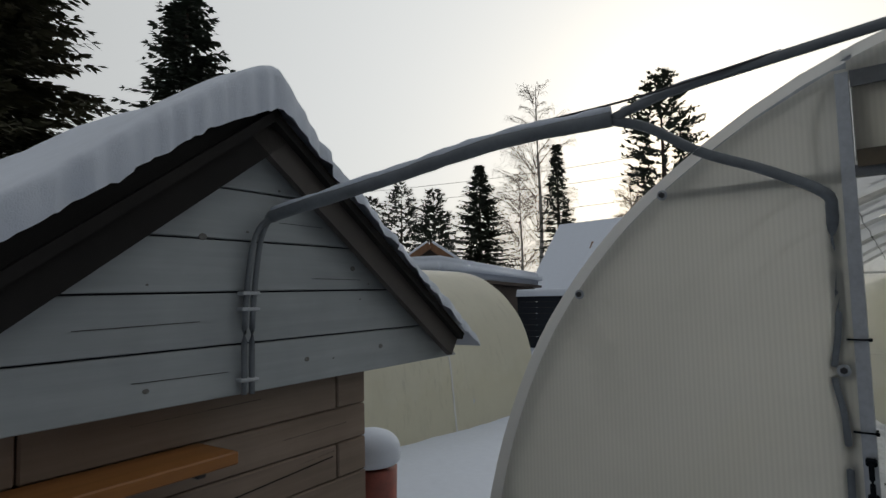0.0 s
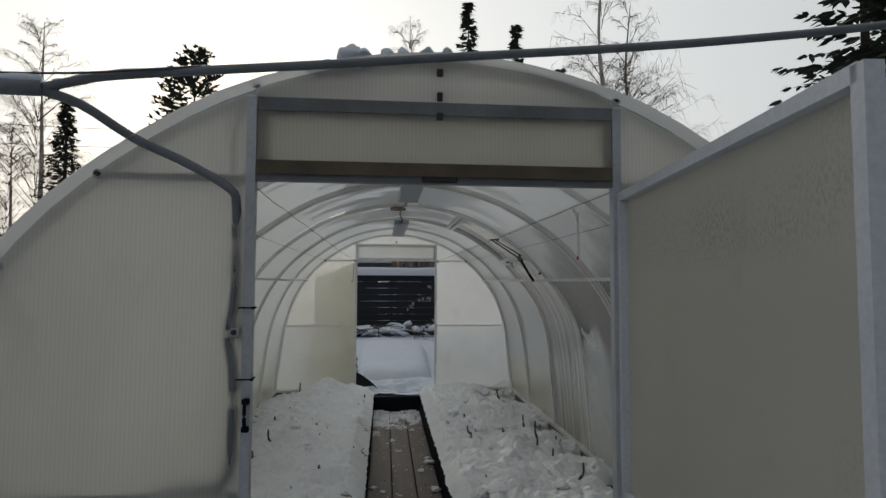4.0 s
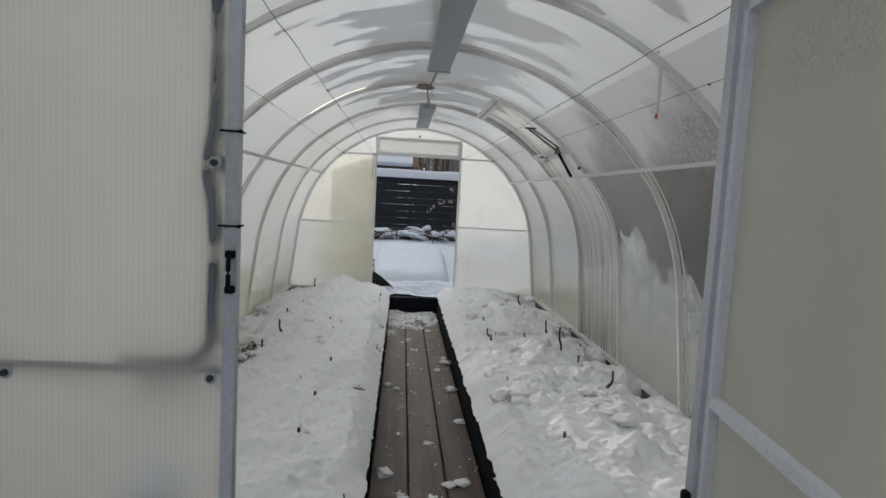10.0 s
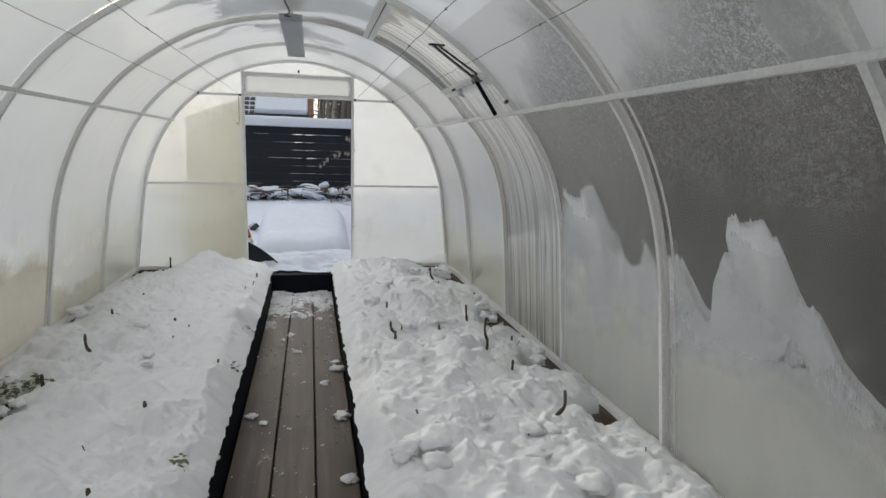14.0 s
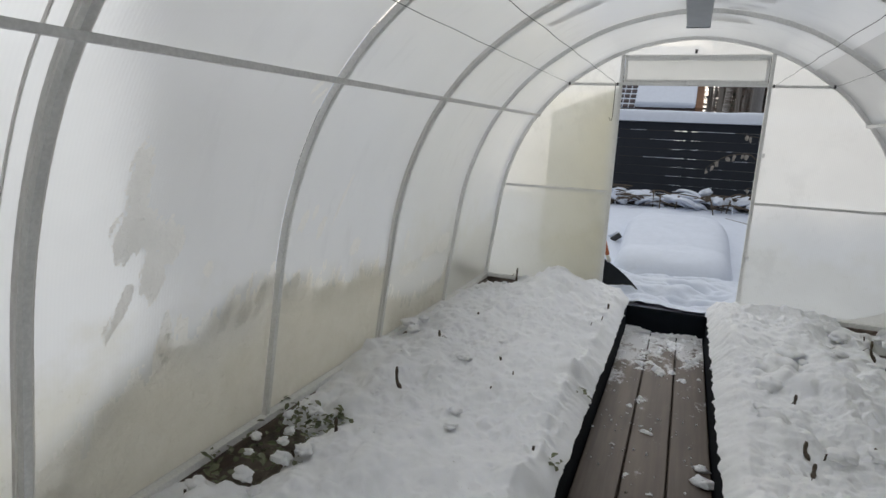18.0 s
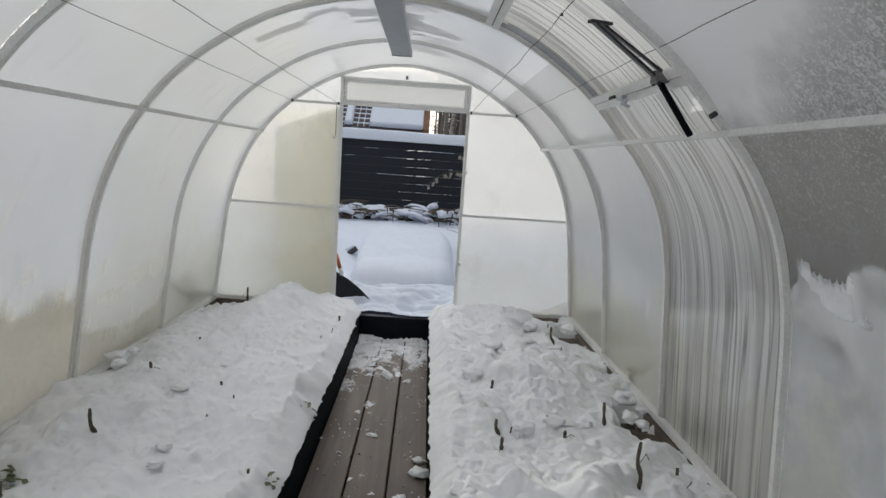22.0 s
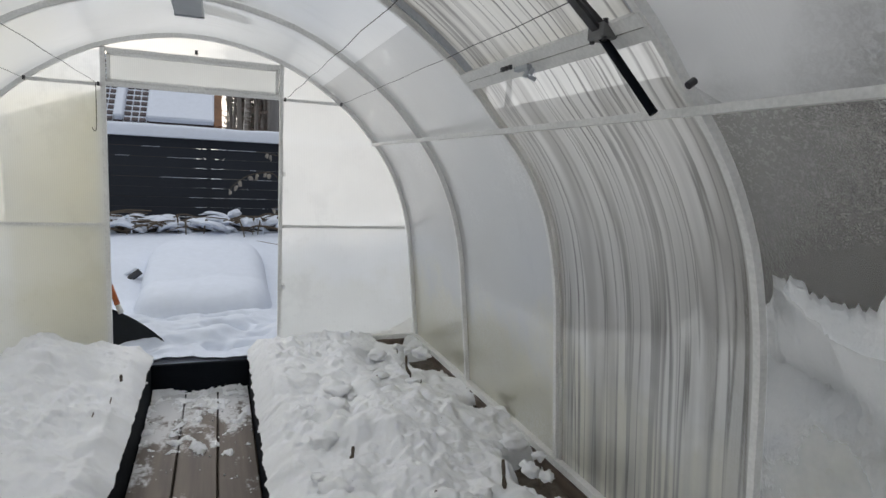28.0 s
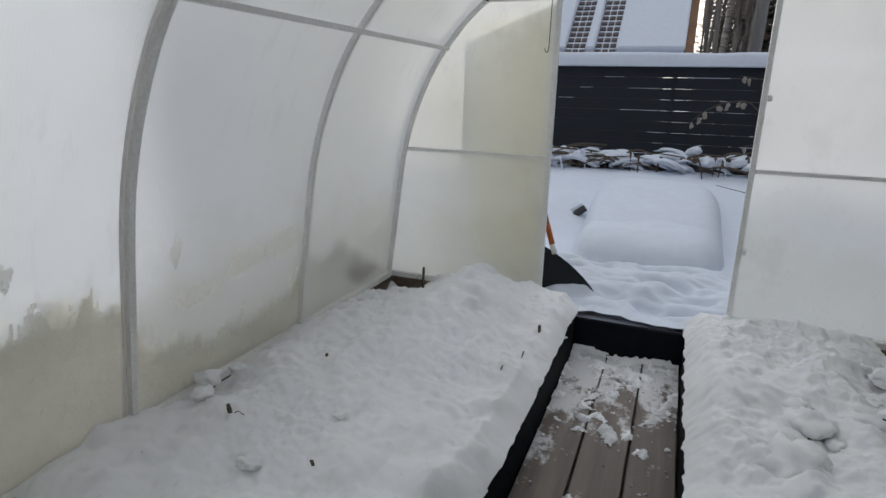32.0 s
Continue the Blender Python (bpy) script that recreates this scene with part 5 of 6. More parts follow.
# front jamb fittings
for z in (1.505, 1.315):
    tie = thing("cable_tie", "black cable tie round the door post", "cable tie", "ties on the post")
    part("band", box(bmesh.new(), -0.54, -0.498, -0.0185, 0.02, z - 0.0018, z + 0.0018), BLACK_PLASTIC, tie)
    part("head", box(bmesh.new(), -0.502, -0.495, -0.022, -0.016, z - 0.0035, z + 0.0035, 0.001), BLACK_PLASTIC, tie)
pull = thing("door_pull", "black metal pull handle screwed to the post", "handle", at=(-0.513, -0.02, 1.222))
part("grip", sweep(bmesh.new(), spline([(0, -0.002, -0.032), (0, -0.013, -0.028), (0, -0.015, 0), (0, -0.013, 0.028), (0, -0.002, 0.032)], 14), 0.005, sides=8), BLACK_PLASTIC, pull, smooth=True)
for z in (-0.036, 0.036):
    part("foot", box(bmesh.new(), -0.010, 0.010, -0.008, 0.006, z - 0.008, z + 0.008, 0.003), BLACK_PLASTIC, pull)
for x, z in ((-0.548, 1.44), (-0.548, 1.0), (-0.505, 2.115), (0.515, 2.105), (-1.142, 1.611), (-0.906, 1.858), (-0.95, 1.0)):
    bolt = thing("bolt", "dark bolt head with a washer on the end wall", "bolt", "bolts of the end wall", at=(x, -0.02, z))
    bm = bmesh.new()
    bmesh.ops.create_cone(bm, cap_ends=True, segments=12, radius1=0.013, radius2=0.013, depth=0.003, matrix=Matrix.Rotation(radians(90), 4, "X"))
    part("washer", bm, GREY_STEEL, bolt)
    bm = bmesh.new()
    bmesh.ops.create_cone(bm, cap_ends=True, segments=6, radius1=0.008, radius2=0.007, depth=0.008, matrix=Matrix.Translation((0, -0.005, 0)) @ Matrix.Rotation(radians(90), 4, "X"))
    part("head", bm, DARK_METAL, bolt)
# mould on the lower edge of the front vent light
part("seal", box(bmesh.new(), -0.497, 0.497, -0.024, -0.019, 1.868, 1.905), STAINED_STEEL, house, "brown mouldy rubber seal")
part("bracket_plate", box(bmesh.new(), -0.56, -0.53, -0.005, 0.01, 1.42, 1.46), GREY_STEEL, house)
part("door_stop", box(bmesh.new(), 0.485, 0.502, -0.02, 0.005, 0.745, 0.77, 0.004), BLACK_PLASTIC, house)

# blue tub behind the front sheet
tub = thing("canister", "white plastic canister with blue cap behind the front sheet", "canister", at=(-0.668, 0.062, 0.238))
bm = bmesh.new()
prof = [(0.0, 0.0), (0.05, 0.0), (0.057, 0.02), (0.057, 0.40), (0.056, 0.43), (0.052, 0.445), (0.05, 0.455), (0.04, 0.455), (0.0, 0.455)]
rings = [[bm.verts.new((r * math.cos(a), r * math.sin(a), z)) for a in (2 * math.pi * k / 20 for k in range(20))] for r, z in prof[1:-1]]
for a, b in zip(rings, rings[1:]):
    for k in range(20):
        bm.faces.new((a[k], a[(k + 1) % 20], b[(k + 1) % 20], b[k]))
bm.faces.new(list(reversed(rings[0]))); bm.faces.new(rings[-1])
part("body", bm, plain("white_plastic", (0.7, 0.72, 0.74), rough=0.4), tub, smooth=True)
bm = bmesh.new()
bmesh.ops.create_cone(bm, cap_ends=True, segments=20, radius1=0.057, radius2=0.055, depth=0.056, matrix=Matrix.Translation((0, 0, 0.478)))
part("cap", bm, plain("blue_plastic", (0.03, 0.26, 0.62), rough=0.4), tub, "blue plastic cap")

# hinges and small things at the back door
for z in (0.6, 1.37):
    part("hinge_plate", box(bmesh.new(), 0.525, 0.548, 5.97, 6.0, z - 0.015, z + 0.015, 0.003), WHITE_STEEL, house)
grip = thing("door_latch", "black and green plastic latch on the back door post", "latch", at=(-0.545, 5.965, 0.225))
part("body", box(bmesh.new(), -0.012, 0.012, -0.012, 0.012, -0.045, 0.045, 0.008), BLACK_PLASTIC, grip)
part("pad", box(bmesh.new(), -0.006, 0.006, -0.015, -0.011, -0.028, 0.028, 0.003), plain("green_plastic", (0.03, 0.13, 0.06), rough=0.4), grip)
wire = thing("wire_hook", "long bent wire hanging on the end wall", "hook")
part("stem", sweep(bmesh.new(), spline([(-0.55, 5.975, 1.855), (-0.551, 5.975, 1.7), (-0.553, 5.975, 1.595), (-0.565, 5.975, 1.58), (-0.575, 5.975, 1.60)], 16), 0.0025, sides=5), DARK_METAL, wire)

# ------------------------------------------------------------------ stems in the beds
STEMS = [(-1.16, 2.24, .07), (-1.12, 2.94, .08), (-1.08, 3.42, .12), (-1.18, 4.11, .075), (-1.12, 4.62, .05), (-0.61, 2.58, .07), (-0.59, 1.95, .06), (-0.6, 1.49, .04), (-0.59, 1.04, .05),
         (-1.17, 5.76, .11), (-0.37, 5.37, .03), (1.17, 2.28, .125), (1.14, 3.29, .175), (1.14, 2.84, .07), (1.15, 3.78, .115), (0.62, 3.68, .055), (0.54, 2.53, .02), (0.66, 1.46, .06),
         (1.17, 1.89, .02), (0.93, 3.65, .03), (0.64, 4.20, .045), (0.62, 3.55, .03), (1.17, 5.06, .125), (0.97, 5.04, .03), (0.69, 4.80, .02)]
stem_rng = random.Random(11)
for x, y, h in STEMS:
    st = thing("plant_stem", "cut dry plant stem sticking out of the snow", "stem", "cut stems in the beds", at=(x, y, 0.175))
    lx, ly = stem_rng.uniform(-0.25, 0.25) * h, stem_rng.uniform(-0.2, 0.2) * h
    h2 = h + 0.06
    part("stalk", sweep(bmesh.new(), spline([(0, 0, 0), (-lx * 0.3, ly * 0.5, h2 * 0.35), (lx * 0.9, ly * 0.3, h2 * 0.62), (lx, ly, h2)], 9), [0.010, 0.0095, 0.0085, 0.0085, 0.011, 0.008, 0.007, 0.0085, 0.006], sides=7), TWIG, st, smooth=True)
    if stem_rng.random() < 0.5:
        a = stem_rng.uniform(0, 6.28)
        part("side_shoot", sweep(bmesh.new(), [(lx * 0.4, ly * 0.4, h2 * 0.6), (lx * 0.4 + 0.03 * math.cos(a), ly * 0.4 + 0.03 * math.sin(a), h2 * 0.75), (lx * 0.4 + 0.05 * math.cos(a), ly * 0.4 + 0.05 * math.sin(a), h2 * 0.62)], 0.0016, sides=5), TWIG, st)

LEAF = plain("frosted_green_leaf", (0.11, 0.13, 0.06), (0.24, 0.24, 0.17), rough=0.7)


def leaf_mesh(bm, m, l, w):
    ps = [(0, 0, 0), (w * 0.5, l * 0.35, 0.1 * l), (w * 0.35, l * 0.75, 0.08 * l), (0, l, -0.05 * l), (-w * 0.35, l * 0.75, 0.08 * l), (-w * 0.5, l * 0.35, 0.1 * l), (0, l * 0.5, 0.02 * l)]
    v = [bm.verts.new(m @ Vector(p)) for p in ps]
    for a, b in ((0, 1), (1, 2), (2, 3), (3, 4), (4, 5), (5, 0)):
        bm.faces.new((v[a], v[b], v[6]))


leaf_rng = random.Random(21)
for cx, cy, n, sp in ((-1.30, 2.95, 90, 0.15), (-1.36, 2.65, 70, 0.15), (-1.21, 3.1, 40, 0.07), (-1.2, 2.8, 24, 0.08), (-1.42, 3.1, 20, 0.08), (-0.42, 1.62, 12, 0.03), (-0.37, 2.2, 16, 0.04), (-0.62, 2.58, 6, 0.03), (-0.315, 3.9, 10, 0.04), (-0.31, 3.2, 10, 0.04)):
    pl = thing("frozen_plant", "frost-bitten green leaves poking through the snow", "plant", at=(cx, cy, 0.20))
    for q in range(n):
        bm = bmesh.new()
        for r in range(1):
            m = Matrix.Translation((leaf_rng.gauss(0, sp * 0.55), leaf_rng.gauss(0, sp * 0.8), leaf_rng.uniform(-0.01, 0.035))) @ Euler((leaf_rng.uniform(-0.9, 0.6), leaf_rng.uniform(-0.5, 0.5), leaf_rng.uniform(0, 6.28))).to_matrix().to_4x4()
            leaf_mesh(bm, m, leaf_rng.uniform(0.02, 0.05), leaf_rng.uniform(0.012, 0.026))
        part("leaf", bm, LEAF, pl)

# ------------------------------------------------------------------ clods of snow
clod_rng = random.Random(31)


def clod(x, y, z, r, flat=0.7, tag="loose clod of snow broken from the crust"):
    bm = bmesh.new()
    bmesh.ops.create_icosphere(bm, subdivisions=3, radius=1.0)
    o = Vector((clod_rng.uniform(0, 50), clod_rng.uniform(0, 50), 0))
    sx, sy = clod_rng.uniform(0.8, 1.35), clod_rng.uniform(0.8, 1.3)
    for v in bm.verts:
        d = v.co.normalized()
        k = 1 + 0.55 * noise.noise(d * 1.5 + o) + 0.35 * noise.noise(d * 3.2 + o) + 0.12 * noise.noise(d * 8 + o)
        v.co = Vector((d.x * k * sx, d.y * k * sy, d.z * k * flat)) * r
    ob = part("snow_clod", bm, SNOW_BED, None, smooth=True)
    ob.location = (x, y, z)
    return tagged(ob, tag, "snow", "loose clods of snow")


for k in range(75):
    if k < 55:
        x, y = clod_rng.uniform(0.42, 1.2), clod_rng.uniform(1.6, 5.6)
    else:
        x, y = -clod_rng.uniform(0.35, 1.4), clod_rng.uniform(1.4, 5.6)
    r = clod_rng.uniform(0.012, 0.05) * (1.25 if x > 0 else 0.8)
    clod(x, y, 0.243 + 0.1 * r, r, 0.5)
for x, y, r in ((0.62, 4.62, 0.09), (0.72, 4.9, 0.07), (0.55, 4.35, 0.055), (0.86, 4.5, 0.06), (0.95, 3.0, 0.10), (0.80, 2.75, 0.09), (-1.2, 2.70, 0.03), (-1.16, 2.78, 0.025), (-1.25, 2.56, 0.03), (-1.38, 2.78, 0.02), (-1.3, 3.06, 0.022), (-1.27, 2.8, 0.018), (-1.33, 2.68, 0.016), (-1.45, 4.3, 0.04), (-1.38, 4.2, 0.035), (-1.41, 4.42, 0.03), (-1.29, 2.87, 0.02), (-1.38, 2.98, 0.02), (-1.15, 2.5, 0.025), (-1.35, 2.45, 0.025), (1.36, 4.12, 0.045), (1.31, 3.88, 0.035), (1.40, 3.96, 0.03), (1.34, 3.80, 0.025), (1.37, 5.42, 0.05), (1.30, 5.5, 0.035), (1.40, 3.1, 0.03), (1.35, 2.98, 0.035)):
    clod(x, y, 0.25, r)
for x, y, r in ((0.265, 3.90, 0.035), (0.26, 3.07, 0.04), (0.27, 3.78, 0.05), (0.18, 3.55, 0.03), (0.265, 2.44, 0.03), (-0.22, 3.14, 0.03), (-0.2, 1.72, 0.05), (0.2, 1.63, 0.035), (0.13, 1.60, 0.025), (-0.15, 3.05, 0.02)):
    clod(x, y, -0.055, r, 0.35, "flat clod of snow kicked onto the boards")

# snow trodden onto the boards
TREADS = ((0.02, 5.05, 0.2), (-0.06, 4.55, -0.3), (0.17, 4.72, 0.1), (0.0, 4.15, 0.35), (-0.14, 3.9, -0.1), (0.05, 3.6, 0.2), (0.2, 5.3, -0.2), (-0.05, 3.05, 0.3), (0.05, 2.1, -0.2), (-0.1, 1.5, 0.1))


def dusting():
    bm = bmesh.new()
    step = 0.0065
    nx, ny = int(0.572 / step), int(5.2 / step)
    vs = {}

    def h(i, j):
        x, y = -0.27 + i * step, 0.7 + j * step
        f = max(0.0, (y - 4.5) / 1.35)
        v = fbm(x, y, 5.0, 41.0, 4) * 0.6 + fbm(x, y, 15.0, 43.0, 4) * 0.50 + fbm(x, y, 55.0, 47.0, 3) * 0.18
        v -= 0.64 - 0.58 * f ** 1.3 - (0.06 if y > 3.9 else 0.0)
        if y > 3.9 and abs(x + 0.25) < 0.04:
            v += 0.2
        for px, py, a in TREADS:
            u, w = (x - px) * math.cos(a) + (y - py) * math.sin(a), (y - py) * math.cos(a) - (x - px) * math.sin(a)
            q = (u / 0.042) ** 2 + (w / 0.085) ** 2
            if q < 1.5:
                v += (0.62 if int((w + 1) / 0.016) % 2 else 0.42) * max(0.0, 1 - q) ** 0.5
        return v

    vals = [[h(i, j) for j in range(ny + 1)] for i in range(nx + 1)]

    def pt(i, j):
        if (i, j) not in vs:
            vs[i, j] = bm.verts.new((-0.27 + i * step, 0.7 + j * step, -0.0605 + min(0.03, max(0.0, vals[i][j]) * 0.045)))
        return vs[i, j]

    for i in range(nx):
        for j in range(ny):
            if vals[i][j] + vals[i + 1][j] + vals[i][j + 1] + vals[i + 1][j + 1] > 0:
                bm.faces.new((pt(i, j), pt(i + 1, j), pt(i + 1, j + 1), pt(i, j + 1)))
    return bm


tagged(part("snow_dusting", dusting(), SNOW_BED, None, smooth=True), "patches of trodden snow on the path boards", "snow", kind="stuff")
spill_rng = random.Random(52)
bm = bmesh.new()
for k in range(60):
    side = spill_rng.choice((-1, 1))
    y = 0.4 + 5.4 * spill_rng.random()
    r = spill_rng.uniform(0.006, 0.014)
    x = (-0.284 if side < 0 else 0.320) - side * spill_rng.uniform(-0.02, 0.006)
    o = Vector((k * 1.7, 0, 0))
    made = bmesh.ops.create_icosphere(bm, subdivisions=2, radius=r)["verts"]
    for v in made:
        d = v.co.copy()
        v.co = d * (1 + 0.9 * noise.noise(d * 60 + o))
        v.co.z *= 0.55
        v.co.y *= spill_rng.uniform(1.4, 1.5)
        v.co += Vector((x, y, 0.124))
tagged(part("snow_spill", bm, SNOW_BED, None, smooth=True), "snow crumbling over the black edging of the path", "snow", kind="stuff")
crumb_rng = random.Random(8)
bm = bmesh.new()
for k in range(170):
    x, y = crumb_rng.uniform(-0.26, 0.3), crumb_rng.uniform(0.8, 5.6)
    r = crumb_rng.uniform(0.002, 0.007)
    bmesh.ops.create_icosphere(bm, subdivisions=1, radius=r, matrix=Matrix.Translation((x, y, -0.061 + r * 0.5)))
tagged(part("snow_crumbs", bm, SNOW_BED, None, smooth=True), "small crumbs of snow scattered over the boards", "snow", kind="stuff")
bm = bmesh.new()
for k in range(40):
    x, y = crumb_rng.choice((crumb_rng.uniform(-1.4, -0.32), crumb_rng.uniform(0.36, 1.4))), crumb_rng.uniform(0.8, 5.8)
    m = Matrix.Translation((x, y, 0.262)) @ Euler((crumb_rng.uniform(-.5, .5), crumb_rng.uniform(-.5, .5), crumb_rng.uniform(0, 6))).to_matrix().to_4x4()
    box(bm, -0.0012, 0.0012, -crumb_rng.uniform(0.002, 0.010), 0.004, -0.03, 0.0, 0, m)
tagged(part("debris", bm, TWIG, None), "dark bits of dry stalk lying on the snow", "debris", kind="stuff")

# ------------------------------------------------------------------ snow shovel at the back door
shovel = thing("snow_shovel", "dark snow shovel with orange grip leaning by the back door", "shovel", at=(-0.5, 6.27, 0.12))
bm = bmesh.new()
rows = []
for j in range(9):
    v = j / 8
    line = []
    for i in range(9):
        u = i / 8
        x = -0.12 + 0.42 * u
        zt = 0.33 * (1 - u) ** 0.75
        z = -0.02 + (zt + 0.02) * v
        line.append(bm.verts.new((x, 0.05 * math.sin(math.pi * u) + 0.03 * v, z)))
    rows.append(line)
for a, b in zip(rows, rows[1:]):
    for i in range(8):
        bm.faces.new((a[i], a[i + 1], b[i + 1], b[i]))
bmesh.ops.solidify(bm, geom=bm.faces[:], thickness=0.008)
part("blade", bm, plain("dark_grey_plastic", (0.03, 0.036, 0.042), rough=0.5), shovel, smooth=True)
part("grip", bar((-0.01, 0.0, 0.33), (-0.05, 0.0, 0.46), 0.035, sides=10), plain("orange_plastic", (0.55, 0.14, 0.03), rough=0.5), shovel, "orange plastic socket", smooth=True)
part("ferrule", bar((0.012, 0.0, 0.27), (-0.01, 0.0, 0.33), 0.036, sides=10), WHITE_STEEL, shovel, smooth=True)
part("shaft", bar((-0.05, 0.0, 0.46), (-0.28, 0.02, 1.25), 0.028, sides=10), SHELF, shovel, smooth=True)

# ------------------------------------------------------------------ shrub and brush pile
shrub = thing("dried_shrub", "bare shrub with shrivelled snow-dusted leaves", "shrub", at=(0.95, 8.15, 0))
DRY = plain("shrivelled_leaf", (0.33, 0.31, 0.285), (0.18, 0.155, 0.13), rough=0.9)
sr = random.Random(4)
for pts in ([(0.1, 0, 0.2), (0.05, 0, 0.8), (-0.25, 0, 1.29), (-0.45, 0.02, 1.33), (-0.6, 0.02, 1.27), (-0.72, 0.0, 1.17)],
            [(0.1, 0, 0.2), (0.1, 0, 1.1), (0.0, 0, 1.4), (-0.2, 0, 1.5), (-0.4, 0.0, 1.54)],
            [(0.1, 0, 0.2), (0.08, 0, 0.9), (-0.1, 0.0, 1.02), (-0.3, 0, 0.98)],
            [(0.12, 0, 0.2), (0.05, 0, 0.4), (-0.1, 0.1, 0.55), (-0.45, 0.2, 0.62)]):
    line = spline(pts, 24)
    br = part("branch", sweep(bmesh.new(), line, [0.008 - 0.0055 * i / 23 for i in range(24)], sides=6), TWIG, shrub, smooth=True)
    if pts[-1][2] > 0.9:
        for k in range(7):
            p = line[max(8, 23 - k * 2 - sr.randint(0, 1))]
            l = sr.uniform(0.045, 0.095)
            bm = bmesh.new()
            bmesh.ops.create_icosphere(bm, subdivisions=2, radius=0.5, matrix=Matrix.Translation((p.x + sr.uniform(-.01, .01), p.y, p.z - l * 0.6)) @ Matrix.Rotation(sr.uniform(-0.35, 0.35), 4, 'Y') @ Matrix.Diagonal((sr.uniform(0.022, 0.04), 0.022, l, 1)))
            for v in bm.verts:
                v.co += Vector((0.022 * noise.noise(v.co * 42), 0.012 * noise.noise(v.co * 55), 0.016 * noise.noise(v.co * 34)))
            part("dead_leaf", bm, DRY, shrub, smooth=True)

ROCK = plain("dark_stone", (0.07, 0.072, 0.078), (0.035, 0.036, 0.04), rough=0.9, scale=6, bump_s=0.6, bump_d=0.02)
rk = random.Random(17)
for k in range(46):
    x, y = rk.uniform(-3.2, 3.2), rk.uniform(9.95, 10.35)
    r = rk.uniform(0.05, 0.13)
    st = thing("stone", "dark stone half buried in a snowy brush pile", "stone", "stones of the brush pile", at=(x, y, ground_z(x, y) + r * 0.2))
    bm = bmesh.new()
    bmesh.ops.create_icosphere(bm, subdivisions=2, radius=r)
    for v in bm.verts:
        d = v.co.copy()
        v.co = d * (1 + 0.5 * noise.noise(d * 5 + Vector((k, 0, 0))))
        v.co.x *= 1.4
    part("rock", bm, ROCK, st)
tw = thing("brush_pile", "tangle of dark branches heaped along the fence, draped with snow", "branches")
for k in range(150):
    x, y = rk.uniform(-3, 3), rk.uniform(9.75, 10.3)
    z0 = ground_z(x, y) + rk.uniform(-0.02, 0.15)
    a, l = rk.uniform(-0.5, 0.5), rk.uniform(0.15, 0.8)
    part("twig", sweep(bmesh.new(), spline([(x, y, z0), (x + l * 0.5, y - 0.04, z0 + 0.5 * l * a * 0.5 + 0.05), (x + l, y + rk.uniform(-.1, .1), z0 + l * a * 0.4)], 6), rk.uniform(0.005, 0.014), sides=5), TWIG, tw)
# snow lying on the pile: overlapping, drooping lumps of many sizes
for k in range(120):
    x, y = rk.uniform(-3.1, 3.1), rk.uniform(9.8, 10.4)
    top = 0.14 + 0.06 * fbm(x, 0, 1.7, 5.0, 3) + 0.12 * (y - 10.0)
    z0 = ground_z(x, 10.0) + top * rk.choice((1.0, 1.0, 0.8, 0.3))
    lx, ly, lz = rk.uniform(0.05, 0.24), rk.uniform(0.05, 0.14), rk.uniform(0.025, 0.06)
    bm = bmesh.new()
    bmesh.ops.create_icosphere(bm, subdivisions=3, radius=1.0)
    o = Vector((k * 3.1, 0, 0))
    tilt = rk.uniform(-0.35, 0.35)
    for v in bm.verts:
        d = v.co.copy()
        q = 1 + 0.45 * noise.noise(d * 1.6 + o) + 0.25 * noise.noise(d * 4.0 + o)
        v.co = Vector((d.x * lx * q, d.y * ly * q, d.z * lz * q + tilt * d.x * lx - 0.35 * lx * d.x * d.x))
    lump = part("snow_lump", bm, SNOW, tw, smooth=True)
    lump.location = (x, y, z0)
for k in range(40):
    x, y = rk.uniform(-3, 3), rk.uniform(9.74, 9.95)
    z0 = ground_z(x, y) + rk.uniform(0.10, 0.2)
    dx = rk.uniform(-0.1, 0.1)
    part("drooping_stem", sweep(bmesh.new(), spline([(x, y, z0), (x + dx, y - 0.05, z0 + 0.03), (x + 1.7 * dx, y - 0.08, z0 - 0.1), (x + 2 * dx, y - 0.08, z0 - 0.26)], 8), [0.016 - 0.0015 * i for i in range(8)], sides=5), rk.choice((SNOW, TWIG)), tw)
# dark piece set in as the shade of a hollow under the snow
hollow_fill = thing("snowy_stump", "dark piece drawn for the shade of a snow hollow", "stump", at=(-0.66, 8.28, 0.24))
part("wood", bar((-0.10, 0, -0.05), (0.06, 0.02, 0.08), 0.07, sides=7), ROCK, hollow_fill)
part("snow_cap", bar((-0.11, 0.03, 0.02), (0.03, 0.04, 0.10), 0.05, sides=8), SNOW, hollow_fill)

# ------------------------------------------------------------------ neighbouring houses
TILE = plain("brown_roof_tile", (0.075, 0.055, 0.06), (0.05, 0.04, 0.045), rough=0.6)
ORANGE_WOOD = wood("orange_brown_timber", (0.23, 0.115, 0.055), (0.15, 0.075, 0.04), "z", 0.7)
DARK_WALL = wood("dark_timber_wall", (0.085, 0.06, 0.045), (0.05, 0.036, 0.03), "x", 0.8)


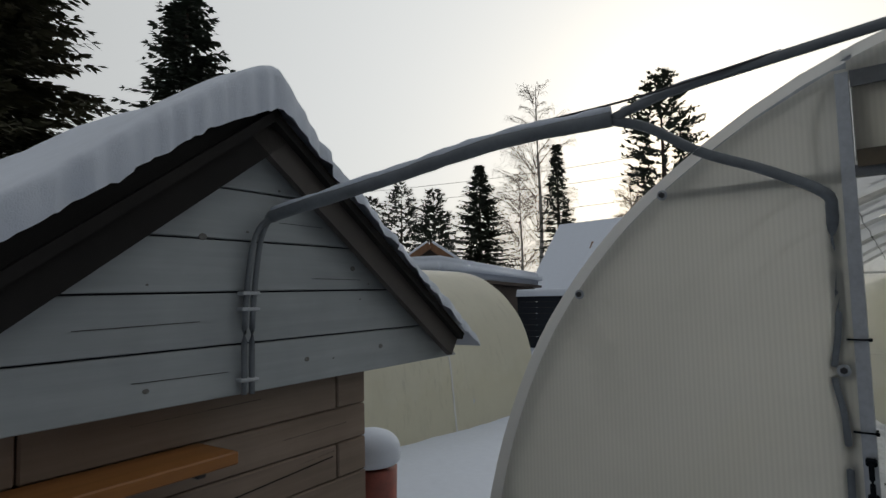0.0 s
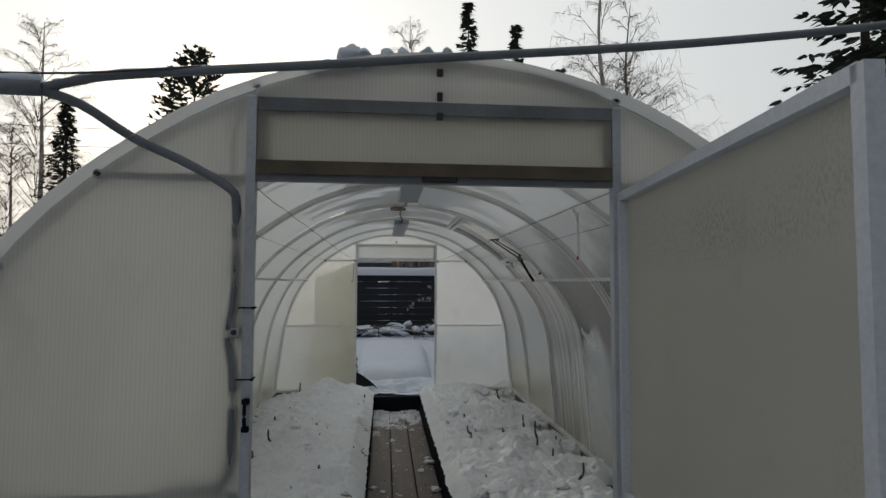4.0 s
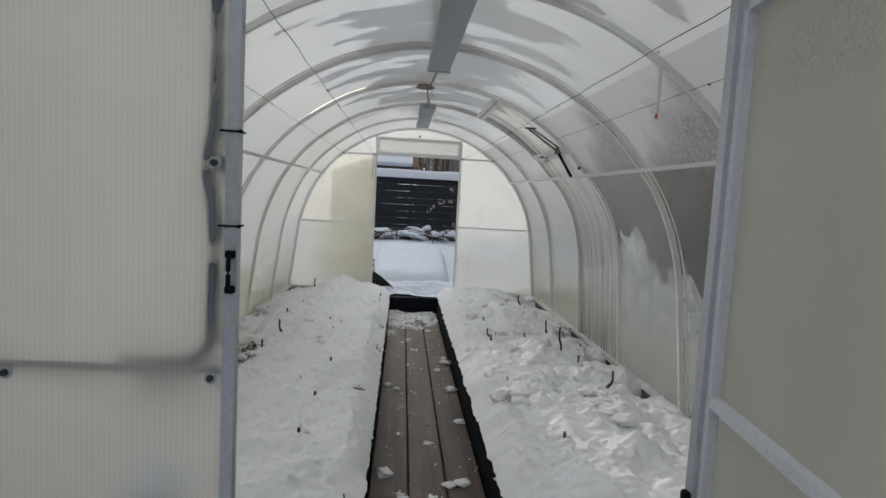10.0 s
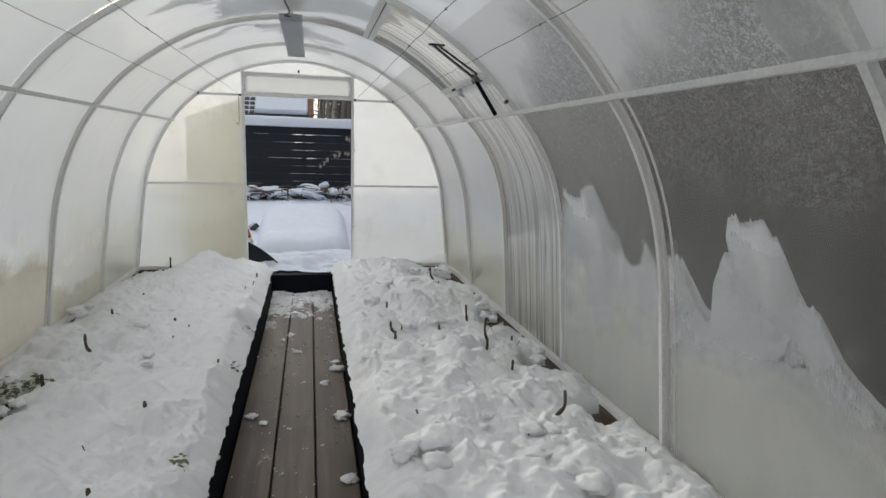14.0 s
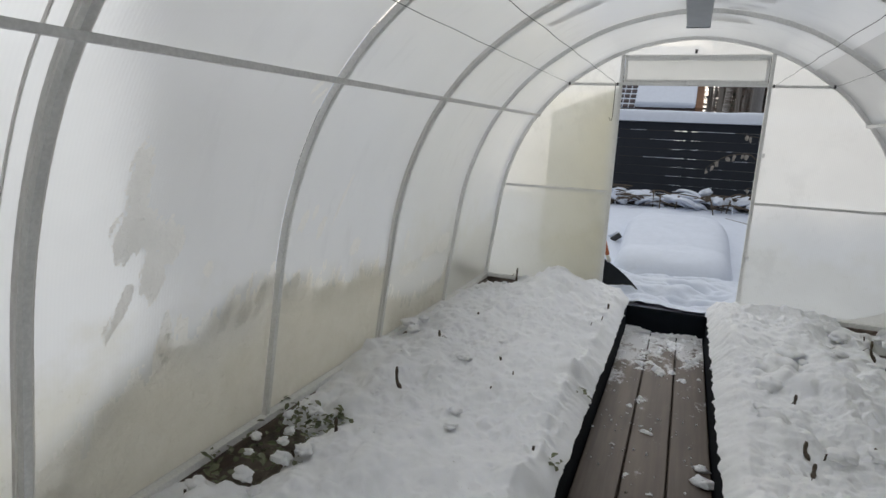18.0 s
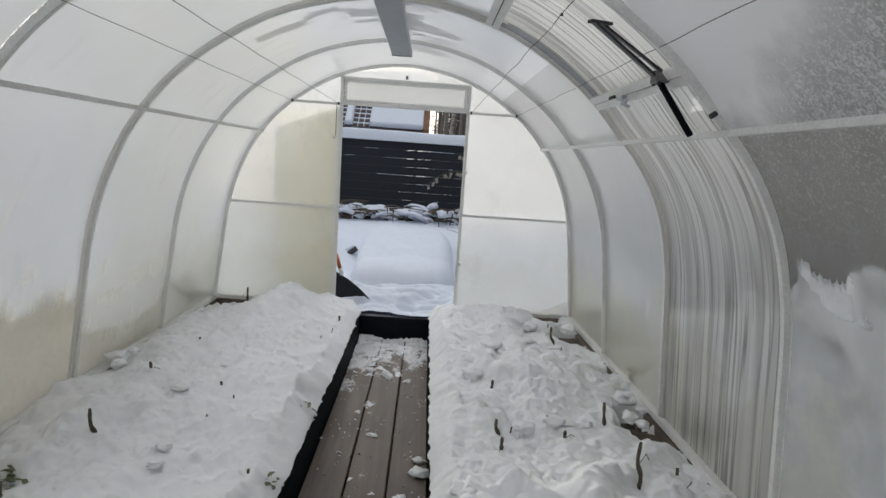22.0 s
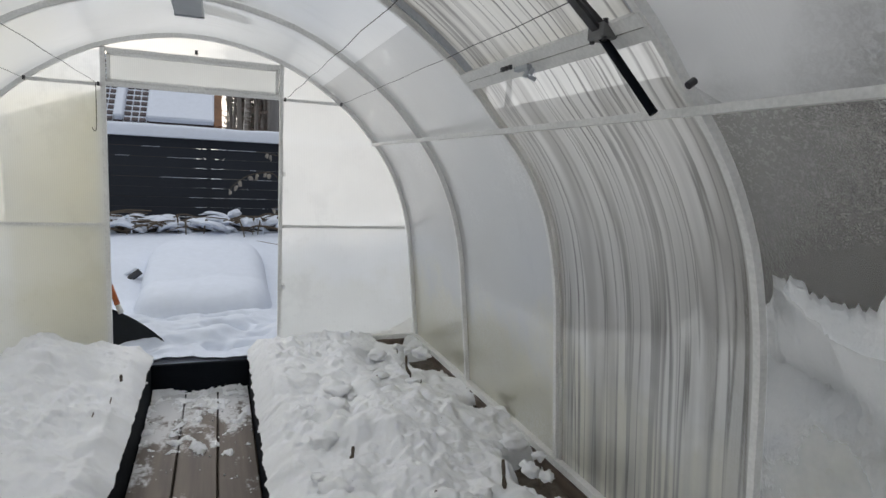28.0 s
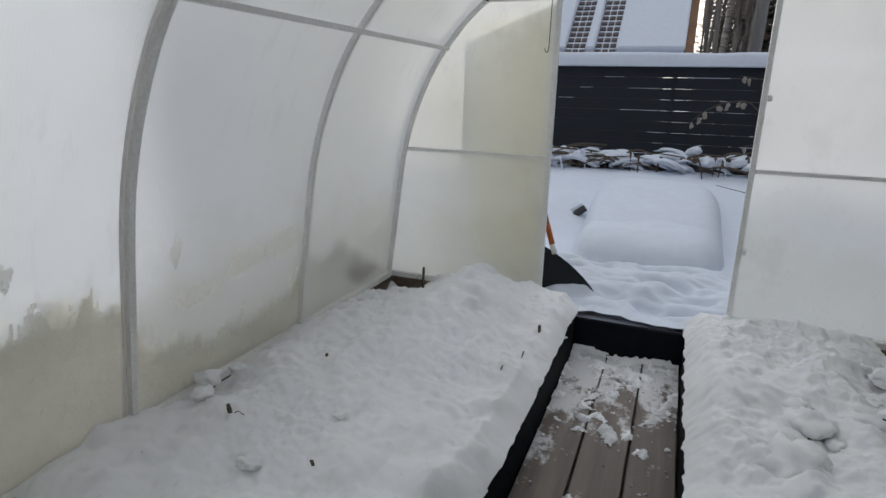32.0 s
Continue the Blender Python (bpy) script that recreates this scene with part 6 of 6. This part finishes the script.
def gable_house(name, label, at, yaw, w, d, eave, ridge, wall_mat, roof_mat, snow=0.18, over=0.4, bands=()):
    """A gabled house: ridge along its own x; at is the middle of the near eave on the ground."""
    t = thing(name, label, "house")
    t.matrix_basis = Matrix.Translation(at) @ Matrix.Rotation(yaw, 4, "Z")
    part("wall", box(bmesh.new(), -w / 2, w / 2, over, d - over, 0, eave), wall_mat, t)
    for x in (-w / 2, w / 2 - 0.1):
        bm = bmesh.new()
        q = [[bm.verts.new((x + dx, y, z)) for y, z in ((over, eave), (d - over, eave), (d / 2, ridge - 0.1))] for dx in (0, 0.1)]
        bm.faces.new(q[0]); bm.faces.new(list(reversed(q[1])))
        for i in range(3):
            bm.faces.new((q[0][i], q[0][(i + 1) % 3], q[1][(i + 1) % 3], q[1][i]))
        part("gable_wall", bm, wall_mat, t)
    run, rise = d / 2, ridge - eave
    slope = math.hypot(run, rise)
    for s in (0, 1):
        base = Matrix.Translation((0, 0 if s == 0 else d, eave)) @ Matrix.Rotation(math.pi * s, 4, "Z") @ Matrix.Rotation(math.atan2(rise, run), 4, "X")
        part("roof_slope", box(bmesh.new(), -w / 2 - over, w / 2 + over, 0, slope, -0.08, 0.0, 0, base), roof_mat, t)
        if s == 0 and bands:
            cuts = [-w / 2 - over] + [v for b in bands for v in b] + [w / 2 + over]
            for a, b in zip(cuts[::2], cuts[1::2]):
                part("snow_sheet", box(bmesh.new(), a, b - 0.001, 0.04, slope, 0.002, snow, 0.03, base), SNOW, t)
            for a, b in bands:
                part("snow_film", box(bmesh.new(), a, b, 0.03, slope - 0.05, 0.002, 0.022, 0, base), SNOW, t)
            tile = None
            for a, b in bands:
                nx, ny = int((b - a) / 0.11), int(slope / 0.16)
                for j in range(min(ny, 12)):
                    for i in range(nx):
                        m = base @ Matrix.Translation((a + (i + 0.5) * (b - a) / nx, 0.06 + j * 0.16, 0.03))
                        if tile is None:
                            bm = bmesh.new()
                            box(bm, -0.054, 0.054, -0.05, 0.055, -0.012, 0.014, 0.012)
                            tile = part("roof_tile", bm, TILE, t)
                            tile.matrix_basis = m
                        else:
                            share("roof_tile", tile, t, m)
        else:
            part("snow_sheet", box(bmesh.new(), -w / 2 - over, w / 2 + over, -0.05, slope - 0.02, 0.002, snow, 0.04, base), SNOW, t)
        for x in (-w / 2 - over - 0.03, w / 2 + over):
            part("barge_board", box(bmesh.new(), x, x + 0.14, 0, slope, -0.2, snow * 0.5, 0, base), ORANGE_WOOD, t)
    return t


gable_house("house", "timber house with a snowy tiled roof behind the fence", (-3.95, 14.1, 0), 0.0, 7.2, 3.0, 2.05, 3.4, DARK_WALL, TILE, 0.14, 0.4, bands=((1.93, 2.30), (2.46, 2.84)))
pole = thing("utility_pole", "grey wooden utility pole", "pole", at=(1.35, 17.0, 0))
part("shaft", bar((0, 0, 0), (0.1, 0, 9), 0.24, sides=12), plain("weathered_pole", (0.22, 0.21, 0.2), rough=0.9, stretch=(6, 6, 0.6)), pole, smooth=True)
gable_house("house", "dark timber house with a steep snowy roof among trees", (-9.75, 19.6, 0), radians(-7), 6.0, 5.6, 1.7, 5.0, DARK_WALL, DARK_WALL, 0.22, 0.35)
gable_house("house", "brown timber cottage with snow on its roof", (-22.5, 22.0, 0), radians(-58), 7.0, 5.0, 2.7, 4.4, DARK_WALL, DARK_WALL, 0.25, 0.4)
lean = thing("woodshed", "low dark shed under a thick slab of snow", "shed", at=(-9.4, 11.7, 0))
lean.rotation_euler = (0, 0, math.atan2(8.2, -2.3) - math.pi / 2)
part("wall", box(bmesh.new(), -0.9, 0.3, -4.2, 4.2, 0, 2.05), DARK_WALL, lean)
part("roof", box(bmesh.new(), -1.2, 0.5, -4.3, 4.3, 2.06, 2.14), DARK_WALL, lean)
bm = box(bmesh.new(), -1.25, 0.55, -4.35, 4.35, 2.144, 2.56)
bmesh.ops.bevel(bm, geom=bm.edges[:], offset=0.14, segments=4, affect="EDGES")
part("roof_snow", bm, SNOW, lean, smooth=True)

# unseen house that closes the yard behind, added to dim the front
gable_house("house", "unseen dark house added to block light from behind", (0.0, -16.0, 0), 0.0, 18.0, 8.0, 3.6, 7.0, DARK_WALL, DARK_WALL, 0.2, 0.4)
SIDE_WALL = wood("grey_weathered_wall", (0.055, 0.053, 0.050), (0.036, 0.035, 0.033), "y", 0.85)
# wall added beside the greenhouse to block light and darken the east sheets
side = thing("board_wall", "dark board wall added to darken the east sheets", "wall", at=(3.0, 1.5, 0))
for k in range(14):
    part("plank", box(bmesh.new(), -0.02, 0.02, -3.0, 9.3, 0.05 + k * 0.15, 0.2 + k * 0.15), SIDE_WALL, side)
part("backing", box(bmesh.new(), 0.024, 0.03, -3.0, 9.3, 0.05, 2.14), SIDE_WALL, side)
part("post", box(bmesh.new(), 0.031, 0.1, -3.0, -2.9, 0, 2.15), DARK_WALL, side)
part("post", box(bmesh.new(), 0.03, 0.1, 9.2, 9.3, 0, 2.15), DARK_WALL, side)

# barrel by the shed
barrel = thing("barrel", "red barrel beside the shed with a cap of snow", "barrel", at=(-2.98, 0.98, 0))
bm = bmesh.new()
bmesh.ops.create_cone(bm, cap_ends=True, segments=28, radius1=0.15, radius2=0.16, depth=0.62, matrix=Matrix.Translation((0, 0, 0.33)))
part("drum", bm, plain("faded_red_paint", (0.30, 0.07, 0.05), (0.16, 0.05, 0.04), rough=0.6), barrel, smooth=True)
bm = bmesh.new()
bmesh.ops.create_uvsphere(bm, u_segments=24, v_segments=14, radius=1.0)
for v in bm.verts:
    v.co = Vector((v.co.x * 0.18, v.co.y * 0.18, 0.70 + (0.16 if v.co.z > 0 else 0.06) * abs(v.co.z) ** 0.6 * (1 if v.co.z > 0 else -1)))
part("snow_cap", bm, SNOW, barrel, smooth=True)

# ------------------------------------------------------------------ trees
NEEDLE = plain("dark_conifer_needles", (0.030, 0.042, 0.026), (0.052, 0.062, 0.045), rough=0.8, scale=1.4)
NEEDLE_WARM = plain("bronze_conifer_needles", (0.035, 0.040, 0.020), (0.075, 0.062, 0.03), rough=0.8, scale=0.9)
BARK = plain("conifer_bark", (0.09, 0.065, 0.05), (0.05, 0.04, 0.032), rough=0.95, stretch=(5, 5, 1))
BIRCH = plain("birch_bark", (0.50, 0.48, 0.45), (0.16, 0.14, 0.13), rough=0.85, scale=4, stretch=(1, 1, 4))
BIRCH_TWIG = plain("birch_twig", (0.16, 0.12, 0.10), rough=0.9)


def conifer(name, label, at, height, radius, seed, start=0.1, pine=False, mat=None, dense=1.0, group="", smallest=0.0):
    r = random.Random(seed)
    t = thing(name, label, "tree", group, at=at)
    part("trunk", sweep(bmesh.new(), [(0, 0, -0.3), (0.03 * height * 0.1, 0, height * 0.5), (0, 0, height * 0.98)], [height * 0.018, height * 0.011, 0.01], sides=8), BARK, t, smooth=True)
    verts, faces = [], []
    count = int((230 if not pine else 110) * dense)
    for k in range(count):
        f = start + (1 - start) * ((k + r.random()) / count) ** 0.92
        f = min(f, 0.992)
        env = ((1 - f) / (1 - start)) ** 0.8 if not pine else 0.35 + 0.75 * math.sin(math.pi * min(1.0, (f - start) / (1 - start) * 0.9 + 0.12))
        l = max(radius * env * r.uniform(0.55, 1.12), 0.05 * radius)
        a = r.uniform(0, 6.283)
        rise = r.uniform(0.0, 0.35) if pine else -0.42 + 0.75 * f + r.uniform(-.1, .1)
        dirv = Vector((math.cos(a), math.sin(a), rise)).normalized()
        z0 = f * height
        n = max(3, int(l / 0.115))
        for q in range(n):
            u = (q + 0.7) / n
            if u < (0.45 if pine else 0.18):
                continue
            p = Vector((0, 0, z0)) + dirv * (l * u) + Vector((r.gauss(0, 0.02), r.gauss(0, 0.02), (0.16 * l * u * u - 0.12 * l * u) if not pine else 0.05 * l * u))
            tuft = (0.13 + 0.0105 * height) * (1.15 - 0.5 * u) * r.uniform(0.7, 1.25)
            for side in (-1, 1, 0):
                ang = a + side * r.uniform(0.5, 1.1)
                d = Vector((math.cos(ang), math.sin(ang), r.uniform(-0.5, 0.1) if not pine else r.uniform(-.2, .9)))
                wv = Vector((-math.sin(ang), math.cos(ang), r.uniform(-.6, .6))) * tuft * (0.24 if not pine else 0.26)
                i = len(verts)
                verts += [p - wv * 0.6, p + wv * 0.6, p + d * tuft * 0.6 + wv, p + d * tuft * 1.15, p + d * tuft * 0.6 - wv]
                faces.append((i, i + 1, i + 2, i + 3, i + 4))
    me = bpy.data.meshes.new("crown")
    me.from_pydata(verts, [], faces)
    me.materials.append(mat or NEEDLE)
    c = new("crown", me)
    c.parent = t
    return t


def birch(name, label, at, height, seed, spread=0.22):
    r = random.Random(seed)
    t = thing(name, label, "tree", at=at)
    part("trunk", sweep(bmesh.new(), spline([(0, 0, -0.3), (0.02 * height, 0, height * 0.4), (0, 0.02 * height, height * 0.75), (0.01 * height, 0, height)], 14), [height * 0.011 * (1 - i / 14) + 0.008 for i in range(14)], sides=7), BIRCH, t, smooth=True)
    bm = bmesh.new()
    for k in range(60):
        f = r.uniform(0.3, 0.98)
        a = r.uniform(0, 6.28)
        l = height * spread * (1.15 - f) * r.uniform(0.5, 1.2) + 0.3
        p0 = Vector((0, 0, f * height))
        d = Vector((math.cos(a) * 0.7, math.sin(a) * 0.7, 0.85))
        line = spline([p0, p0 + d * l * 0.5, p0 + d * l * 0.85 + Vector((0, 0, -0.02 * l)), p0 + d * l + Vector((math.cos(a), math.sin(a), -0.5)) * l * 0.2], 7)
        sweep(bm, line, [0.020 - 0.0024 * i for i in range(7)], sides=4)
        for q in range(9):
            s = line[r.randint(1, 6)]
            b = a + r.uniform(-1.4, 1.4)
            m = l * r.uniform(0.25, 0.5)
            e = s + Vector((math.cos(b), math.sin(b), 0.5)) * m
            tip = e + Vector((math.cos(b) * 0.25, math.sin(b) * 0.25, -0.7)) * m
            sweep(bm, [s, s.lerp(e, 0.6), e, tip], [0.008, 0.007, 0.006, 0.004], sides=3)
            for w in range(3):
                s2 = s.lerp(e, r.uniform(0.3, 1))
                c = b + r.uniform(-1.5, 1.5)
                sweep(bm, [s2, s2 + Vector((math.cos(c), math.sin(c), r.uniform(-.8, .4))) * m * 0.55], [0.005, 0.003], sides=3)
    part("crown", bm, BIRCH_TWIG, t)
    return t


conifer("cedar_tree", "large dense dark conifer with bronze tinged foliage", (-11.9, 0.9, 0), 10.5, 3.1, 1, 0.02, mat=NEEDLE_WARM, dense=6.5)
conifer("spruce_tree", "tall dark spruce behind the shed", (-15.2, 6.1, 0), 11.0, 2.7, 2, 0.1, dense=3.0)
conifer("spruce_tree", "full dark green spruce dusted with snow", (-17.3, 22.8, 0), 8.6, 3.0, 3, 0.05, dense=3.6)
conifer("spruce_tree", "narrow spruce beside a birch", (-13.8, 24.6, 0), 9.5, 1.5, 4, 0.2, dense=1.8)
conifer("pine_tree", "tall pine with a sparse dark crown", (-10.4, 30.4, 0), 14.0, 2.0, 5, 0.42, pine=True, dense=3.0)
for x, y, h, sd in ((-26.9, 27.4, 9.6, 6), (-25.3, 28.9, 9.2, 7), (-28.3, 26.0, 8.6, 8), (-24.2, 27.6, 7.6, 9)):
    conifer("pine_tree", "distant pine in a small stand", (x, y, 0), h, 1.5, sd, 0.35, pine=True, dense=2.6, group="distant pines")
birch("birch_tree", "tall bare birch with drooping twigs", (-16.9, 28.0, 0), 14.2, 1)
birch("birch_tree", "slender bare birch further back", (-19.0, 29.5, 0), 9.5, 2)
birch("birch_tree", "small bare birch in the haze", (-12.6, 33.5, 0), 9.8, 3)
birch("birch_tree", "small bare birch in the haze", (-14.4, 36.0, 0), 9.6, 9)
birch("birch_tree", "tall bare birch behind the greenhouse", (9.6, 23.6, 0), 17.0, 4)
birch("birch_tree", "tall bare birch behind the greenhouse", (11.4, 24.9, 0), 15.0, 5)
birch("birch_tree", "bare birch behind the greenhouse roof", (1.0, 27.0, 0), 14.0, 8)
conifer("spruce_tree", "spruce top showing over the greenhouse", (3.7, 25.3, 0), 15.0, 1.9, 10, 0.15)
conifer("spruce_tree", "spruce top showing over the greenhouse", (6.0, 25.2, 0), 13.9, 1.9, 11, 0.15)
conifer("spruce_tree", "dark spruce close to the greenhouse, dimming its east side", (5.6, 3.4, 0), 7.5, 2.2, 12, 0.02, dense=1.3)
# three more spruces, unseen, added to take light from the east wall
conifer("spruce_tree", "dark spruce close to the greenhouse, dimming its east side", (4.4, 0.6, 0), 6.5, 2.1, 13, 0.03)
conifer("spruce_tree", "dark spruce close to the greenhouse, dimming its east side", (7.0, 6.3, 0), 8.0, 2.4, 14, 0.03)
conifer("spruce_tree", "dark spruce close to the greenhouse, dimming its east side", (4.2, -2.2, 0), 6.5, 2.1, 15, 0.02)
# two unseen spruces, added to keep sky light off shed and gable
conifer("spruce_tree", "unseen spruce added in front to block sky light", (5.2, -6.5, 0), 9.5, 2.9, 16, 0.02, dense=1.4)
conifer("spruce_tree", "unseen spruce added in front to block sky light", (1.5, -6.9, 0), 8.5, 2.7, 17, 0.02, dense=1.3)
proto = conifer("spruce_tree", "dark spruce at the edge of the wood", (3.0, 28.0, 0), 13.0, 2.3, 20, 0.03, dense=2.2, group="wood behind the houses")
fr = random.Random(77)
for k in range(26):
    x, y = (fr.uniform(1.2, 16), fr.uniform(27, 44)) if k < 16 else (fr.uniform(16, 40), fr.uniform(-8, 11))
    s = fr.uniform(0.7, 1.05)
    c = copy_thing(proto, pose(x, y, 0, 0, 0, fr.uniform(0, 360)))
    c.scale = (s, s, s)

TRUNK = plain("grey_trunk_bark", (0.20, 0.185, 0.17), (0.10, 0.088, 0.078), rough=0.95, scale=3, stretch=(6, 6, 1))


def bare_trunk(at, height, seed):
    """A thin bare forest tree: a long trunk and short dead twigs."""
    r = random.Random(seed)
    t = thing("bare_tree", "thin bare grey tree trunk at the edge of the wood", "tree", "bare trunks behind the fence", at=at)
    line = spline([(0, 0, -0.3), (r.uniform(-.1, .1), 0, height * 0.4), (r.uniform(-.3, .3), 0, height)], 10)
    w = r.uniform(0.05, 0.12)
    part("trunk", sweep(bmesh.new(), line, [w * (1 - 0.075 * i) for i in range(10)], sides=7), TRUNK, t, smooth=True)
    bm = bmesh.new()
    for k in range(46):
        p = line[r.randint(1, 8)].lerp(line[9], 0.1 * r.random())
        p = Vector((p.x, p.y, r.uniform(0.8, height * 0.8)))
        a, l = r.uniform(0, 6.28), r.uniform(0.3, 1.3)
        d = Vector((math.cos(a), math.sin(a), r.uniform(-0.3, 0.5)))
        sweep(bm, [p, p + d * l * 0.5, p + d * l + Vector((0, 0, -0.15 * l))], [0.012, 0.008, 0.004], sides=3)
        for q in range(3):
            e = p + d * l * r.uniform(0.3, 0.9)
            b = a + r.uniform(-1.2, 1.2)
            sweep(bm, [e, e + Vector((math.cos(b), math.sin(b), r.uniform(-.5, .3))) * l * 0.4], [0.006, 0.003], sides=3)
    part("crown", bm, BIRCH_TWIG, t)


for k in range(46):
    y = 19.0 + 13.0 * fr.random()
    bare_trunk((0.2 + fr.random() * (0.42 * y - 3.0), y, 0.0), fr.uniform(7, 10), 200 + k)

# overhead lines
for k, (z0, z1) in enumerate(((7.6, 9.4), (6.9, 8.5), (5.8, 7.2))):
    ln = thing("power_line", "thin overhead power line", "cable", "overhead lines")
    pts = [(-24 + 20 * i / 20, 20 + 9.0 * i / 20, z0 + (z1 - z0) * i / 20 - 0.35 * math.sin(math.pi * i / 20)) for i in range(21)]
    part("wire", sweep(bmesh.new(), pts, 0.012, sides=4), DARK_METAL, ln)
